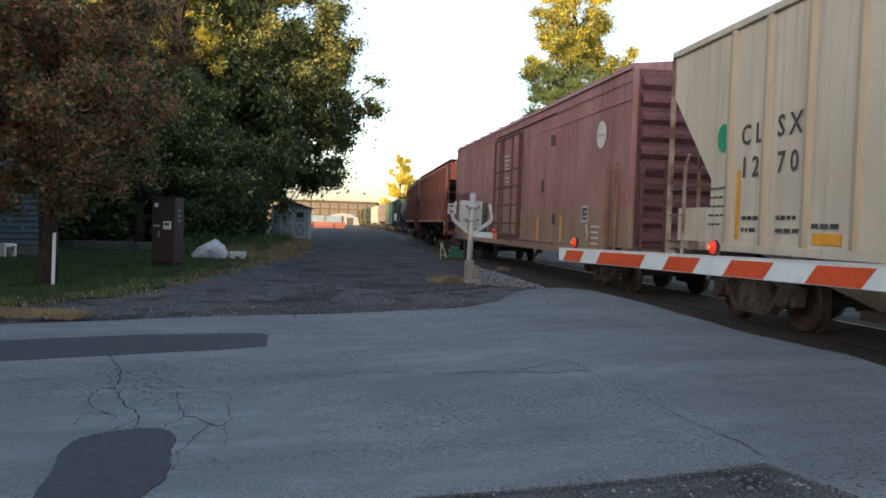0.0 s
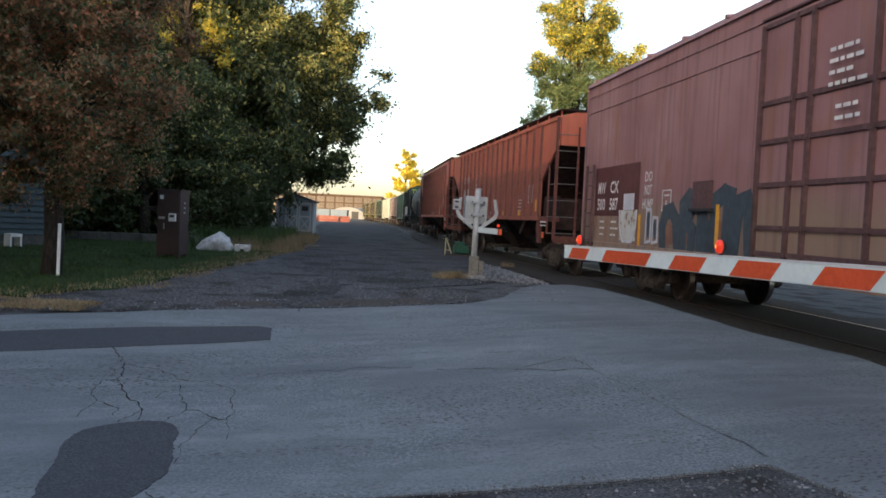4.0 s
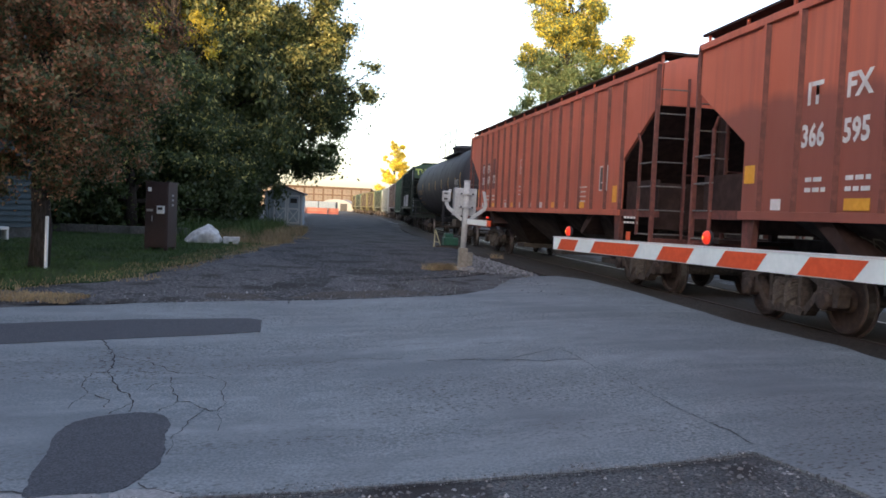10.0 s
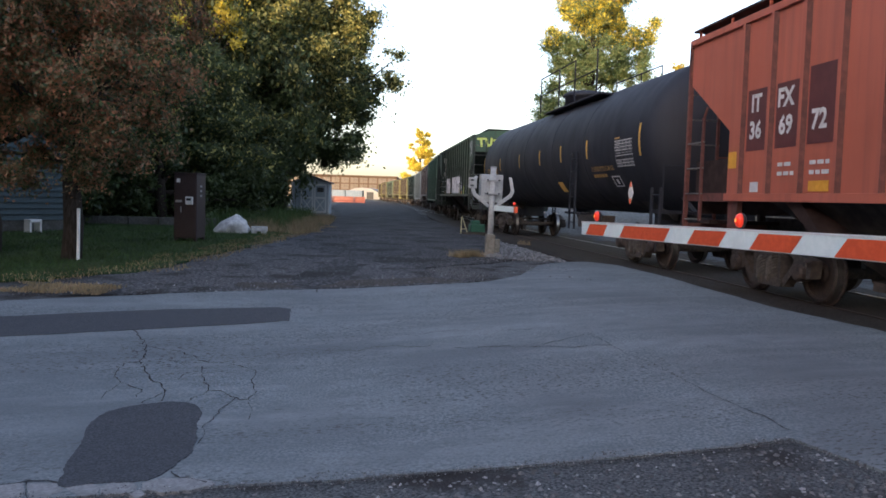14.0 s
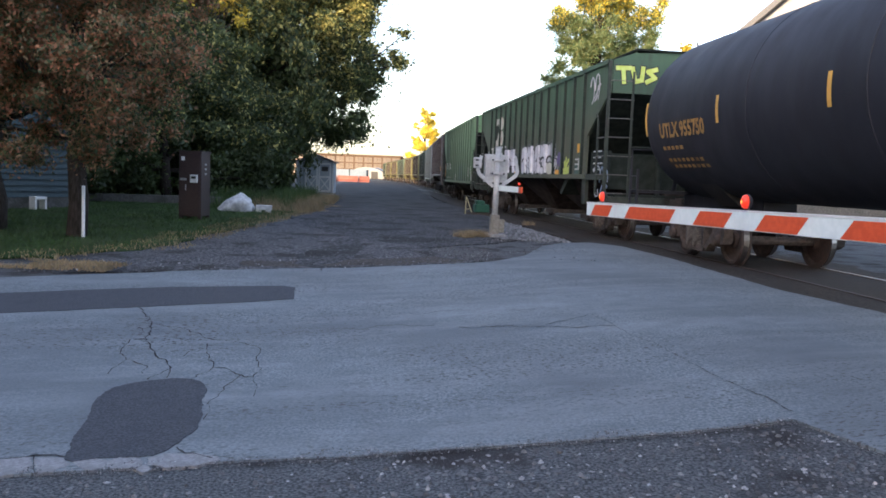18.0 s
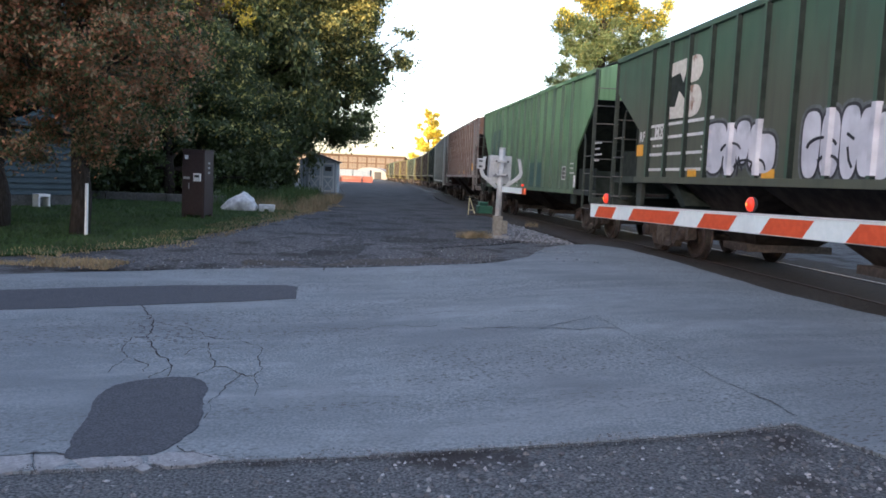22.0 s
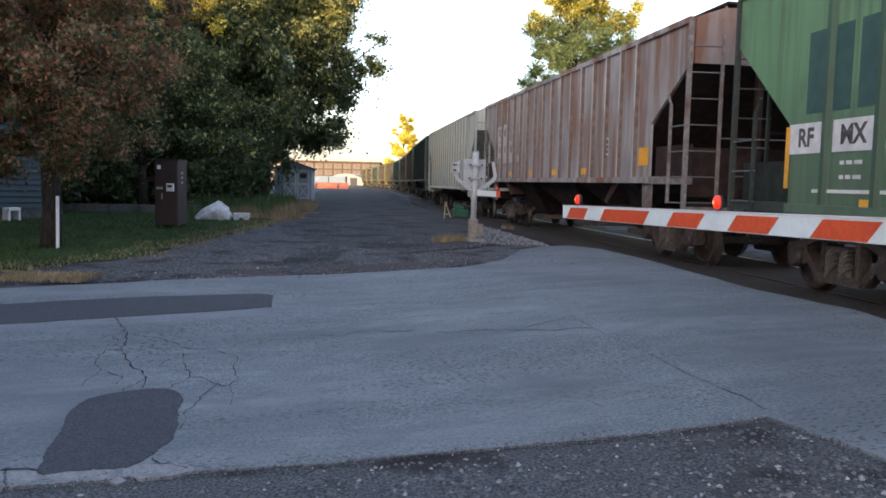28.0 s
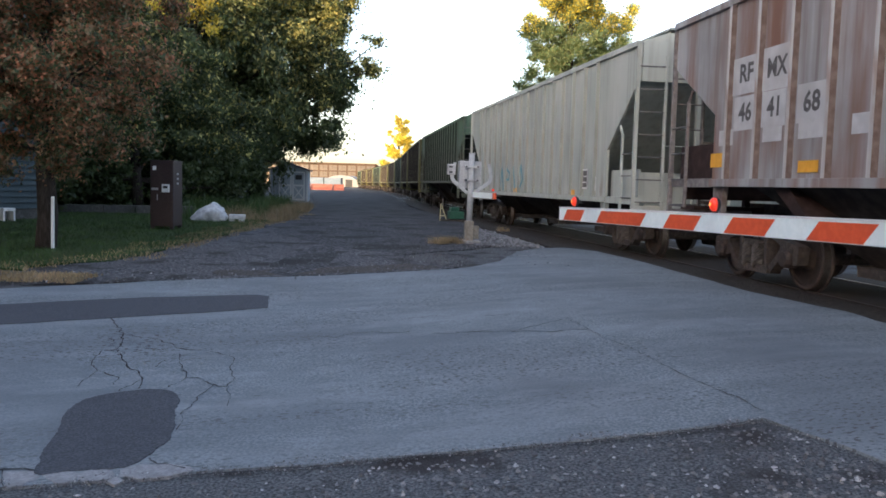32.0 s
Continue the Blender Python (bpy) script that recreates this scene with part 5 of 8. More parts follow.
def far_house():
    """A grey gable beyond the railway, its roof in the sun."""
    h = thing("house", "grey-shingled gable house beyond the railway in low sun", "house", pose(16.3, 38.5, 0, 0, 0, -24))
    part("wall", box(-5.5, 5.5, -4, 4, -0.1, 6.6), M_OLDWALL, h, "dark rendered wall")
    bm = bmesh.new()
    slab(bm, [(-6.0, 6.2), (0, 11.4), (6.0, 6.2), (6.0, 6.5), (0, 11.75), (-6.0, 6.5)], "y", -4.4, 4.4)
    part("roof", bm, M_SHINGLE, h, "grey shingled roof")
    bm = bmesh.new()
    slab(bm, [(-5.5, 6.6), (5.5, 6.6), (0, 11.35)], "y", -3.98, 3.98)
    part("gable", bm, M_SIDINGGREY, h, "grey gable wall")
    for x in (-2.6, 1.2):
        w = part("window", box(x, x + 1.3, -4.03, -4.0, 3.6, 5.2), M_BLACK, h)
        part("frame", box(x - 0.1, x + 1.4, -4.06, -4.031, 5.2, 5.32), M_WHITE, w)


far_house()
tree("tree", "broad sunlit yellow tree beyond the railway", 15.5, 62,
     [(0, 0, 8.5, 3.6, 3.2), (3.6, 0, 10.0, 3.2, 3.6), (-3, 1, 7, 2.6, 2.8), (7, 0, 10, 3.4, 4)], [(26000, 0.2, F_YELLOW, 0.3, 1), (18000, 0.2, F_POPLAR, 0, 0.5)], 0.35, 3, 21, 3.0, (0.5, 1.0), 20)
stones("verge_pebbles", (-2.6, 2.6, 1.6, 4.7, lambda x, y: y < near_edge(x) - 0.04 and noise.noise(Vector((x * 1.3, y * 1.3, 6))) > -0.25), 4600, 0.004, 0.019, M_PEBBLE, "pale and dark pebbles strewn over the verge", 44, 0.2, 0.012)
stones("road_grit", (-2.3, 2.6, 3.7, 5.2, lambda x, y: near_edge(x) - 0.02 < y < near_edge(x) + 0.28 * abs(noise.noise(Vector((x * 2.0, 3.3, 0)))) + 0.06), 2600, 0.002, 0.007, M_PEBBLE, "fine grit along the road's broken edge", 45, 0.2, 0.036)
stones("lane_chips", (-6.2, 1.4, 10.8, 19, lambda x, y: 0.05 < y - (12.95 + 0.4 * (x - 0.15) if x < 0.15 else 16.6) + 0.5 * noise.noise(Vector((x, y, 2))) < 1.6 and x > edge_x(y)), 650, 0.006, 0.024, M_CHIP, "pale stone chips where the lane meets the road", 46, 0.3, 0.03)
stones("lane_chips", (-1.0, 2.6, 13.2, 17.6, lambda x, y: noise.noise(Vector((x * 1.1, y * 0.9, 8))) > 0.02 and x < track_x(y) - 2.2), 420, 0.005, 0.018, M_CHIP, "stone chips strewn over the road by the gate stand", 47, 0.3, 0.036)


# ---- the train ----
M_STEEL = surface("dark_truck_steel", (0.045, 0.037, 0.033), (0.095, 0.077, 0.066), (0.075, 0.048, 0.034), 18, 2, 0.75, 0.2, 0.4, 0.006)
M_SPRING = surface("dusty_spring_steel", (0.09, 0.08, 0.072), (0.15, 0.13, 0.115), (0.06, 0.045, 0.036), 20, 4, 0.65, 0.2, 0.1, 0.002)
M_RUNG = surface("bare_steel_rung", (0.11, 0.105, 0.1), (0.19, 0.18, 0.165), (0.12, 0.07, 0.05), 20, 4, 0.6, 0.3, 0.1, 0.002)
M_WHEEL = surface("rusty_wheel", (0.04, 0.03, 0.027), (0.075, 0.053, 0.044), (0.03, 0.026, 0.024), 14, 3, 0.7, 0.3, 0.3, 0.004)
M_TREAD = surface("polished_tread", (0.3, 0.29, 0.28), (0.42, 0.4, 0.39), None, 20, 2, 0.35, 1.0, 0.0)
# Recess shade of the hopper ends is put into these two near-black colours.
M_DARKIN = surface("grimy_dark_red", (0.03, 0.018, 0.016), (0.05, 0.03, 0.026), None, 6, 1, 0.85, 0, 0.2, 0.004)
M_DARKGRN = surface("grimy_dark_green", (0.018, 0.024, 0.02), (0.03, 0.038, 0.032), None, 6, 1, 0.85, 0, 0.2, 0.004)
M_UNDER = surface("underbody_grime", (0.028, 0.022, 0.02), (0.055, 0.044, 0.038), (0.04, 0.03, 0.024), 5, 1, 0.9, 0, 0.3, 0.005)
M_CREAM = car_paint("cream_paint", (0.52, 0.468, 0.364), (0.624, 0.572, 0.455), (0.39, 0.221, 0.117), (0.338, 0.286, 0.208), 0.6, 0.66, 0.8)
M_BOXRED = car_paint("maroon_boxcar_paint", (0.27, 0.124, 0.12), (0.37, 0.2, 0.192), (0.285, 0.128, 0.075), (0.15, 0.0825, 0.075), 0.7, 0.56, 0.78, 0.55, (0.28, 0.19, 0.135), dirt_at=1.0, dirt_soft=0.5)
M_ITRED = car_paint("hopper_red_paint", (0.47, 0.12, 0.066), (0.54, 0.15, 0.086), (0.26, 0.078, 0.052), (0.221, 0.0715, 0.052), 0.45, 0.66, 0.85, 0.5, (0.27, 0.084, 0.058), dirt_at=2.36, dirt_soft=0.16)
M_ITRED2 = car_paint("hopper_red_paint_even", (0.42, 0.11, 0.065), (0.5, 0.137, 0.084), (0.257, 0.081, 0.054), (0.216, 0.0743, 0.054), 0.45, 0.66, 0.85, 0.5)
M_TANK = car_paint("black_tank_paint", (0.011, 0.012, 0.019), (0.018, 0.019, 0.028), (0.022, 0.018, 0.018), (0.012, 0.011, 0.013), 0.5, 0.66, 0.85, 0.6)
M_GREEN1 = car_paint("dark_green_paint", (0.048, 0.098, 0.06), (0.062, 0.122, 0.076), (0.0805, 0.0805, 0.0575), (0.0517, 0.0633, 0.046), 0.7, 0.58, 0.8, 0.6, (0.084, 0.092, 0.064), dirt_at=2.0, dirt_soft=1.1)
M_GREEN2 = car_paint("mid_green_paint", (0.122, 0.25, 0.122), (0.16, 0.297, 0.152), (0.09, 0.102, 0.072), (0.06, 0.09, 0.06), 0.75, 0.58, 0.8, 0.55, (0.1, 0.155, 0.095), dirt_at=0.95, dirt_soft=1.3)
M_RUSTGREY = car_paint("rusting_grey_paint", (0.25, 0.238, 0.232), (0.4, 0.39, 0.385), (0.19, 0.095, 0.06), (0.13, 0.095, 0.08), 0.9, 0.44, 0.64, spread=(1.0, 1.0, 0.16))
M_GREY = car_paint("pale_grey_green_paint", (0.36, 0.384, 0.336), (0.444, 0.456, 0.408), (0.24, 0.204, 0.156), (0.24, 0.24, 0.204), 0.7, 0.62, 0.8)
M_ORANGETAG = surface("orange_yellow_reflector", (0.72, 0.34, 0.03), (0.8, 0.4, 0.05), (0.6, 0.28, 0.04), 15, 2, 0.5, 0, 0.0)
M_LETTER = surface("white_lettering", (0.6, 0.59, 0.57), (0.72, 0.71, 0.69), (0.45, 0.42, 0.4), 12, 3, 0.6, 0, 0.0)
M_LETTERDARK = surface("dark_lettering", (0.06, 0.055, 0.05), (0.1, 0.09, 0.085), None, 12, 3, 0.6, 0, 0.0)
M_LETTERGOLD = surface("yellow_lettering", (0.65, 0.36, 0.07), (0.72, 0.42, 0.1), (0.5, 0.28, 0.06), 12, 3, 0.6, 0, 0.0)
M_TEALPAINT = surface("sprayed_dark_teal", (0.045, 0.06, 0.075), (0.06, 0.08, 0.095), None, 8, 2, 0.6, 0, 0.0)
M_DULLGOLD = surface("faded_yellow_lettering", (0.3, 0.17, 0.05), (0.4, 0.23, 0.07), (0.14, 0.08, 0.035), 14, 3, 0.65, 0, 0.0)
M_DULLWHITE = surface("faded_white_lettering", (0.2, 0.2, 0.21), (0.3, 0.3, 0.31), (0.1, 0.1, 0.11), 14, 3, 0.65, 0, 0.0)
M_SPRAYWHITE = surface("sprayed_white", (0.5, 0.5, 0.54), (0.62, 0.62, 0.66), (0.36, 0.36, 0.4), 3, 2.5, 0.6, 0, 0.0)
M_SPRAYDARK = surface("sprayed_black", (0.02, 0.02, 0.024), (0.035, 0.035, 0.04), None, 8, 2, 0.6, 0, 0.0)
M_SPRAYLIME = surface("sprayed_lime", (0.5, 0.6, 0.12), (0.58, 0.68, 0.2), None, 8, 2, 0.6, 0, 0.0)
M_UNDERPALE = surface("faded_sprayed_olive", (0.09, 0.085, 0.06), (0.12, 0.11, 0.08), None, 8, 2, 0.7, 0, 0.0)
M_SPRAYHALO = surface("thin_sprayed_halo", (0.1, 0.11, 0.11), (0.15, 0.16, 0.16), (0.07, 0.08, 0.075), 14, 4, 0.7, 0, 0.0)
M_SPRAYGREY = surface("sprayed_grey", (0.26, 0.27, 0.29), (0.36, 0.37, 0.39), (0.2, 0.2, 0.22), 6, 2.5, 0.6, 0, 0.0)
M_SPRAYCREAM = surface("sprayed_cream", (0.5, 0.48, 0.4), (0.58, 0.56, 0.48), (0.36, 0.34, 0.3), 5, 2.5, 0.6, 0, 0.0)
M_SPRAYPURPLE = surface("sprayed_purple", (0.1, 0.075, 0.22), (0.13, 0.1, 0.26), None, 8, 2, 0.6, 0, 0.0)
M_SPRAYPALEBLUE = surface("sprayed_pale_blue", (0.2, 0.27, 0.4), (0.28, 0.34, 0.46), None, 8, 2, 0.6, 0, 0.0)
M_SPRAYBLUE = surface("sprayed_blue", (0.06, 0.24, 0.3), (0.09, 0.3, 0.36), None, 8, 2, 0.6, 0, 0.0)
M_TEALSTEEL = surface("teal_painted_rod", (0.07, 0.2, 0.27), (0.1, 0.26, 0.33), None, 15, 2, 0.6, 0, 0.0)

# Darker flank colours carry the shade along the ribs.
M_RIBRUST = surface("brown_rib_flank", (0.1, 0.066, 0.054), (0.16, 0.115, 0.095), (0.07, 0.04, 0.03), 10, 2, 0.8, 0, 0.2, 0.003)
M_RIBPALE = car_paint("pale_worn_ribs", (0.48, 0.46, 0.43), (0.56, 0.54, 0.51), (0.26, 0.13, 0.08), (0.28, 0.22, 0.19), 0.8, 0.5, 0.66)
M_RIBCREAM = car_paint("dirty_cream_ribs", (0.4, 0.34, 0.25), (0.47, 0.41, 0.31), (0.3, 0.19, 0.11), (0.28, 0.22, 0.16), 0.7, 0.6, 0.8)
M_ENDCREAM = surface("rust_stained_cream_steel", (0.3, 0.24, 0.19), (0.4, 0.34, 0.27), (0.17, 0.09, 0.065), 10, 2.5, 0.7, 0, 0.2, 0.003, None, 0.4, 0.65, 0.45, 0.6)
# Shade on the red hoppers' ends and rib flanks, put into the paint.
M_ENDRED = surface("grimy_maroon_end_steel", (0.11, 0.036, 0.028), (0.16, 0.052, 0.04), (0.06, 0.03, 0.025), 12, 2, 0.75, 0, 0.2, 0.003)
M_ENDRUST = surface("rust_spotted_end_steel", (0.15, 0.13, 0.12), (0.24, 0.215, 0.2), (0.1, 0.055, 0.04), 12, 2, 0.75, 0, 0.2, 0.003)
M_ENDGREEN = surface("grimy_green_end_steel", (0.025, 0.034, 0.027), (0.04, 0.05, 0.04), (0.03, 0.028, 0.025), 12, 2, 0.75, 0, 0.2, 0.003)
M_RUSTLADDER = surface("rust_orange_ladder", (0.22, 0.11, 0.06), (0.3, 0.16, 0.08), (0.12, 0.06, 0.045), 12, 2, 0.75, 0, 0.2, 0.003)
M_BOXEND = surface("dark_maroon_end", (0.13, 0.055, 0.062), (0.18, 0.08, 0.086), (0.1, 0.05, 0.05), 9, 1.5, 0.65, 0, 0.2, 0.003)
M_BOXDARK = surface("grimy_maroon_fittings", (0.085, 0.042, 0.042), (0.13, 0.065, 0.062), (0.07, 0.035, 0.028), 12, 2, 0.75, 0, 0.2, 0.003)
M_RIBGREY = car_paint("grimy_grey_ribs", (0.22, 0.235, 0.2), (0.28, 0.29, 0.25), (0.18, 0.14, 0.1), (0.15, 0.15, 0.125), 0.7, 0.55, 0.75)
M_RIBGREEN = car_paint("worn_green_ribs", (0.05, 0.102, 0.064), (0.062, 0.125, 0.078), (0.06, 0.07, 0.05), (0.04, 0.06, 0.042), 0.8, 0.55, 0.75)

WHEEL_ROWS = []
CARS = []


def make_wheel_mesh():
    bm = bmesh.new()
    lathe(bm, [(0.06, 0.62), (0.1, 0.62), (0.11, 0.64), (0.12, 0.69), (0.34, 0.72), (0.37, 0.685), (0.455, 0.685), (0.455, 0.705), (0.425, 0.715), (0.422, 0.77), (0.418, 0.81), (0.4, 0.83), (0.36, 0.83), (0.345, 0.79), (0.15, 0.76), (0.13, 0.82), (0.06, 0.82)], 28, "x")
    for f in bm.faces:
        c = f.calc_center_median()
        if 0.41 < math.hypot(c.y, c.z) < 0.45 and 0.72 < c.x < 0.8:
            f.material_index = 1
    return mesh_of("wheel", bm, [M_WHEEL, M_TREAD])


WHEEL = make_wheel_mesh()
AXLE = mesh_of("axle", rod(bmesh.new(), (-1.0, 0, 0), (1.0, 0, 0), 0.075, 10), M_STEEL)


def beam(bm, p, q, w, x0, x1):
    """A flat bar in the side plane from p to q (y, z), w wide."""
    p, q = Vector(p), Vector(q)
    n = Vector((-(q - p).y, (q - p).x)).normalized() * w / 2
    slab(bm, [p + n, p - n, q - n, q + n], "x", x0, x1)


def side_frame_mesh():
    """A cast truss: arched top, spring basket, two windows, and jaws over the bearings."""
    bm = bmesh.new()
    slab(bm, [(-1.14, 0.5), (-1.12, 0.6), (-0.8, 0.66), (-0.5, 0.76), (0.5, 0.76), (0.8, 0.66), (1.12, 0.6), (1.14, 0.5), (0.8, 0.56), (0.48, 0.67), (-0.48, 0.67), (-0.8, 0.56)], "x", -0.08, 0.08)
    slab(bm, [(-0.42, 0.17), (0.42, 0.17), (0.46, 0.24), (0.4, 0.28), (-0.4, 0.28), (-0.46, 0.24)], "x", -0.11, 0.11)
    for e in (-1, 1):
        beam(bm, (e * 0.42, 0.21), (e * 0.8, 0.57), 0.1, -0.075, 0.075)
        beam(bm, (e * 0.35, 0.22), (e * 0.33, 0.7), 0.07, -0.085, 0.085)
        slab(bm, [(e * 0.7, 0.6), (e * 0.68, 0.36), (e * 0.78, 0.34), (e * 0.8, 0.56)], "x", -0.08, 0.08)
        slab(bm, [(e * 1.0, 0.56), (e * 1.02, 0.34), (e * 1.11, 0.36), (e * 1.14, 0.58)], "x", -0.08, 0.08)
        bx(bm, -0.1, 0.1, e * 0.89 - 0.13, e * 0.89 + 0.13, 0.5, 0.57)
    return mesh_of("side_frame", bm, M_STEEL)


SIDEFRAME = side_frame_mesh()


def spring_mesh():
    bm = bmesh.new()
    for y in (-0.135, 0.135):
        for k in range(6):
            rod(bm, (0, y - 0.02, 0.287 + k * 0.044), (0, y + 0.02, 0.31 + k * 0.044), 0.118, 12)
        rod(bm, (0, y, 0.28), (0, y, 0.55), 0.06, 8)
    return mesh_of("spring", bm, M_SPRING)


SPRING = spring_mesh()
BEARING = mesh_of("bearing_cap", lathe(bmesh.new(), [(0.03, 1.17), (0.1, 1.16), (0.125, 1.12), (0.125, 0.98)], 12, "x"), M_WHEEL)
BOLSTER = mesh_of("bolster", box(-1.12, 1.12, -0.2, 0.2, 0.55, 0.625), M_STEEL)


def child(name, me, parent, m=None):
    o = new(name, me)
    o.parent = parent
    if m is not None:
        o.matrix_basis = m
    return o


def trucks(car, centres, turning=True):
    for c in centres:
        for s in (-1, 1):
            f = child("side_frame", SIDEFRAME, car, pose(s * 1.0, c, 0))
            child("spring", SPRING, f, pose(s * 0.045, 0, 0))
        child("bolster", BOLSTER, car, pose(0, c, 0))
        for a in (-0.89, 0.89):
            w = child("wheelset", AXLE, car, pose(0, c + a, 0.42))
            child("wheel", WHEEL, w)
            child("wheel", WHEEL, w, pose(0, 0, 0, 0, 0, 180))
            if turning:
                WHEEL_ROWS.append((w, c + a))
            for s in (0, 180):
                child("bearing_cap", BEARING, car, pose(0, c + a, 0.42, 0, 0, s))


COUPLER = None


def couplers(car, half):
    global COUPLER
    if COUPLER is None:
        bm = box(-0.1, 0.1, -0.2, 0.45, 0.76, 0.98)
        bx(bm, -0.2, 0.16, 0.45, 0.78, 0.72, 1.02)
        COUPLER = mesh_of("coupler", bm, M_STEEL)
    child("coupler", COUPLER, car, pose(0, half, 0))
    child("coupler", COUPLER, car, pose(0, -half, 0, 0, 0, 180))


RUNG = {}


def ladder(car, x, y, along, z0, z1, width, material, n):
    """Two stiles and rungs. along: the side the ladder lies in ('y' for a side, 'x' for an end)."""
    bm = bmesh.new()
    for d in (-width / 2, width / 2):
        if along == "y":
            bx(bm, x - 0.02, x + 0.02, y + d - 0.03, y + d + 0.03, z0, z1)
        else:
            bx(bm, x + d - 0.03, x + d + 0.03, y - 0.02, y + 0.02, z0, z1)
    lad = part("ladder", bm, material, car)
    key = (along, round(width, 2), material.name)
    if key not in RUNG:
        p = (0, -width / 2, 0) if along == "y" else (-width / 2, 0, 0)
        q = (0, width / 2, 0) if along == "y" else (width / 2, 0, 0)
        RUNG[key] = mesh_of("rung", rod(bmesh.new(), p, q, 0.014, 6), material)
    for k in range(n):
        child("rung", RUNG[key], lad, pose(x, y, z0 + (z1 - z0) * (k + 0.5) / n))
    return lad


def rungs(lad, key, p, q, places):
    """Round rungs from p to q, one at each height."""
    if key not in RUNG:
        RUNG[key] = mesh_of("rung", rod(bmesh.new(), p, q, 0.013, 6), M_RUNG)
    for x, y, z in places:
        child("rung", RUNG[key], lad, pose(x, y, z))


def side_ladder(car, x, e, half, zs, material):
    """The short ladder between the corner post and a bent inner stile."""
    bm = bmesh.new()
    y = e * (half - 0.6)
    bx(bm, x - 0.02, x + 0.02, y - 0.025, y + 0.025, zs - 0.42, zs + 1.22)
    rod(bm, (x, y, zs + 1.2), (x, y - e * 0.12, zs + 1.38), 0.024, 6)
    lad = part("ladder", bm, material, car)
    rungs(lad, ("side", e), (0, -e * 0.06, 0), (0, e * 0.6, 0), [(x, y, zs + z) for z in (-0.4, 0.02, 0.43, 0.84)])


def end_ladder(car, s, W, y, zt, material):
    """The tall ladder on a car's end, its outer stile the corner post."""
    bm = bmesh.new()
    x = s * (W - 0.52)
    bx(bm, x - 0.022, x + 0.022, y - 0.025, y + 0.025, 1.0, zt - 0.25)
    lad = part("ladder", bm, material, car)
    rungs(lad, ("end", s), (-s * 0.04, 0, 0), (s * 0.5, 0, 0), [(x, y, 1.07 + 0.41 * k) for k in range(int((zt - 1.3) / 0.41) + 1)])


def lettering(car, words, size, y, z, x, material, bold=0.0, most=9.0):
    ob = part("lettering", text_bm(words, size, bold, most), material, car, "painted lettering")
    ob.matrix_basis = pose(-x, y, z)
    return ob


def plate(car, name, y, z, w, h, x, material, label="", thick=0.006):
    """A flat patch on the side that faces the road."""
    return part(name, box(-x - thick, -x, y - w / 2, y + w / 2, z - h / 2, z + h / 2), material, car, label)


def bars(car, y, z, w, lines, x, material, pitch=0.1, h=0.05, seed=1):
    """Small unreadable lines of writing as bars."""
    rng = random.Random(seed)
    for k in range(lines):
        ww = w * rng.uniform(0.7, 1.0)
        d = y + w / 2
        while d > y + w / 2 - ww:
            a = rng.uniform(0.06, 0.16)
            part("small_lettering", box(-x - 0.005, -x, d - a, d, z - k * pitch - h * 0.36, z - k * pitch + h * 0.36), material, car, "small unreadable lettering")
            d -= a + 0.04


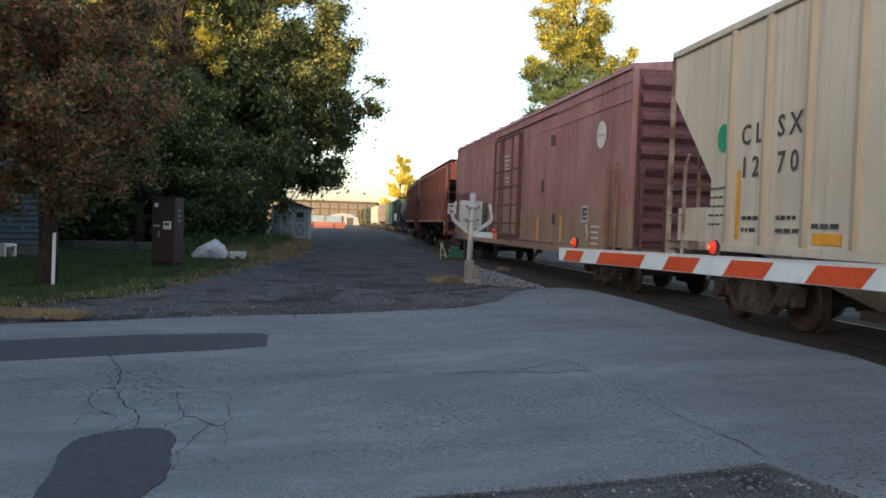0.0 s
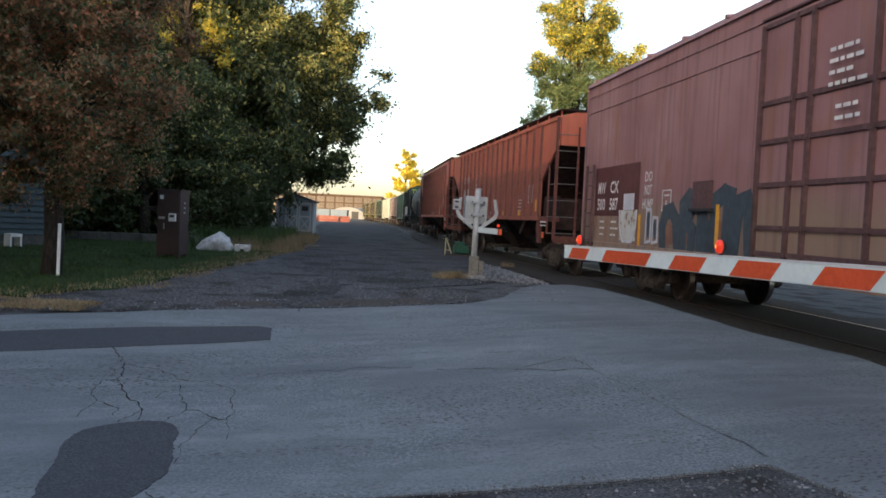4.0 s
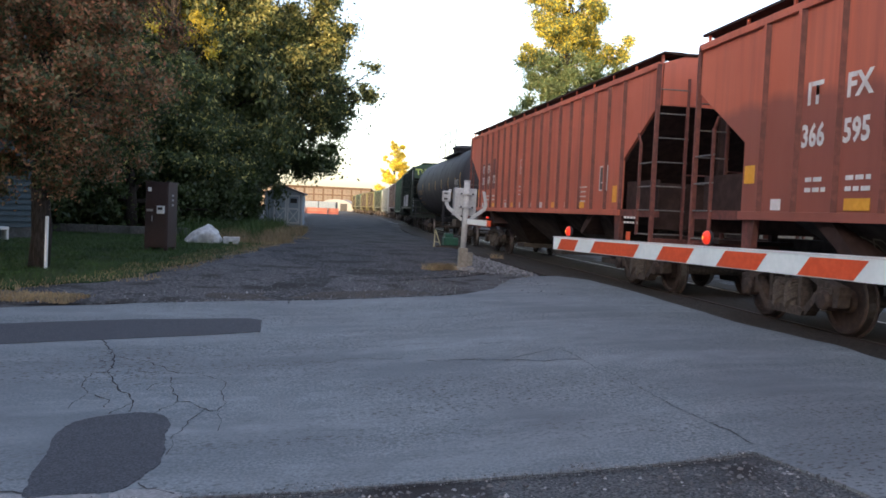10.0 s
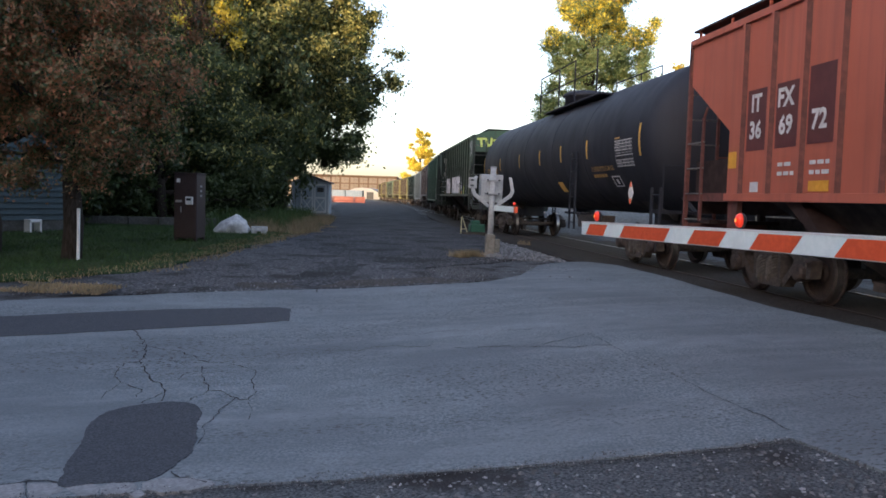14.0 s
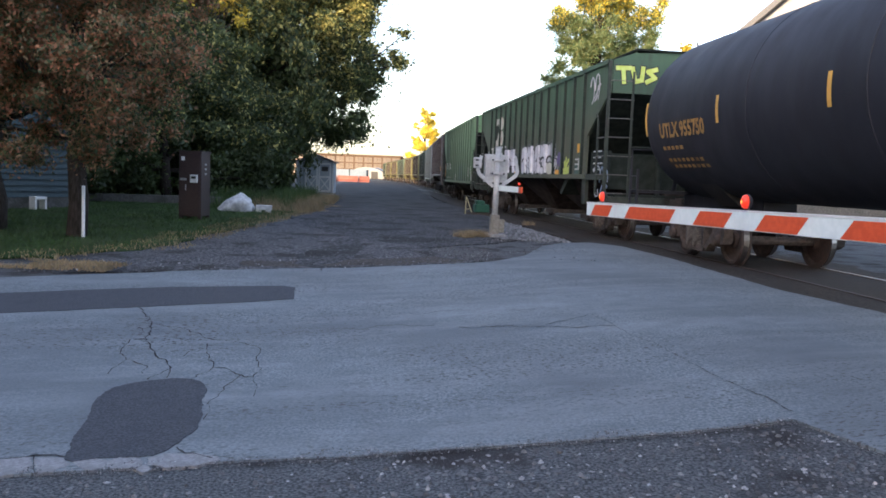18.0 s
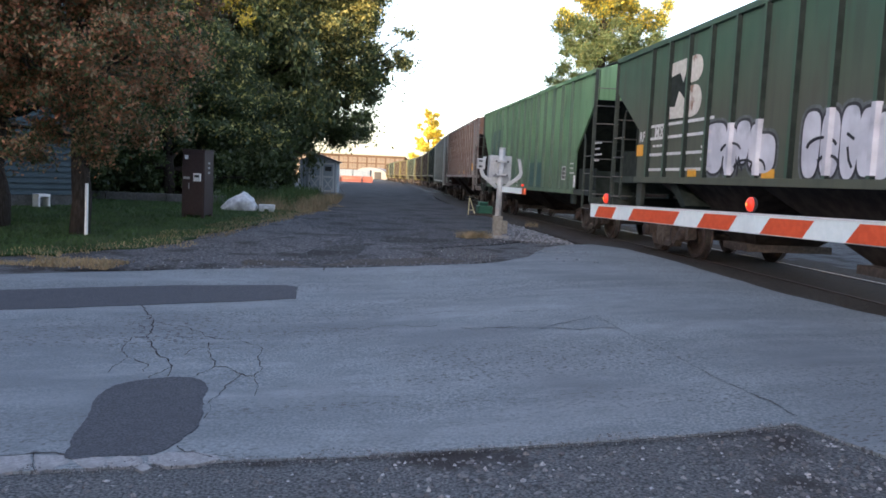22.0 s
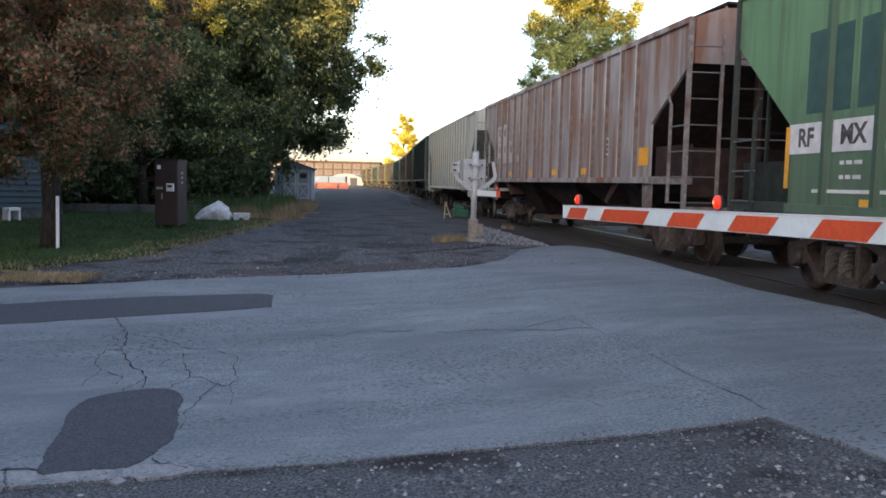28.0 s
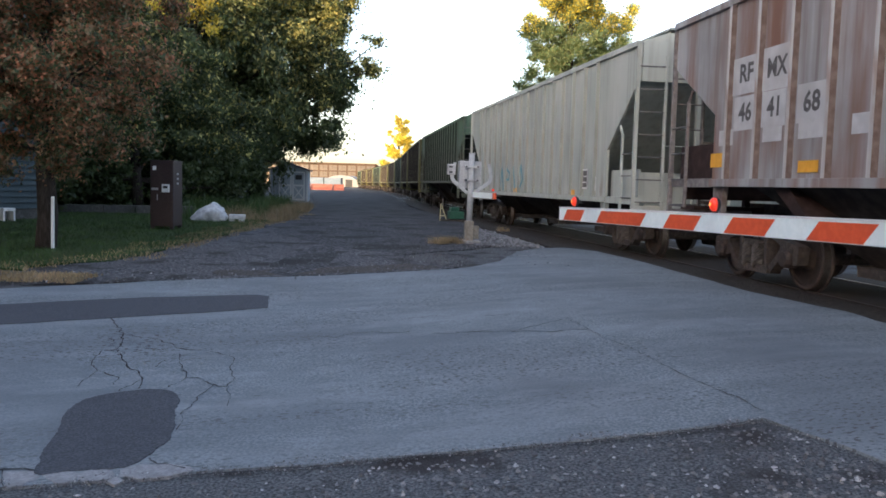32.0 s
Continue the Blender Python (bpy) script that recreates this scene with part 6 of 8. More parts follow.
def covered_hopper(name, label, paint, inner, half=7.9, boards=False, ribs=17, turning=True, group="", rib_paint=None, end_paint=None, zs=1.46, zt=3.98, rib_at=4.45, pitch=0.775, flank_paint=None):
    W = 1.62
    end_paint = end_paint or paint
    car = thing(name, label, "rail car", group=group)
    inset = half - 1.45
    for s in (-1, 1):
        bm = bmesh.new()
        pts = [(-inset, zs), (inset, zs), (inset, zs + 0.95), (half, zt - 0.7), (half, zt), (-half, zt), (-half, zt - 0.7), (-inset, zs + 0.95)]
        slab(bm, pts, "x", s * (W - 0.05), s * W)
        part("side_panel", bm, paint, car)
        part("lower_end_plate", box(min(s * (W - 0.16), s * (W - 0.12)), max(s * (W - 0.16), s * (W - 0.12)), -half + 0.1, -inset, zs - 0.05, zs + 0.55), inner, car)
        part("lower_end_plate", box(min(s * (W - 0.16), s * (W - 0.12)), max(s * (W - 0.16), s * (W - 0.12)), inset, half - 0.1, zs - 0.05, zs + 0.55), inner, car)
        part("side_sill", box(min(s * W, s * (W + 0.05)), max(s * W, s * (W + 0.05)), -inset, inset, zs - 0.09, zs + 0.02), paint, car, bevel=0.006)
        part("end_sill_rail", box(min(s * (W - 0.12), s * W), max(s * (W - 0.12), s * W), -half, -inset, zs - 0.1, zs + 0.03), end_paint, car)
        part("end_sill_rail", box(min(s * (W - 0.12), s * W), max(s * (W - 0.12), s * W), inset, half, zs - 0.1, zs + 0.03), end_paint, car)
        part("top_chord", box(min(s * W, s * (W + 0.045)), max(s * W, s * (W + 0.045)), -half, half, zt - 0.09, zt + 0.01), paint, car, bevel=0.006)
        rib = None
        first = rib_at - pitch * math.floor((rib_at + inset) / pitch)
        for k in range(int((inset - first) / pitch) + 1):
            y = first + pitch * k
            if rib is None:
                bm = bmesh.new()
                slab(bm, [(-0.062, s * W), (-0.036, s * (W + 0.065)), (0.034, s * (W + 0.065)), (0.062, s * W)], "z", 0, 1)
                for v in bm.verts:
                    v.co = Vector((v.co.y, v.co.x, zs + 0.02 + v.co.z * (zt - zs - 0.11)))
                bmesh.ops.recalc_face_normals(bm, faces=bm.faces[:])
                # The flank towards -y takes a darker colour in place of rib shade.
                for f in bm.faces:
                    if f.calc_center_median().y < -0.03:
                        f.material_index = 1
                rib = part("rib", bm, [rib_paint or paint, flank_paint or inner], car)
                rib.matrix_basis = pose(0, y, 0)
            else:
                again(rib, pose(0, y, 0))
        for e in (-1, 1):
            y = e * (half - 0.02)
            part("corner_post", box(s * W - 0.045, s * W + 0.03, y - 0.03, y + 0.03, 0.88, zt - 0.02), end_paint, car, bevel=0.008)
            side_ladder(car, s * (W + 0.02), e, half, zs, end_paint)
            bm = bmesh.new()
            slab(bm, [(e * (inset - 0.32), zs - 0.08), (e * (inset - 0.02), zs - 0.08), (e * (inset - 0.04), 0.78), (e * (inset - 0.26), 0.78)], "x", s * (W - 0.1), s * (W - 0.02))
            part("gusset", bm, end_paint, car, "jacking gusset below the sill")
    for e in (-1, 1):
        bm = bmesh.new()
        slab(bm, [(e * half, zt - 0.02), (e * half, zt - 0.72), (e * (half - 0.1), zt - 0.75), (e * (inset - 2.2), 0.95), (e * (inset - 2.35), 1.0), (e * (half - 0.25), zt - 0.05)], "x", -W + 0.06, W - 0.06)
        part("end_slope_sheet", bm, inner, car, "sloped end sheet behind the ladders")
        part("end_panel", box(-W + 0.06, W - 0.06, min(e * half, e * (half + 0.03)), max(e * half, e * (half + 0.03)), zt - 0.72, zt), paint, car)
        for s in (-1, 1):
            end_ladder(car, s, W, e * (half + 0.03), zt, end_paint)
        part("end_plate", box(-W + 0.12, W - 0.12, min(e * (half - 0.3), e * (half - 0.26)), max(e * (half - 0.3), e * (half - 0.26)), zs - 0.3, zs + 0.5), inner, car, "lower plate across the end")
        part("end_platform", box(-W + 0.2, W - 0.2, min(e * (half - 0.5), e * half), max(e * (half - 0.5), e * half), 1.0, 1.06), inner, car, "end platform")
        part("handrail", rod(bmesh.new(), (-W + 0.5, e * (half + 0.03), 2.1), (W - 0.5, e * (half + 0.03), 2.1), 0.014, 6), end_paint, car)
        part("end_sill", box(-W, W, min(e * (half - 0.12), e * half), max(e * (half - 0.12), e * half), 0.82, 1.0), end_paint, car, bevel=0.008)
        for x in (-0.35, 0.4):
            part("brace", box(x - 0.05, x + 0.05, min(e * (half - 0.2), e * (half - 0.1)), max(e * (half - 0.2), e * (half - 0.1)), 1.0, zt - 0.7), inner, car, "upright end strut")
    part("brake_wheel", lathe(bmesh.new(), [(0.24, -0.02), (0.27, 0.0), (0.24, 0.02), (0.21, 0.0)], 18, "y"), paint, car).matrix_basis = pose(0.35, -half - 0.12, 2.0)
    for k, c in enumerate((-3.75, 0, 3.75)):
        bm = bmesh.new()
        hexa(bm, [(-0.55, c - 0.35, 0.42), (0.55, c - 0.35, 0.42), (0.55, c + 0.35, 0.42), (-0.55, c + 0.35, 0.42)],
             [(-W + 0.1, c - 1.8, zs - 0.02), (W - 0.1, c - 1.8, zs - 0.02), (W - 0.1, c + 1.8, zs - 0.02), (-W + 0.1, c + 1.8, zs - 0.02)])
        part("hopper_bay", bm, M_UNDER if paint is not M_CREAM else paint, car, "grimy sloped hopper bay")
        part("outlet_gate", box(-0.75, 0.75, c - 0.42, c + 0.42, 0.3, 0.42), M_STEEL, car, "discharge gate")
    part("center_sill", box(-0.22, 0.22, -half, half, 0.72, 1.12), M_UNDER, car)
    bm = bmesh.new()
    slab(bm, [(-W, zt - 0.02), (W, zt - 0.02), (1.1, zt + 0.16), (0, zt + 0.22), (-1.1, zt + 0.16)], "y", -half, half)
    part("roof", bm, paint, car)
    hatch = None
    for k in range(10):
        y = -half + 1.2 + k * (2 * half - 2.4) / 9
        if hatch is None:
            hatch = part("roof_hatch", box(-0.4, 0.4, -0.35, 0.35, zt + 0.2, zt + 0.32), paint, car, bevel=0.02)
            hatch.matrix_basis = pose(0, y, 0)
        else:
            again(hatch, pose(0, y, 0))
    bz, bxx = (zt + 0.15, 1.42) if boards else (zt + 0.22, 0.8)
    bw = 0.17 if boards else 0.27
    for s in (-1, 1):
        part("running_board", box(s * bxx - bw, s * bxx + bw, -half - 0.05, half + 0.05, bz, bz + 0.035), inner, car, "roof walkway grating")
        post = None
        for k in range(15):
            y = -half + 0.1 + k * (2 * half - 0.2) / 14
            if post is None:
                post = part("board_post", box(s * (bxx + bw - 0.05) - 0.02, s * (bxx + bw - 0.05) + 0.02, -0.015, 0.015, zt - 0.02, bz), paint, car)
                post.matrix_basis = pose(0, y, 0)
            else:
                again(post, pose(0, y, 0))
    for e in (-1, 1):
        part("end_board", box(-bxx, bxx, min(e * (half - 0.5), e * (half + 0.04)), max(e * (half - 0.5), e * (half + 0.04)), bz - 0.012, bz + 0.03), inner, car)
    trucks(car, (-half + 1.75, half - 1.75), turning)
    couplers(car, half)
    return car


def boxcar(half):
    W, zb, zt = 1.6, 0.72, 4.35
    car = thing("boxcar", "weathered maroon boxcar with a plug door, ribbed ends and spray paint", "rail car")
    for s in (-1, 1):
        part("side", box(min(s * (W - 0.06), s * W), max(s * (W - 0.06), s * W), -half, half, 0.95, zt), M_BOXRED, car, bevel=0.01)
        part("side_sill", box(min(s * (W - 0.04), s * (W + 0.025)), max(s * (W - 0.04), s * (W + 0.025)), -half + 0.9, half - 0.9, zb, 0.98), M_BOXRED, car, bevel=0.008)
        for z in (3.75, 4.1):
            part("seam", box(min(s * W, s * (W + 0.018)), max(s * W, s * (W + 0.018)), -half, half, z, z + 0.025), M_BOXRED, car)
        seam = None
        for k in range(19):
            y = -half + 0.05 + k * (2 * half - 0.1) / 18
            if abs(y - 0.2) < 1.6:
                continue
            if seam is None:
                seam = part("seam", box(min(s * W, s * (W + 0.008)), max(s * W, s * (W + 0.008)), -0.014, 0.014, 1.0, 3.75), M_BOXRED, car)
                seam.matrix_basis = pose(0, y, 0)
            else:
                again(seam, pose(0, y, 0))
        d = part("door", box(min(s * W, s * (W + 0.07)), max(s * W, s * (W + 0.07)), -1.35, 1.75, 0.98, 4.05), M_BOXRED, car, "plug door", 0.01)
        for z in (1.02, 1.35, 1.9, 2.45, 2.95, 3.95):
            part("door_rail", box(min(s * W, s * (W + 0.1)), max(s * W, s * (W + 0.1)), -1.3, 1.7, z, z + 0.06), M_BOXDARK, d)
        for y in (-1.35, -0.55, 0.6, 0.95, 1.7):
            part("door_bar", box(min(s * W, s * (W + 0.12)), max(s * W, s * (W + 0.12)), y, y + 0.06, 0.98, 4.0), M_BOXDARK, d, "vertical locking bar")
        for z in (0.9, 4.1):
            part("door_track", box(min(s * W, s * (W + 0.05)), max(s * W, s * (W + 0.05)), -4.6, 1.9, z, z + 0.025), M_BOXDARK, car)
        for e in (-1, 1):
            ladder(car, s * (W + 0.08), e * (half - 0.65), "y", 0.85, 2.6, 0.46, M_BOXDARK if e > 0 else M_RUSTLADDER, 6)
            part("corner_post", box(min(s * (W - 0.1), s * (W + 0.015)), max(s * (W - 0.1), s * (W + 0.015)), e * half - 0.09, e * half + 0.02, 0.95, zt), M_BOXRED, car, bevel=0.01)
    for e in (-1, 1):
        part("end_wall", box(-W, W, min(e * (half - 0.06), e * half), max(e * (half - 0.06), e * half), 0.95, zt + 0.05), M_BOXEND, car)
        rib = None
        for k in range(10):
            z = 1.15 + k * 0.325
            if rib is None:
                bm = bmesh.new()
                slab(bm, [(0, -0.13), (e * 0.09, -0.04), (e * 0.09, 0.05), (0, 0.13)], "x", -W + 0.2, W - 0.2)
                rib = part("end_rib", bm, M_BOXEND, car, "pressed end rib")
                rib.matrix_basis = pose(0, e * half, z)
            else:
                again(rib, pose(0, e * half, z))
        part("end_sill", box(-W, W, min(e * (half - 0.2), e * half), max(e * (half - 0.2), e * half), 0.72, 0.97), M_BOXRED, car)
        ladder(car, -1.15, e * (half + 0.14), "x", 0.9, 2.6, 0.46, M_BOXDARK, 6)
        part("brake_rod", rod(bmesh.new(), (-1.4, e * (half + 0.3), 0.62), (1.2, e * (half + 0.3), 0.55), 0.022, 6), M_TEALSTEEL, car, "teal cut lever rod")
    bm = bmesh.new()
    slab(bm, [(-W - 0.04, zt - 0.02), (W + 0.04, zt - 0.02), (W, zt + 0.08), (0, zt + 0.26), (-W, zt + 0.08)], "y", -half - 0.02, half + 0.02)
    part("roof", bm, M_BOXRED, car)
    for k in range(13):
        y = -half + 0.6 + k * (2 * half - 1.2) / 12
        bm = bmesh.new()
        slab(bm, [(-W - 0.05, zt + 0.05), (0, zt + 0.25), (W + 0.05, zt + 0.05), (W + 0.05, zt + 0.1), (0, zt + 0.31), (-W - 0.05, zt + 0.1)], "y", y, y + 0.06)
        part("roof_rib", bm, M_BOXRED, car)
    part("center_sill", box(-0.25, 0.25, -half, half, 0.6, 1.0), M_UNDER, car)
    part("floor", box(-W + 0.1, W - 0.1, -half + 0.1, half - 0.1, 0.9, 0.96), M_UNDER, car)
    trucks(car, (-half + 2.6, half - 2.6))
    couplers(car, half)
    return car


def tank_car(half):
    R, zc = 1.54, 2.6
    car = thing("tank_car", "long black tank car with yellow dashes and a railed top platform", "rail car")
    bm = bmesh.new()
    prof = []
    for k in range(9):
        a = math.pi / 2 * k / 8
        prof.append((max(R * math.sin(a), 0.02), -half + 0.15 + 0.75 * (1 - math.cos(a))))
    prof += [(R, d) for d in (-4.4, -1.6, 1.6, 4.4)]
    for k in range(8, -1, -1):
        a = math.pi / 2 * k / 8
        prof.append((max(R * math.sin(a), 0.02), half - 0.15 - 0.75 * (1 - math.cos(a))))
    lathe(bm, prof, 48, "y")
    t = part("tank", bm, M_TANK, car, smooth=True)
    t.matrix_basis = pose(0, 0, zc)
    for y in (-4.4, -1.6, 1.6, 4.4):
        part("weld_band", lathe(bmesh.new(), [(R, y - 0.02), (R + 0.006, y - 0.015), (R + 0.006, y + 0.015), (R, y + 0.02)], 48, "y"), M_TANK, car, smooth=True).matrix_basis = pose(0, 0, zc)
    for e in (-1, 1):
        part("stub_sill", box(-0.3, 0.3, min(e * (half - 3.2), e * (half + 0.05)), max(e * (half - 3.2), e * (half + 0.05)), 0.7, 1.15), M_TANK, car)
        bm = bmesh.new()
        slab(bm, [(-0.4, 0.95), (0.4, 0.95), (0.98, 1.42), (0.92, 1.5), (-0.92, 1.5), (-0.98, 1.42)], "y", min(e * (half - 2.6), e * (half - 1.9)), max(e * (half - 2.6), e * (half - 1.9)))
        part("saddle", bm, M_BLACK, car, "black tank cradle")
        part("end_platform", box(-1.5, 1.5, min(e * (half - 0.45), e * half), max(e * (half - 0.45), e * half), 1.12, 1.18), M_TANK, car)
        for s in (-1, 1):
            part("head_brace", rod(bmesh.new(), (s * 0.7, e * (half - 0.3), 1.15), (s * 0.9, e * (half - 1.0), 1.7), 0.045, 6), M_TANK, car)
            ladder(car, s * 1.52, e * (half - 0.25), "y", 0.75, 1.6, 0.4, M_TANK, 3)
        bm = bmesh.new()
        rod(bm, (-1.5, e * half, 2.0), (1.5, e * half, 2.0), 0.018, 6)
        for x in (-1.5, 1.5):
            rod(bm, (x, e * half, 1.15), (x, e * half, 2.0), 0.018, 6)
        part("end_handrail", bm, M_TANK, car)
    part("manway", lathe(bmesh.new(), [(0.6, 0), (0.6, 0.32), (0.66, 0.34), (0.66, 0.4), (0.5, 0.5), (0.1, 0.54)], 24, "z"), M_TANK, car, "domed manway housing", smooth=True).matrix_basis = pose(0, 0.5, zc + R - 0.06)
    for s in (-1, 1):
        part("platform", box(s * 0.95 - 0.15, s * 0.95 + 0.19, -4.2, 1.1, zc + R - 0.22, zc + R - 0.18), M_TANK, car, "top platform grating")
        bm = bmesh.new()
        for y in (-4.2, -2.4, -0.9, 1.1):
            rod(bm, (s * 1.2, y, zc + R - 0.2), (s * 1.2, y, zc + R + 0.85), 0.02, 6)
        rod(bm, (s * 1.2, -2.4, zc + R + 0.85), (s * 1.2, 1.1, zc + R + 0.85), 0.02, 6)
        rod(bm, (s * 1.2, -4.2, zc + R + 0.35), (s * 1.2, 1.1, zc + R + 0.35), 0.016, 6)
        part("guardrail", bm, M_TANK, car, "platform guardrail")
        ladder(car, s * 1.57, -3.8, "y", 0.62, 2.5, 0.42, M_TANK, 6)
        part("side_walk", box(min(s * 1.3, s * 1.55), max(s * 1.3, s * 1.55), -4.5, -3.1, 0.98, 1.03), M_TANK, car)
    part("bottom_outlet", lathe(bmesh.new(), [(0.2, 0.75), (0.25, 0.85), (0.3, 1.12), (0.4, 1.18)], 14, "z"), M_TANK, car)
    part("brake_rigging", box(-0.9, -0.3, -3.4, -2.2, 0.62, 0.95), M_STEEL, car)
    trucks(car, (-half + 2.3, half - 2.3))
    couplers(car, half)
    return car, R, zc


def tank_patch(car, R, zc, y0, y1, a0, a1, material, name, label="", out=0.006):
    """A patch on the tank's shell from angle a0 to a1 (degrees above the side's middle), on the road's side."""
    bm = bmesh.new()
    rows = []
    for k in range(7):
        a = radians(a0 + (a1 - a0) * k / 6)
        rows.append([bm.verts.new((-math.cos(a) * (R + out), y, zc + math.sin(a) * (R + out))) for y in (y0, y1)])
    for a, b in zip(rows, rows[1:]):
        bm.faces.new((a[0], a[1], b[1], b[0]))
    bmesh.ops.recalc_face_normals(bm, faces=bm.faces[:])
    return part(name, bm, material, car, label)


def tank_text(car, R, zc, words, size, y, a, material, most=9.0):
    bm = text_bm(words, size, 0.013 if size > 0.2 else 0.003, most)
    for v in bm.verts:
        ang = radians(a) + v.co.z / R
        v.co = Vector((-math.cos(ang) * (R + 0.006), v.co.y + y, zc + math.sin(ang) * (R + 0.006)))
    return part("lettering", bm, material, car, "yellow painted lettering")


def place_car(car, s_low, s_high, rows_every=1):
    """Registers a car that spans s_low to s_high along the track at the start."""
    CARS.append((car, (s_low + s_high) / 2, (s_high - s_low) / 2))


cream = covered_hopper("covered_hopper", "cream covered hopper with dark lettering and a green spot", M_CREAM, M_CREAM, 7.9, False, zs=1.14, zt=4.24, rib_paint=M_RIBCREAM, flank_paint=M_RIBCREAM, end_paint=M_ENDCREAM, rib_at=4.95, pitch=0.93)
place_car(cream, 12.71 - 15.8, 12.71)
boxc = boxcar(9.28)
place_car(boxc, 14.56, 33.12)
hopA = covered_hopper("covered_hopper", "red covered hopper with a darker lower half and roof walkways", M_ITRED, M_DARKIN, 7.9, True, flank_paint=M_ENDRED, end_paint=M_ENDRED)
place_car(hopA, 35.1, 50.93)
hopB = covered_hopper("covered_hopper", "faded red covered hopper with roof walkways", M_ITRED2, M_DARKIN, 7.87, True, flank_paint=M_ENDRED, end_paint=M_ENDRED)
place_car(hopB, 52.36, 68.1)
tank, TANK_R, TANK_Z = tank_car(9.15)
place_car(tank, 69.35, 87.65)
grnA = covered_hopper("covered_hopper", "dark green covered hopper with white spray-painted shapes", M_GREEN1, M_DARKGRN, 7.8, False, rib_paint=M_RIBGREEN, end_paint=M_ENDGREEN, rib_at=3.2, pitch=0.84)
place_car(grnA, 88.86, 104.47)
grnB = covered_hopper("covered_hopper", "mid-green covered hopper with repainted dark squares", M_GREEN2, M_DARKGRN, 7.46, False, zs=1.12, rib_paint=M_RIBGREEN, flank_paint=M_RIBGREEN, end_paint=M_ENDGREEN, rib_at=5.26, pitch=0.9)
place_car(grnB, 105.9, 120.8)
rust = covered_hopper("covered_hopper", "rust-stained grey covered hopper", M_RUSTGREY, M_DARKIN, 7.8, False, rib_paint=M_RIBPALE, flank_paint=M_RIBRUST, end_paint=M_ENDRUST, rib_at=4.36)
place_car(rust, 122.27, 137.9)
grey = covered_hopper("covered_hopper", "pale grey-green covered hopper with a blue tag", M_GREY, M_GREY, 7.7, False, zs=1.12, rib_paint=M_GREY, flank_paint=M_RIBGREY)
place_car(grey, 139.4, 154.8)
grnC = covered_hopper("covered_hopper", "plain dark green covered hopper", M_GREEN1, M_DARKGRN, 7.7, False, group="trailing hoppers")
place_car(grnC, 156.2, 171.6)
M_TAN = car_paint("olive_yellow_paint", (0.1, 0.095, 0.026), (0.13, 0.12, 0.036), (0.13, 0.09, 0.05), (0.1, 0.085, 0.04), 0.6, 0.62, 0.8)
tan = covered_hopper("covered_hopper", "plain olive-yellow covered hopper", M_TAN, M_UNDER, 7.7, False, turning=False, group="trailing hoppers")
place_car(tan, 173.0, 188.4)
at = 189.8
for k in range(11):
    src = (tan, grnC, tan, tan, grnC, tan)[k % 6]
    c = copy_thing(src, Matrix())
    place_car(c, at, at + 15.4)
    at += 16.8

# ---- lettering, tags and spray paint on the cars ----
M_FLAKED = surface("flaked_white_over_rust", (0.5, 0.47, 0.42), (0.24, 0.14, 0.09), (0.56, 0.55, 0.52), 7, 2.2, 0.75, 0, 0.2, 0.004, None, 0.5, 0.58, 0.5, 0.6)
M_RUSTPAINT = surface("sprayed_rust_orange", (0.22, 0.1, 0.065), (0.28, 0.13, 0.085), (0.16, 0.08, 0.06), 7, 2.0, 0.7, 0, 0.0)
M_SPOT = surface("green_spot_paint", (0.02, 0.25, 0.13), (0.03, 0.3, 0.16), None, 8, 2, 0.6, 0, 0.0)
M_MAROON = surface("fresh_maroon_patch", (0.105, 0.03, 0.028), (0.125, 0.038, 0.034), None, 6, 1.5, 0.6, 0, 0.0)
M_REPAINT = surface("dark_teal_repaint", (0.035, 0.085, 0.075), (0.045, 0.1, 0.088), None, 6, 1.5, 0.6, 0, 0.0)
M_PALEPATCH = surface("pale_grey_patch", (0.42, 0.41, 0.4), (0.5, 0.49, 0.48), (0.34, 0.31, 0.29), 6, 1.5, 0.6, 0, 0.0)
M_EMBLEM = surface("cream_emblem_with_rust", (0.55, 0.52, 0.45), (0.66, 0.63, 0.56), (0.25, 0.14, 0.09), 14, 3.2, 0.65, 0, 0.0, 0.01, None, 0.4, 0.65, 0.6, 0.68)
X = 1.626


def blob(car, y, z, w, h, seed, fill, rim=None, x=X, lobes=5, lean=0.0):
    """A rounded sprayed shape with a dark rim, like a swollen letter."""
    rng = random.Random(seed)
    ph = [rng.uniform(0, 6.28) for _ in range(3)]
    def outline(grow):
        pts = []
        for k in range(28):
            a = 2 * math.pi * k / 28
            r = 1 + 0.13 * math.sin(lobes * a + ph[0]) + 0.1 * math.sin(3 * a + ph[1]) + 0.05 * math.sin(9 * a + ph[2])
            sq = (abs(math.cos(a)) ** 4 + abs(math.sin(a)) ** 4) ** -0.25
            zz = math.sin(a) * r * sq * (h / 2 + grow)
            pts.append((y + math.cos(a) * r * sq * (w / 2 + grow) + lean * zz, z + zz))
        return pts
    if rim is not None:
        bm = bmesh.new()
        slab(bm, outline(0.035), "x", -x - 0.003, -x)
        part("paint_rim", bm, rim, car, "dark sprayed outline")
    bm = bmesh.new()
    slab(bm, outline(0.0), "x", -x - 0.006, -x)
    return part("spray_paint", bm, fill, car, "sprayed letter shape")


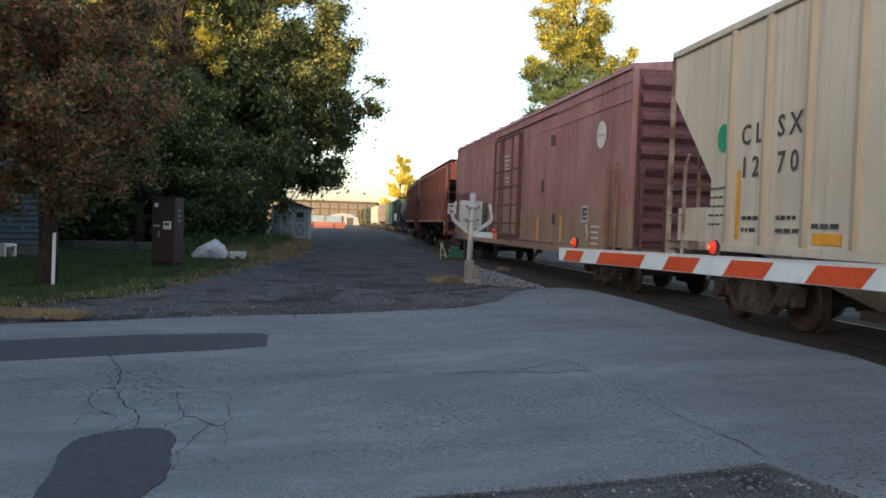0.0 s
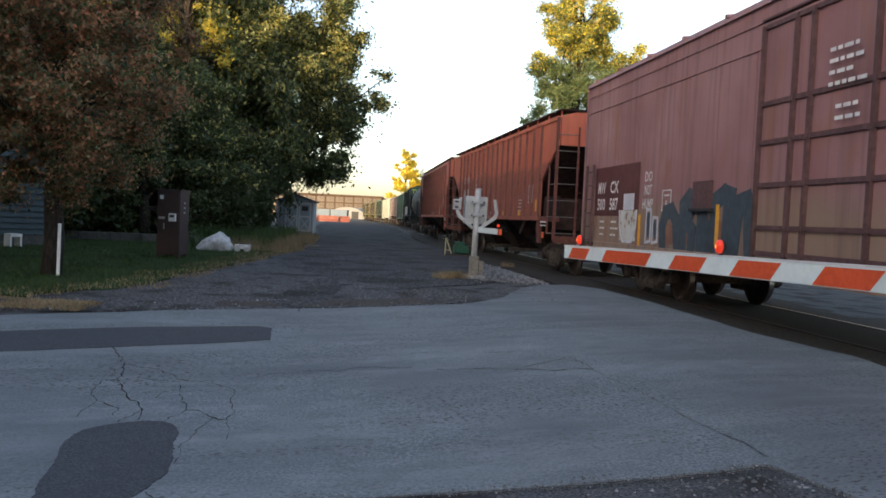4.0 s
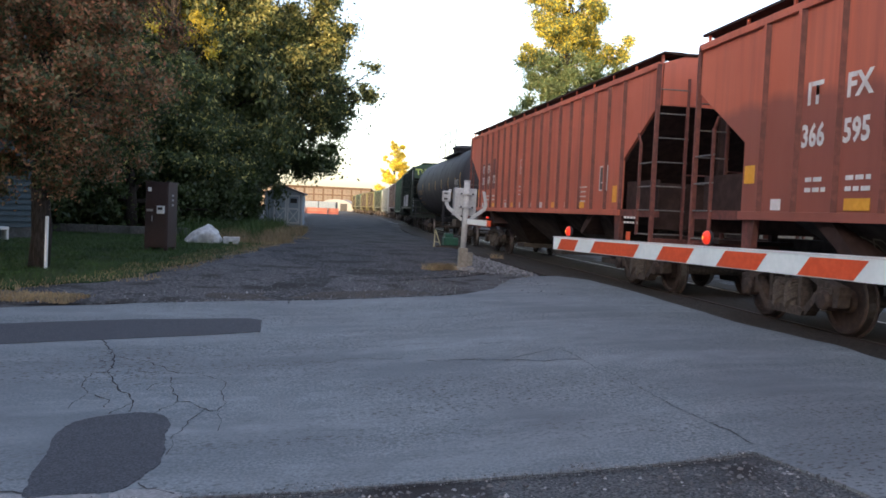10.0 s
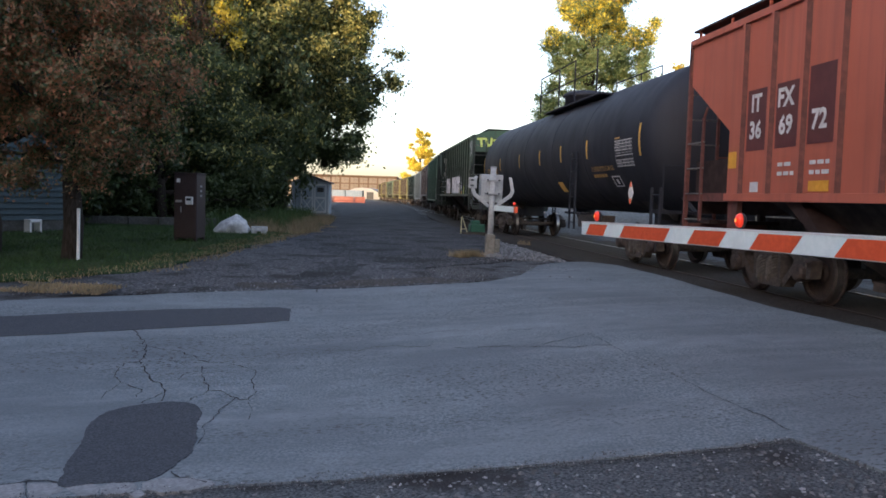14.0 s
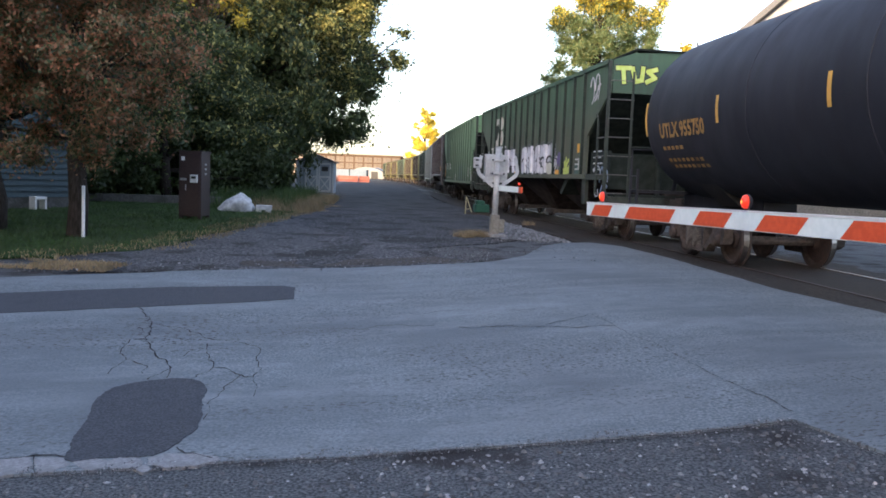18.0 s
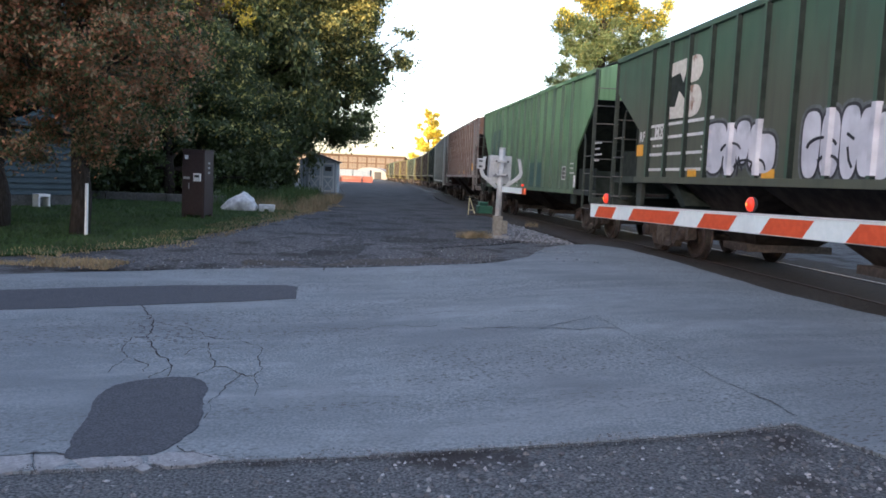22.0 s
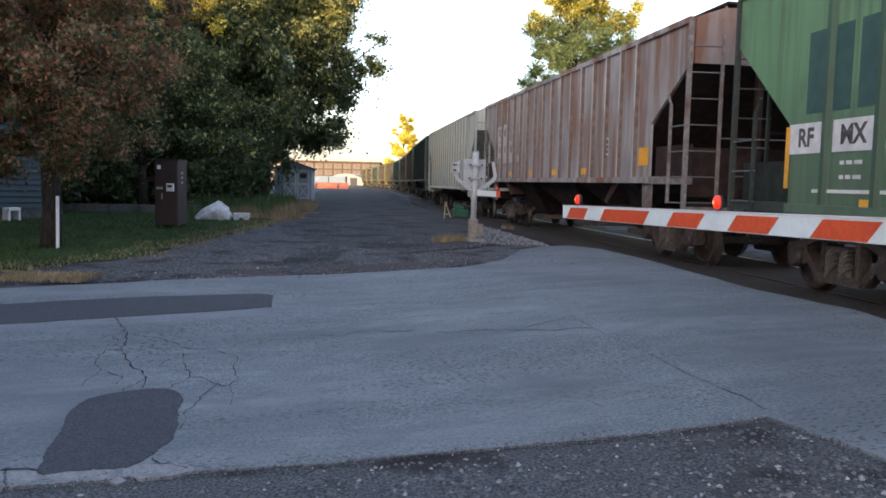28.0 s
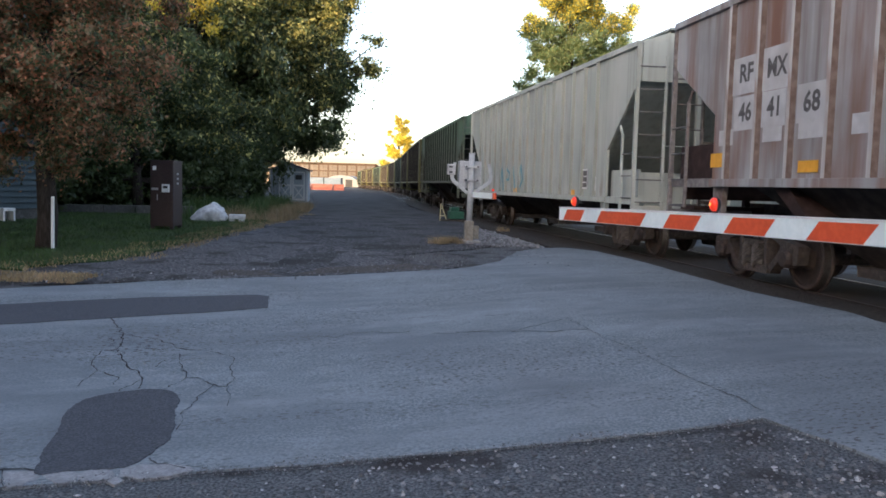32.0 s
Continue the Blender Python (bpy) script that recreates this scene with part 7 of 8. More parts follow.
def strokes(car, paths, width, material, x=X):
    """Sprayed lines: each path is a few (y, z) points."""
    ob = None
    for path in paths:
        bm = bmesh.new()
        for i, ((y0, z0), (y1, z1)) in enumerate(zip(path, path[1:])):
            d = Vector((y1 - y0, z1 - z0))
            if d.length < 1e-4:
                continue
            n = Vector((-d.y, d.x)).normalized() * width / 2
            e = d.normalized() * width * 0.3
            slab(bm, [(y0 - e.x + n.x, z0 - e.y + n.y), (y0 - e.x - n.x, z0 - e.y - n.y), (y1 + e.x - n.x, z1 + e.y - n.y), (y1 + e.x + n.x, z1 + e.y + n.y)], "x", -x - 0.006 - 0.0012 * (i + 1), -x - 0.002)
        ob = part("spray_line", bm, material, car, "sprayed line")
    return ob


def framed_plate(car, y, z, w, h, x=X, seed=1):
    p = plate(car, "data_plate", y, z, w, h, x, M_LETTERDARK, "black data panel with white writing")
    bm = bmesh.new()
    for a, b, c, d in ((y - w / 2, y + w / 2, z + h / 2 - 0.03, z + h / 2), (y - w / 2, y + w / 2, z - h / 2, z - h / 2 + 0.03), (y - w / 2, y - w / 2 + 0.03, z - h / 2, z + h / 2),
                       (y + w / 2 - 0.03, y + w / 2, z - h / 2, z + h / 2), (y - w * 0.35, y + w * 0.1, z + h * 0.1, z + h * 0.16), (y - w * 0.3, y + w * 0.25, z - h * 0.2, z - h * 0.14)):
        bx(bm, -x - 0.009, -x - 0.0055, a, b, c, d)
    part("panel_border", bm, M_LETTER, car)
    return p


# cream hopper
XC = 1.63
bm = bmesh.new()
slab(bm, [(6.12 + 0.17 * math.cos(a) * 0.95, 2.67 + 0.2 * math.sin(a)) for a in (2 * math.pi * k / 20 for k in range(20))], "x", -XC - 0.004, -XC + 0.004)
part("spot", bm, M_SPOT, cream, "round green spot")
for words, y, z in (("C L", 5.32, 2.63), ("S X", 4.43, 2.66), ("1 2", 5.34, 2.19), ("7 0", 4.44, 2.2)):
    lettering(cream, words, 0.38, y, z, XC + 0.004, M_LETTERDARK, 0.008, 0.56)
plate(cream, "reflector", 5.62, 1.7, 0.09, 0.95, XC, M_ORANGETAG, "orange reflective strip")
plate(cream, "reflector", 3.59, 1.27, 0.55, 0.13, XC, M_ORANGETAG, "orange reflective strip")
bars(cream, 6.22, 1.95, 0.5, 5, XC, M_LETTERDARK, 0.13, 0.04, 2)
bars(cream, 5.3, 1.52, 0.4, 2, XC, M_LETTERDARK, 0.16, 0.07, 3)
bars(cream, 4.4, 1.52, 0.5, 2, XC, M_LETTERDARK, 0.16, 0.07, 4)
bars(cream, 3.59, 1.42, 0.6, 1, XC, M_LETTERDARK, 0.16, 0.08, 5)

# boxcar
XB = 1.608
bm = bmesh.new()
slab(bm, [(-7.75 + 0.27 * math.cos(a), 3.25 + 0.28 * math.sin(a)) for a in (2 * math.pi * k / 28 for k in range(28))], "x", -XB - 0.005, -XB)
part("emblem", bm, M_LETTER, boxc, "white round emblem")
plate(boxc, "emblem_bar", -7.75, 3.24, 0.4, 0.045, XB + 0.006, M_GALV)
framed_plate(boxc, -6.9, 1.62, 0.42, 0.34, XB)
strokes(boxc, [[(-7.05, 1.4), (-7.15, 1.15), (-7.05, 1.05)], [(-7.0, 1.38), (-7.08, 1.2)]], 0.04, M_SPRAYWHITE, XB)
bars(boxc, -7.6, 1.35, 0.5, 4, XB, M_LETTER, 0.12, 0.05, 6)
plate(boxc, "bracket", -4.45, 3.45, 0.2, 0.26, XB, M_BOXDARK, "", 0.06)
plate(boxc, "vent_slot", -3.55, 2.36, 0.2, 0.32, XB, M_BLACK)
plate(boxc, "vent_slot", -4.6, 1.5, 0.22, 0.26, XB, M_BLACK)
plate(boxc, "repaint_patch", 7.2, 2.02, 2.45, 1.0, XB, M_MAROON, "fresh maroon repaint patch", 0.004)
for words, y, z in (("MW", 8.02, 2.08), ("CX", 7.28, 2.08), ("500", 8.02, 1.74), ("587", 7.28, 1.74)):
    lettering(boxc, words, 0.33, y, z, XB + 0.008, M_LETTER, 0.006, 0.46)
for words, z in (("DO", 2.22), ("NOT", 1.98), ("HUMP", 1.73)):
    lettering(boxc, words, 0.25, 5.55, z, XB + 0.004, M_LETTER, 0.004, 0.47 if len(words) > 3 else 0.33)
bm = bmesh.new()
for a, b, c, d in ((4.56, 4.92, 1.95, 1.97), (4.56, 4.92, 1.6, 1.62), (4.56, 4.58, 1.6, 1.97), (4.9, 4.92, 1.6, 1.97), (4.64, 4.84, 1.86, 1.89)):
    bx(bm, -XB - 0.006, -XB, a, b, c, d)
part("panel_border", bm, M_LETTER, boxc)
lettering(boxc, "E", 0.16, 4.74, 1.72, XB + 0.004, M_LETTER, 0.004)
for y in (8.62, 5.88, 2.9, -0.9, -3.2, -5.2):
    plate(boxc, "reflector", y, 1.25 if y != 2.9 else 1.4, 0.1, 0.6, XB + 0.004, M_ORANGETAG, "yellow reflective strip")
plate(boxc, "white_patch", 6.46, 1.79, 0.54, 0.31, XB + 0.004, M_SPRAYWHITE, "white paint patch", 0.003)
plate(boxc, "worn_patch", 6.46, 1.34, 0.82, 0.58, XB + 0.003, M_FLAKED, "flaked white paint over rust", 0.003)
strokes(boxc, [[(6.93, 1.62), (6.88, 1.3), (6.7, 1.03), (6.24, 1.03), (6.06, 1.3), (6.03, 1.62)]], 0.05, M_SPRAYWHITE, XB + 0.002)
bars(boxc, 7.9, 1.4, 0.3, 3, XB, M_LETTER, 0.13, 0.05, 7)
bars(boxc, 7.25, 1.4, 0.3, 3, XB, M_LETTER, 0.13, 0.05, 8)
strokes(boxc, [[(4.82, 1.02), (4.86, 1.35), (4.74, 1.58), (4.5, 1.62), (4.32, 1.45), (4.24, 1.05)]], 0.26, M_TEALPAINT, XB)
strokes(boxc, [[(4.02, 1.0), (4.08, 1.7), (3.86, 1.84), (3.74, 1.66), (3.9, 1.42), (3.7, 1.3), (3.72, 1.02)]], 0.25, M_TEALPAINT, XB)
strokes(boxc, [[(3.42, 1.02), (3.42, 1.6), (3.3, 1.4)], [(3.3, 1.4), (3.14, 1.02)], [(3.05, 1.02), (2.98, 1.75), (2.72, 1.85), (2.5, 1.8)], [(2.62, 1.02), (2.6, 1.8)], [(2.4, 1.0), (2.3, 1.7), (2.05, 1.75), (1.95, 1.02)]], 0.28, M_TEALPAINT, XB)
blob(boxc, 4.55, 1.22, 0.26, 0.4, 80, M_RUSTPAINT, None, XB, 2)
blob(boxc, 3.88, 1.2, 0.16, 0.3, 81, M_RUSTPAINT, None, XB, 3)
blob(boxc, 2.85, 1.25, 0.2, 0.4, 82, M_RUSTPAINT, None, XB, 3)
for k, (y, h) in enumerate(((5.46, 0.58), (5.16, 0.44))):
    strokes(boxc, [[(y + 0.11, 1.05), (y + 0.1, 1.06 + h), (y - 0.1, 1.05 + h), (y - 0.11, 1.08), (y + 0.11, 1.05)]], 0.05, M_SPRAYWHITE, XB)
    blob(boxc, y, 1.08 + h / 2, 0.12, h - 0.12, 90 + k, M_TEALPAINT, None, XB + 0.002, 2)
plate(boxc, "hatch_panel", 3.38, 1.84, 0.6, 0.44, XB + 0.006, M_BOXDARK, "dark bolted panel", 0.04)
plate(boxc, "hatch_lip", 3.38, 1.62, 0.72, 0.05, XB + 0.006, M_BLACK, "", 0.07)
bars(boxc, -0.05, 3.4, 0.6, 4, 1.72, M_LETTER, 0.13, 0.06, 9)
bars(boxc, -0.1, 2.75, 0.4, 2, 1.72, M_LETTER, 0.13, 0.06, 10)

# first red hopper
for words, y, z in (("IT", 4.84, 2.85), ("FX", 4.06, 2.85), ("366", 4.84, 2.36), ("595", 4.06, 2.36)):
    lettering(hopA, words, 0.36, y + 0.07, z, X + 0.004, M_LETTER, 0.012, 0.44)
# second red hopper
for words, y, z in (("IT", 5.6, 2.72), ("FX", 4.85, 2.72), ("36", 5.6, 2.35), ("69", 4.82, 2.36), ("72", 4.07, 2.37)):
    lettering(hopB, words, 0.33, y + 0.04, z, X + 0.004, M_LETTER, 0.012, 0.42)
for y, z, h in ((5.6, 2.5, 0.85), (4.83, 2.5, 0.85), (4.07, 2.56, 0.95)):
    plate(hopB, "repaint_patch", y, z, 0.56, h, X - 0.004, M_MAROON, "darker square behind the lettering", 0.004)
for car, dy in ((hopA, 0.0), (hopB, 0.0)):
    bm = bmesh.new()
    yy, zz = (2.49, 2.65) if car is hopA else (0.82, 2.63)
    for a, b, c, d in ((-0.13, 0.13, 0.18, 0.2), (-0.13, 0.13, -0.2, -0.18), (-0.13, -0.115, -0.18, 0.18), (0.115, 0.13, -0.18, 0.18), (-0.04, 0.04, -0.06, 0.0)):
        bx(bm, -X - 0.006, -X, yy + a, yy + b, zz + c, zz + d)
    part("panel_border", bm, M_LETTER, car)
    plate(car, "reflector", 6.24, 1.97, 0.3, 0.24, X, M_ORANGETAG, "orange reflective square")
    for y in (4.05, 1.63, -2.3, -4.2):
        plate(car, "reflector", y, 1.57, 0.42, 0.13, X, M_ORANGETAG, "orange reflective strip")
    for y in (5.6, 2.45, -0.15, 0.8, -1.2, -3.2):
        plate(car, "tag", y, 1.57, 0.22, 0.14, X, M_LETTER, "white stencil square")
    plate(car, "reflector", -6.21, 1.78, 0.4, 0.32, X, M_ORANGETAG, "orange reflective square")
    framed_plate(car, -5.5, 2.1, 0.44, 0.5)
    bars(car, 4.8, 1.86, 0.4, 2, X, M_LETTER, 0.12, 0.07, 11)
    bars(car, 4.06, 1.86, 0.4, 2, X, M_LETTER, 0.12, 0.07, 12)
    bars(car, 0.77, 2.08, 0.5, 3, X, M_LETTER, 0.11, 0.05, 13)
    bars(car, -4.3, 1.95, 0.5, 4, X, M_LETTER, 0.1, 0.04, 14)
    bars(car, 2.4, 1.7, 0.5, 2, X, M_LETTER, 0.09, 0.03, 15)
    bars(car, -7.0, 1.34, 0.6, 2, X + 0.02, M_LETTER, 0.09, 0.05, 16)
    plate(car, "red_tag", -6.85, 1.0, 0.2, 0.16, 1.61, M_REDSHEET, "small red square")
def bay_scribble(car, paths, width, material):
    """Sprayed lines on the sloping side of the hopper bays."""
    for path in paths:
        bm = bmesh.new()
        for (y0, z0), (y1, z1) in zip(path, path[1:]):
            d = Vector((y1 - y0, z1 - z0))
            n = Vector((-d.y, d.x)).normalized() * width / 2
            q = [(y0 + n.x, z0 + n.y), (y0 - n.x, z0 - n.y), (y1 - n.x, z1 - n.y), (y1 + n.x, z1 + n.y)]
            bm.faces.new([bm.verts.new((-0.563 - (b - 0.42) * 0.951, a, b)) for a, b in q])
        bmesh.ops.recalc_face_normals(bm, faces=bm.faces[:])
        part("spray_line", bm, material, car, "teal sprayed scribble")


def loops(y0, y1, z, h, seed):
    """A looping hand-sprayed line from y0 to y1."""
    rng = random.Random(seed)
    return [(y0 + (y1 - y0) * k / 26 + 0.09 * math.sin(k * 1.3), z + h * math.sin(k * 1.05 + rng.uniform(-0.3, 0.3)) * rng.uniform(0.6, 1.0)) for k in range(27)]


bay_scribble(hopA, [loops(0.9, -0.9, 1.18, 0.12, 3), loops(0.5, -0.7, 1.02, 0.08, 4)], 0.022, M_SPRAYBLUE)
bay_scribble(hopA, [loops(4.3, 3.7, 1.12, 0.12, 5)], 0.02, M_UNDERPALE)

# tank car
for y in (8.35, 5.3, 2.3, -0.28, -2.48, -4.68, -8.0):
    tank_patch(tank, TANK_R, TANK_Z, y - 0.045, y + 0.045, -11 if -7 < y < 8 else -14, 5 if -7 < y < 8 else 10, M_LETTERGOLD, "reflective_dash", "yellow reflective dash")
tank_text(tank, TANK_R, TANK_Z, "UTLX 955750", 0.36, 6.75, -12, M_DULLGOLD, 1.9)
for z, y, w in ((-25, 7.2, 1.0), (-34, 6.9, 1.5), (-39, 6.8, 1.5)):
    for k in range(int(w / 0.17)):
        tank_patch(tank, TANK_R, TANK_Z, y + w / 2 - k * 0.19 - 0.13, y + w / 2 - k * 0.19, z, z + 2.6, M_DULLGOLD, "small_lettering", "small unreadable lettering")
tank_patch(tank, TANK_R, TANK_Z, -2.03, -1.6, -43, -31, M_LETTERGOLD, "label", "yellow notice")
tank_text(tank, TANK_R, TANK_Z, "LIQUEFIED PETROLEUM GAS", 0.15, -5.58, -21, M_DULLGOLD, 1.5)
for k in range(5):
    tank_patch(tank, TANK_R, TANK_Z, -4.85 - k * 0.19 - 0.15, -4.85 - k * 0.19, -28.5, -25.5, M_DULLGOLD, "small_lettering", "small unreadable lettering")
for a in (-20.5, -18, -15.5, -12, -8, -5.5, -3, -0.5):
    tank_patch(tank, TANK_R, TANK_Z, -7.6, -6.6, a, a + 0.5, M_LETTER, "table_line", "thin white line of a lettered table")
for y in (-6.61, -7.0, -7.2, -7.4, -7.59):
    tank_patch(tank, TANK_R, TANK_Z, y - 0.008, y + 0.008, -20, -0.5, M_DULLWHITE, "table_line", "thin white line of a lettered table", 0.009)
for a in (-19.6, -17.1, -10.4, -7.2, -4.6, -2.1):
    for y, w in ((-6.66, 0.28), (-7.04, 0.1), (-7.24, 0.1), (-7.44, 0.1)):
        tank_patch(tank, TANK_R, TANK_Z, y - w, y, a, a + 1.2, M_DULLWHITE, "small_lettering", "small unreadable lettering")
tank_patch(tank, TANK_R, TANK_Z, -6.9, -6.6, 1.2, 2.6, M_DULLGOLD, "small_lettering", "small unreadable lettering")
for y0, y1, a0, a1 in ((-6.5, -6.0, -38, -37), (-6.5, -6.0, -29, -28), (-6.5, -6.46, -37, -29), (-6.04, -6.0, -37, -29), (-6.32, -6.2, -35.5, -31)):
    tank_patch(tank, TANK_R, TANK_Z, y0, y1, a0, a1, M_LETTER, "panel_border", "white framed panel")
bm = bmesh.new()
slab(bm, [(-7.55, 1.72), (-7.4, 1.5), (-7.55, 1.28), (-7.7, 1.5)], "x", -1.5, -1.49)
part("placard", bm, M_LETTER, tank, "white diamond placard")
bm = bmesh.new()
slab(bm, [(-7.55, 1.74), (-7.47, 1.62), (-7.63, 1.62)], "x", -1.506, -1.501)
part("placard_mark", bm, M_REDSHEET, tank, "red placard corner")
bm = bmesh.new()
slab(bm, [(-7.55, 1.26), (-7.47, 1.38), (-7.63, 1.38)], "x", -1.506, -1.501)
part("placard_mark", bm, M_REDSHEET, tank, "red placard corner")

# dark green hopper
plate(grnA, "emblem_field", 4.55, 2.98, 0.75, 1.0, X - 0.004, M_DARKGRN, "dark emblem field", 0.004)
for pts in ([(4.88, 3.5), (3.85, 3.52)] + [(3.8 - 0.26 * math.sin(a), 3.3 + 0.22 * math.cos(a)) for a in (math.pi * k / 8 for k in range(9))] + [(4.1, 3.08), (4.2, 3.3), (4.3, 3.12), (4.45, 3.3), (4.88, 3.26)],
            [(4.9, 2.52), (3.85, 2.5)] + [(3.8 - 0.28 * math.sin(a), 2.77 - 0.26 * math.cos(a)) for a in (math.pi * k / 8 for k in range(9))] + [(4.12, 3.02), (4.2, 2.82), (4.45, 2.98), (4.6, 2.72), (4.9, 2.74)]):
    bm = bmesh.new()
    slab(bm, pts, "x", -X - 0.006, -X)
    part("emblem", bm, M_EMBLEM, grnA, "faded cream emblem half with rust")
for z in (2.43, 2.2, 1.9, 1.62):
    plate(grnA, "white_line", 4.4, z, 2.8, 0.05, X, M_LETTER, "thin white line")
lettering(grnA, "RF", 0.26, 6.12, 2.25, X, M_LETTER, 0.008)
lettering(grnA, "MX", 0.3, 5.26, 2.3, X, M_LETTER, 0.01)
bars(grnA, 5.3, 2.06, 0.45, 2, X, M_LETTER, 0.17, 0.06, 21)
bars(grnA, 3.2, 1.98, 0.4, 2, X, M_LETTER, 0.2, 0.06, 22)
for y, z in ((6.2, 2.0), (3.7, 1.56), (-5.8, 2.12), (1.22, 1.54), (-3.84, 1.53)):
    plate(grnA, "reflector", y, z, 0.34, 0.22 if z > 1.9 else 0.13, X, M_ORANGETAG, "orange reflective square")


def finger(car, y, z, w, h, fill, x=X, step=0.0, bulge=0.0):
    """One tall rounded stroke of a sprayed letter: soft halo, black rim, pale fill."""
    def outline(grow):
        pts = []
        for k in range(24):
            a = 2 * math.pi * k / 24
            c, q = math.cos(a), math.sin(a)
            wide = 1 + bulge * q
            pts.append((y + math.copysign(abs(c) ** 0.75, c) * (w / 2 * wide + grow), z + math.copysign(abs(q) ** 0.6, q) * (h / 2 + grow)))
        return pts
    for name, grow, lift, mat, label in (("spray_halo", 0.075, 0.0014, M_SPRAYHALO, "faint sprayed halo"), ("paint_rim", 0.032, 0.003, M_SPRAYDARK, "black sprayed outline"), ("spray_paint", -0.008, 0.006, fill, "pale sprayed letter stroke")):
        bm = bmesh.new()
        slab(bm, outline(grow), "x", -x - lift - step, -x)
        part(name, bm, mat, car, label)


def arc(cy, cz, ry, rz, a0, a1, n=9):
    """Points of a bent sprayed line; angles in degrees."""
    return [(cy - ry * math.cos(radians(a0 + (a1 - a0) * k / n)), cz + rz * math.sin(radians(a0 + (a1 - a0) * k / n))) for k in range(n + 1)]


for k, (y, z, w, h, b) in enumerate(((2.9, 1.94, 0.72, 0.8, 0.25), (2.38, 1.88, 0.42, 0.74, 0.0), (2.0, 2.0, 0.42, 0.64, 0.2), (1.64, 1.92, 0.34, 0.66, 0.0), (1.42, 1.82, 0.72, 0.56, 0.0))):
    finger(grnA, y, z, w, h, M_SPRAYWHITE, X, 0.0004 * k, b)
strokes(grnA, [arc(2.35, 1.86, 0.32, 0.14, 20, 160), arc(1.9, 1.62, 0.3, 0.12, 10, 170), [(2.1, 1.52), (2.08, 1.78), (1.96, 1.6)], arc(1.5, 1.6, 0.2, 0.14, 0, 180), [(2.62, 1.55), (2.58, 1.8)]], 0.035, M_SPRAYDARK, X + 0.004)
for k, (y, z, w, h, b) in enumerate(((0.24, 1.9, 0.4, 0.84, 0.1), (-0.16, 1.9, 0.4, 0.82, 0.0), (-0.54, 1.9, 0.36, 0.86, 0.15), (-0.86, 1.89, 0.34, 0.78, 0.0), (-1.12, 1.84, 0.34, 0.74, -0.15))):
    finger(grnA, y, z, w, h, M_SPRAYWHITE, X, 0.0004 * k, b)
strokes(grnA, [arc(0.0, 1.86, 0.3, 0.12, 15, 175), arc(-0.15, 1.64, 0.22, 0.12, 0, 150), [(-0.5, 2.0), (-0.62, 1.94)], [(-0.52, 1.84), (-0.56, 1.7), (-0.62, 1.62)], [(-0.98, 1.55), (-0.92, 1.8)]], 0.035, M_SPRAYDARK, X + 0.004)
for k, (y, z, w, h, b) in enumerate(((-1.52, 1.9, 0.42, 0.84, 0.1), (-1.86, 2.02, 0.27, 0.56, 0.0), (-2.1, 2.08, 0.24, 0.52, 0.1), (-2.34, 2.0, 0.28, 0.72, 0.0), (-2.58, 1.88, 0.28, 0.8, 0.1), (-2.8, 1.98, 0.22, 0.66, 0.0), (-2.98, 2.05, 0.22, 0.54, 0.0), (-3.18, 2.08, 0.24, 0.56, 0.1), (-3.46, 1.98, 0.3, 0.56, 0.1))):
    finger(grnA, y, z, w, h, M_SPRAYGREY if k % 3 == 1 else M_SPRAYWHITE, X, 0.0003 * k, b)
for k, (y, z, w, h, mat) in enumerate(((-1.82, 1.64, 0.52, 0.32, 0), (-2.22, 1.58, 0.32, 0.22, 0), (-2.64, 1.68, 0.36, 0.4, 1), (-3.06, 1.64, 0.52, 0.34, 1))):
    finger(grnA, y, z, w, h, M_SPRAYCREAM if mat else M_SPRAYWHITE, X, 0.004 + 0.0003 * k)
strokes(grnA, [arc(-3.05, 1.82, 0.3, 0.16, 0, 180), arc(-1.8, 1.84, 0.26, 0.12, 10, 170), arc(-2.3, 1.86, 0.2, 0.1, 10, 150)], 0.06, M_SPRAYDARK, X + 0.009)
bm = bmesh.new()
slab(bm, [(-3.72 + 0.24 * math.cos(a), 1.73 + 0.25 * math.sin(a)) for a in (2 * math.pi * k / 24 for k in range(24))], "x", -X - 0.002, -X)
part("paint_rim", bm, M_SPRAYWHITE, grnA, "white sprayed ring edge")
bm = bmesh.new()
slab(bm, [(-3.72 + 0.19 * math.cos(a), 1.73 + 0.2 * math.sin(a)) for a in (2 * math.pi * k / 24 for k in range(24))], "x", -X - 0.0045, -X)
part("spray_paint", bm, M_SPRAYDARK, grnA, "black sprayed ring")
strokes(grnA, [arc(-3.7, 1.74, 0.09, 0.12, 0, 200), [(-3.66, 1.62), (-3.78, 1.7), (-3.7, 1.78)]], 0.045, M_SPRAYWHITE, X + 0.004)
strokes(grnA, [arc(-4.02, 1.84, 0.12, 0.2, -20, 200), [(-4.1, 1.7), (-4.02, 2.04)], [(-3.94, 2.0), (-3.96, 1.72)]], 0.07, M_SPRAYPURPLE)
for k in range(7):
    y = 2.36 - 0.84 * k
    if k in (2, 7):
        continue
    top = 2.3 if k < 2 else 2.32
    bm = bmesh.new()
    slab(bm, [(-0.065, 1.622), (-0.038, 1.689), (0.036, 1.689), (0.065, 1.622)], "z", 0, 1)
    for v in bm.verts:
        v.co = Vector((-v.co.y, v.co.x + y, 1.52 + v.co.z * (top - 1.52)))
    bmesh.ops.recalc_face_normals(bm, faces=bm.faces[:])
    part("spray_paint", bm, M_SPRAYWHITE, grnA, "sprayed letter stroke over a rib")
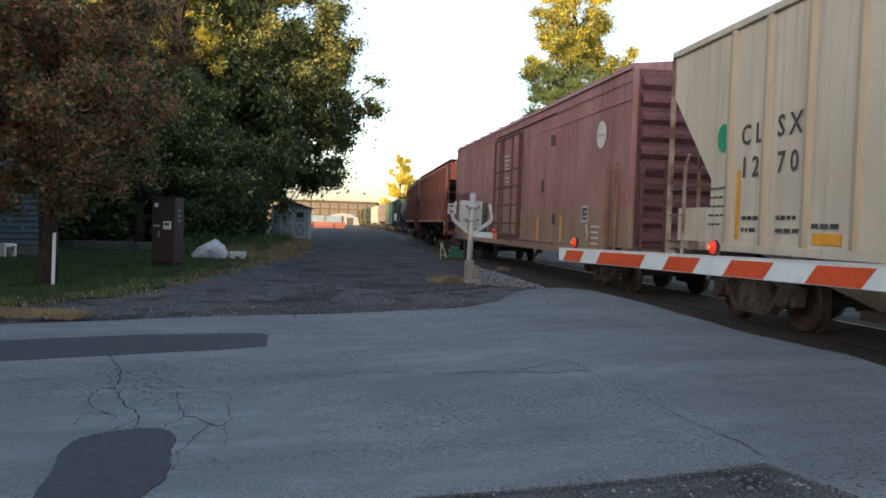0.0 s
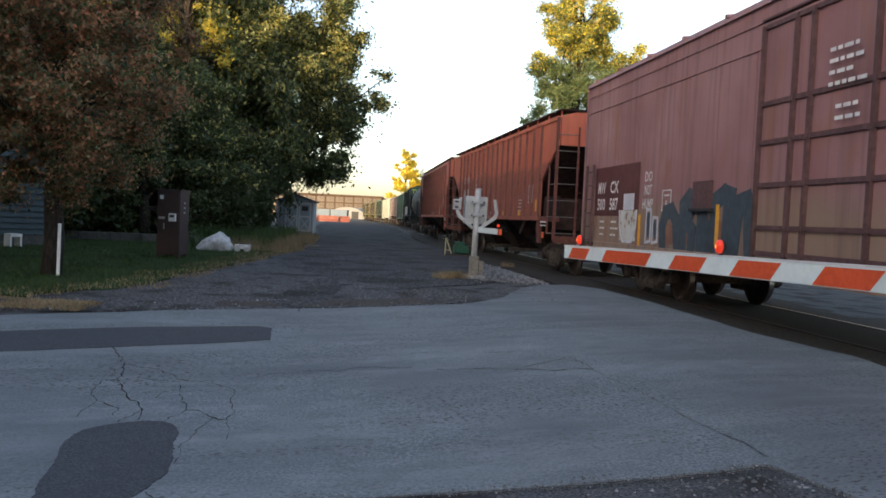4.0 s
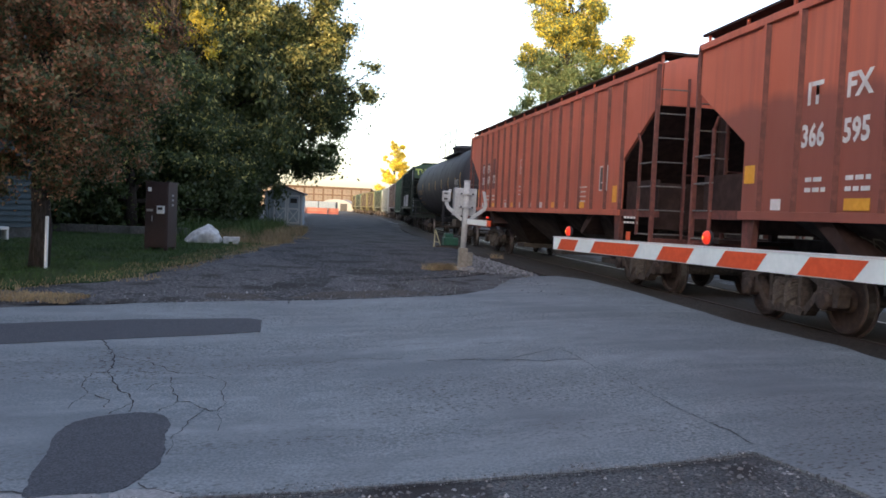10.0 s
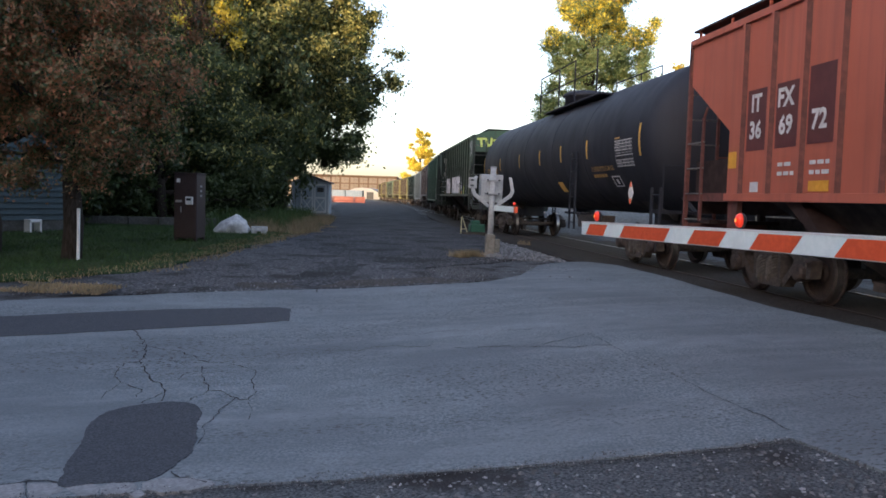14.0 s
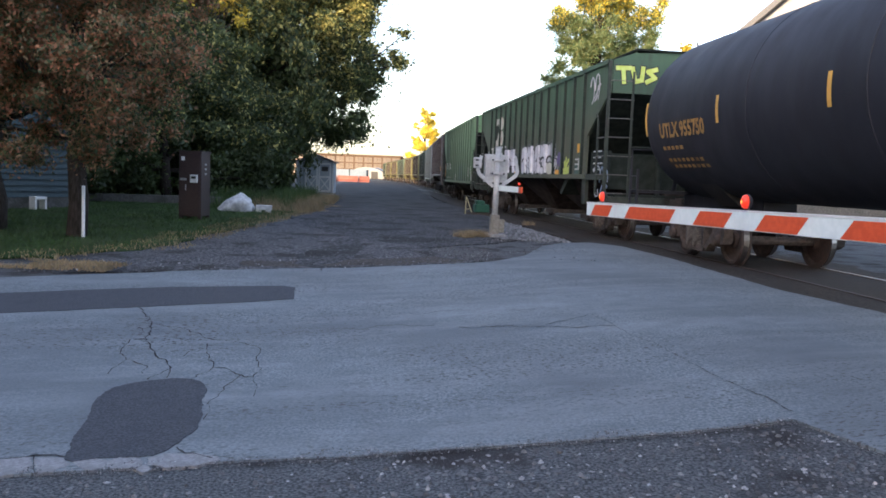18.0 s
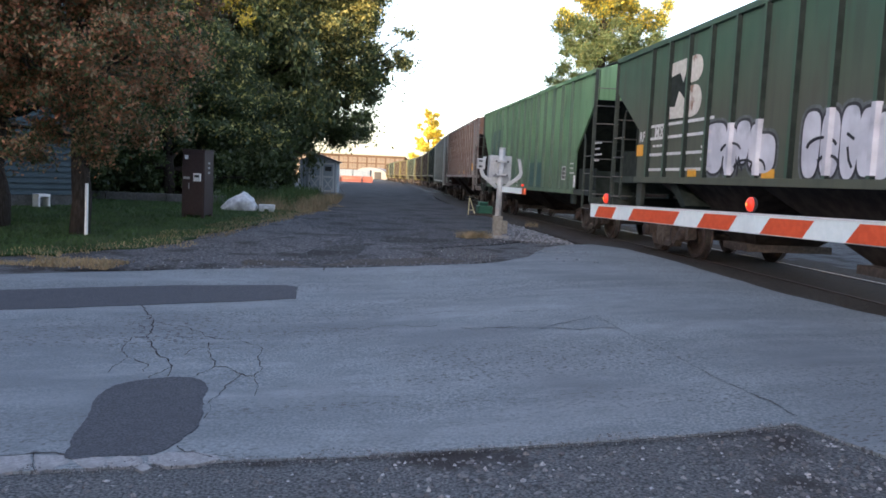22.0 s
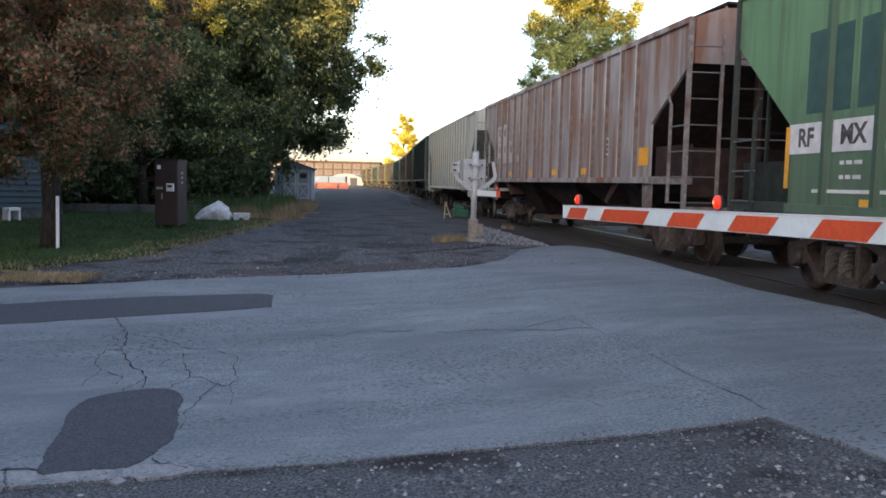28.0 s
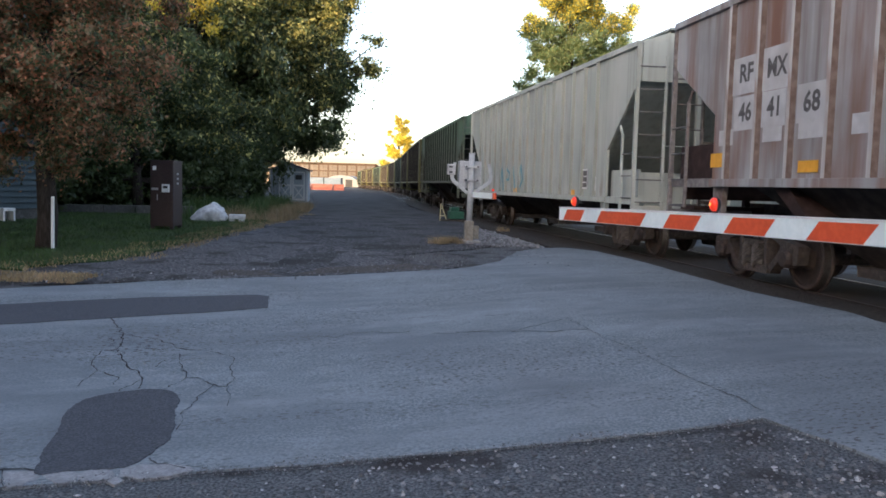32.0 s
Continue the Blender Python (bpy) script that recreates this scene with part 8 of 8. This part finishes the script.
strokes(grnA, [[(-4.5, 1.5), (-4.62, 1.66), (-4.56, 1.8)], [(-4.62, 1.52), (-4.72, 1.9)], [(-4.74, 1.52), (-4.8, 1.76), (-4.92, 1.84)], [(-4.85, 1.55), (-4.98, 1.68)], [(-4.48, 1.6), (-4.92, 1.62)], [(-4.56, 1.5), (-4.95, 1.54)]], 0.08, M_SPRAYLIME)
bars(grnA, -5.75, 1.85, 0.5, 3, X, M_LETTER, 0.12, 0.05, 23)
plate(grnA, "repaint_patch", -5.72, 1.62, 0.55, 0.26, X - 0.003, M_REPAINT, "dark teal repainted square", 0.004)
plate(grnA, "tag", -5.84, 1.72, 0.16, 0.2, X, M_LETTER, "white square")
strokes(grnA, [arc(-6.62, 3.42, 0.14, 0.3, -50, 160), arc(-6.98, 3.5, 0.14, 0.26, -20, 200), [(-6.62, 3.12), (-6.74, 3.22), (-6.9, 3.3), (-7.2, 3.52)], [(-6.8, 3.16), (-7.0, 3.26)], [(-6.92, 3.2), (-7.04, 3.5)], [(-7.06, 3.18), (-7.14, 3.48)]], 0.035, M_SPRAYWHITE)
strokes(grnA, [arc(-7.05, 1.42, 0.26, 0.26, -10, 150), [(-6.9, 1.2), (-7.0, 0.98), (-7.18, 1.0), (-7.16, 1.14)]], 0.035, M_SPRAYWHITE, 1.56)
strokes(grnA, [arc(-7.4, 1.36, 0.12, 0.28, -30, 190), arc(-7.66, 1.4, 0.14, 0.2, -20, 200), [(-7.3, 1.02), (-7.44, 1.22), (-7.62, 1.3), (-7.8, 1.2)]], 0.045, M_SPRAYPALEBLUE, 1.56)
bars(grnA, -6.85, 2.02, 0.6, 4, 1.5, M_LETTER, 0.14, 0.05, 24)
for name, grow, lift, mat, label in (("paint_rim", 0.022, 0.004, M_SPRAYDARK, "black sprayed outline"), ("spray_paint", 0.0, 0.008, M_SPRAYLIME, "lime sprayed letter stroke")):
    for path in ([(-1.48, 3.8), (-1.2, 3.81)], [(-1.35, 3.79), (-1.32, 3.5)], [(-1.14, 3.8), (-1.06, 3.52)], [(-1.06, 3.52), (-0.92, 3.56)], [(-0.92, 3.56), (-0.9, 3.82)], [(-0.6, 3.8), (-0.78, 3.75)], [(-0.78, 3.75), (-0.62, 3.62)], [(-0.62, 3.62), (-0.8, 3.53)]):
        (xa, za), (xb, zb) = path
        d = Vector((xb - xa, zb - za)).normalized()
        n = Vector((-d.y, d.x)) * (0.048 + grow)
        e = d * (0.04 + grow)
        bm = bmesh.new()
        slab(bm, [(xa - e.x + n.x, za - e.y + n.y), (xa - e.x - n.x, za - e.y - n.y), (xb + e.x - n.x, zb + e.y - n.y), (xb + e.x + n.x, zb + e.y + n.y)], "y", -7.831 - lift - 0.0004 * (za - 3), -7.829)
        part(name, bm, mat, grnA, label)

# mid-green hopper
for y in (5.3, 4.35):
    plate(grnB, "repaint_square", y, 2.68, 0.82, 0.95, X - 0.003, M_REPAINT, "dark teal repainted square", 0.004)
for y in (-1.45, -2.4):
    plate(grnB, "repaint_square", y, 1.5, 0.75, 0.75, X - 0.003, M_REPAINT, "dark teal repainted square", 0.004)
for words, y in (("RF", 5.68), ("MX", 4.8), ("464", 3.9), ("649", 3.0)):
    plate(grnB, "white_field", y, 1.92, 0.72, 0.36, X, M_LETTER, "white lettering field", 0.003)
    lettering(grnB, words, 0.3, y, 1.92, X + 0.005, M_LETTERDARK, 0.01, 0.58)
for z in (1.3,):
    plate(grnB, "white_line", 4.3, z, 2.4, 0.04, X, M_LETTER, "thin white line")
bars(grnB, 4.75, 1.62, 0.5, 2, X, M_LETTER, 0.16, 0.06, 31)
plate(grnB, "reflector", 6.06, 1.7, 0.09, 0.75, X, M_ORANGETAG, "orange reflective strip")
plate(grnB, "reflector", 4.5, 1.16, 0.25, 0.12, X, M_ORANGETAG, "orange reflective strip")
framed_plate(grnB, -5.05, 1.56, 0.36, 0.36)
bars(grnB, -5.75, 1.8, 0.5, 3, X, M_LETTER, 0.12, 0.05, 32)
bars(grnB, 0.6, 1.45, 0.4, 4, X, M_LETTER, 0.1, 0.045, 33)
plate(grnB, "tag", -6.05, 1.35, 0.16, 0.3, X, M_LETTER, "white square")
bars(grnB, -6.75, 2.3, 0.7, 4, 1.3, M_LETTER, 0.14, 0.06, 34)

# rust-stained hopper
plate(rust, "white_field", 5.48, 2.88, 0.78, 0.5, X, M_PALEPATCH, "pale lettering field", 0.003)
plate(rust, "white_field", 4.72, 2.88, 0.72, 0.55, X, M_PALEPATCH, "pale lettering field", 0.003)
for y in (5.5, 4.78, 3.98):
    plate(rust, "white_field", y, 2.37, 0.56, 0.46, X, M_PALEPATCH, "pale lettering field", 0.003)
for words, y, z in (("RF", 5.5, 2.9), ("MX", 4.75, 2.88), ("46", 5.48, 2.37), ("41", 4.76, 2.38), ("68", 3.96, 2.37)):
    lettering(rust, words, 0.34, y, z, X + 0.004, M_LETTERDARK, 0.01, 0.46)
for y, w in ((5.98, 0.4), (4.78, 0.45), (3.9, 0.6), (3.05, 0.3)):
    plate(rust, "pale_patch", y, 2.06, w, 0.22, X, M_PALEPATCH, "pale paint patch", 0.003)
for y in (6.2, 3.96, 1.6, -0.6, -2.8):
    plate(rust, "reflector", y, 1.75 if y > 6 else 1.62, 0.4, 0.2 if y > 6 else 0.14, X, M_ORANGETAG, "orange reflective strip")
plate(rust, "reflector", -6.1, 1.85, 0.42, 0.32, X, M_ORANGETAG, "orange reflective square")
framed_plate(rust, -4.2, 2.1, 0.3, 0.34)
# pale grey hopper
strokes(grey, [[(2.9, 1.2), (2.7, 1.85), (2.45, 1.2)], [(2.2, 1.2), (2.15, 1.85), (1.75, 1.7), (1.8, 1.5), (2.1, 1.5)], [(1.5, 1.15), (1.3, 1.85), (1.0, 1.15)], [(0.6, 1.5), (0.4, 1.9), (0.2, 1.5), (0.45, 1.3)]], 0.07, M_SPRAYBLUE)
framed_plate(grey, -5.0, 1.5, 0.4, 0.42)
plate(grey, "tag", -5.6, 1.4, 0.18, 0.3, X, M_LETTER, "white square")
for y in (5.9, 1.0, -4.2):
    plate(grey, "reflector", y, 1.2, 0.34, 0.12, X, M_ORANGETAG, "orange reflective strip")



def travel(t):
    return float(np.interp(t, range(33), TRAVEL))


def car_pose(s, half):
    a, _ = on_track(s - half * 0.7)
    b, _ = on_track(s + half * 0.7)
    d = b - a
    m = (a + b) / 2
    return pose(m.x, m.y, 0, 0, 0, math.degrees(math.atan2(-d.x, d.y)))


def motions():
    """The train rolls past; each near car's wheels turn."""
    for car, s, half in CARS:
        walk(car, [(float(t), car_pose(s - TRAVEL[t], half)) for t in range(33)])
    step = 0.16
    n = int(32.0 / step)
    times = [k * step for k in range(n + 1)]
    turns = [math.degrees(travel(t) / 0.42) for t in times]
    for w, y in WHEEL_ROWS:
        walk(w, [(t, pose(0, y, 0.42, a, 0, 0)) for t, a in zip(times, turns)])


motions()
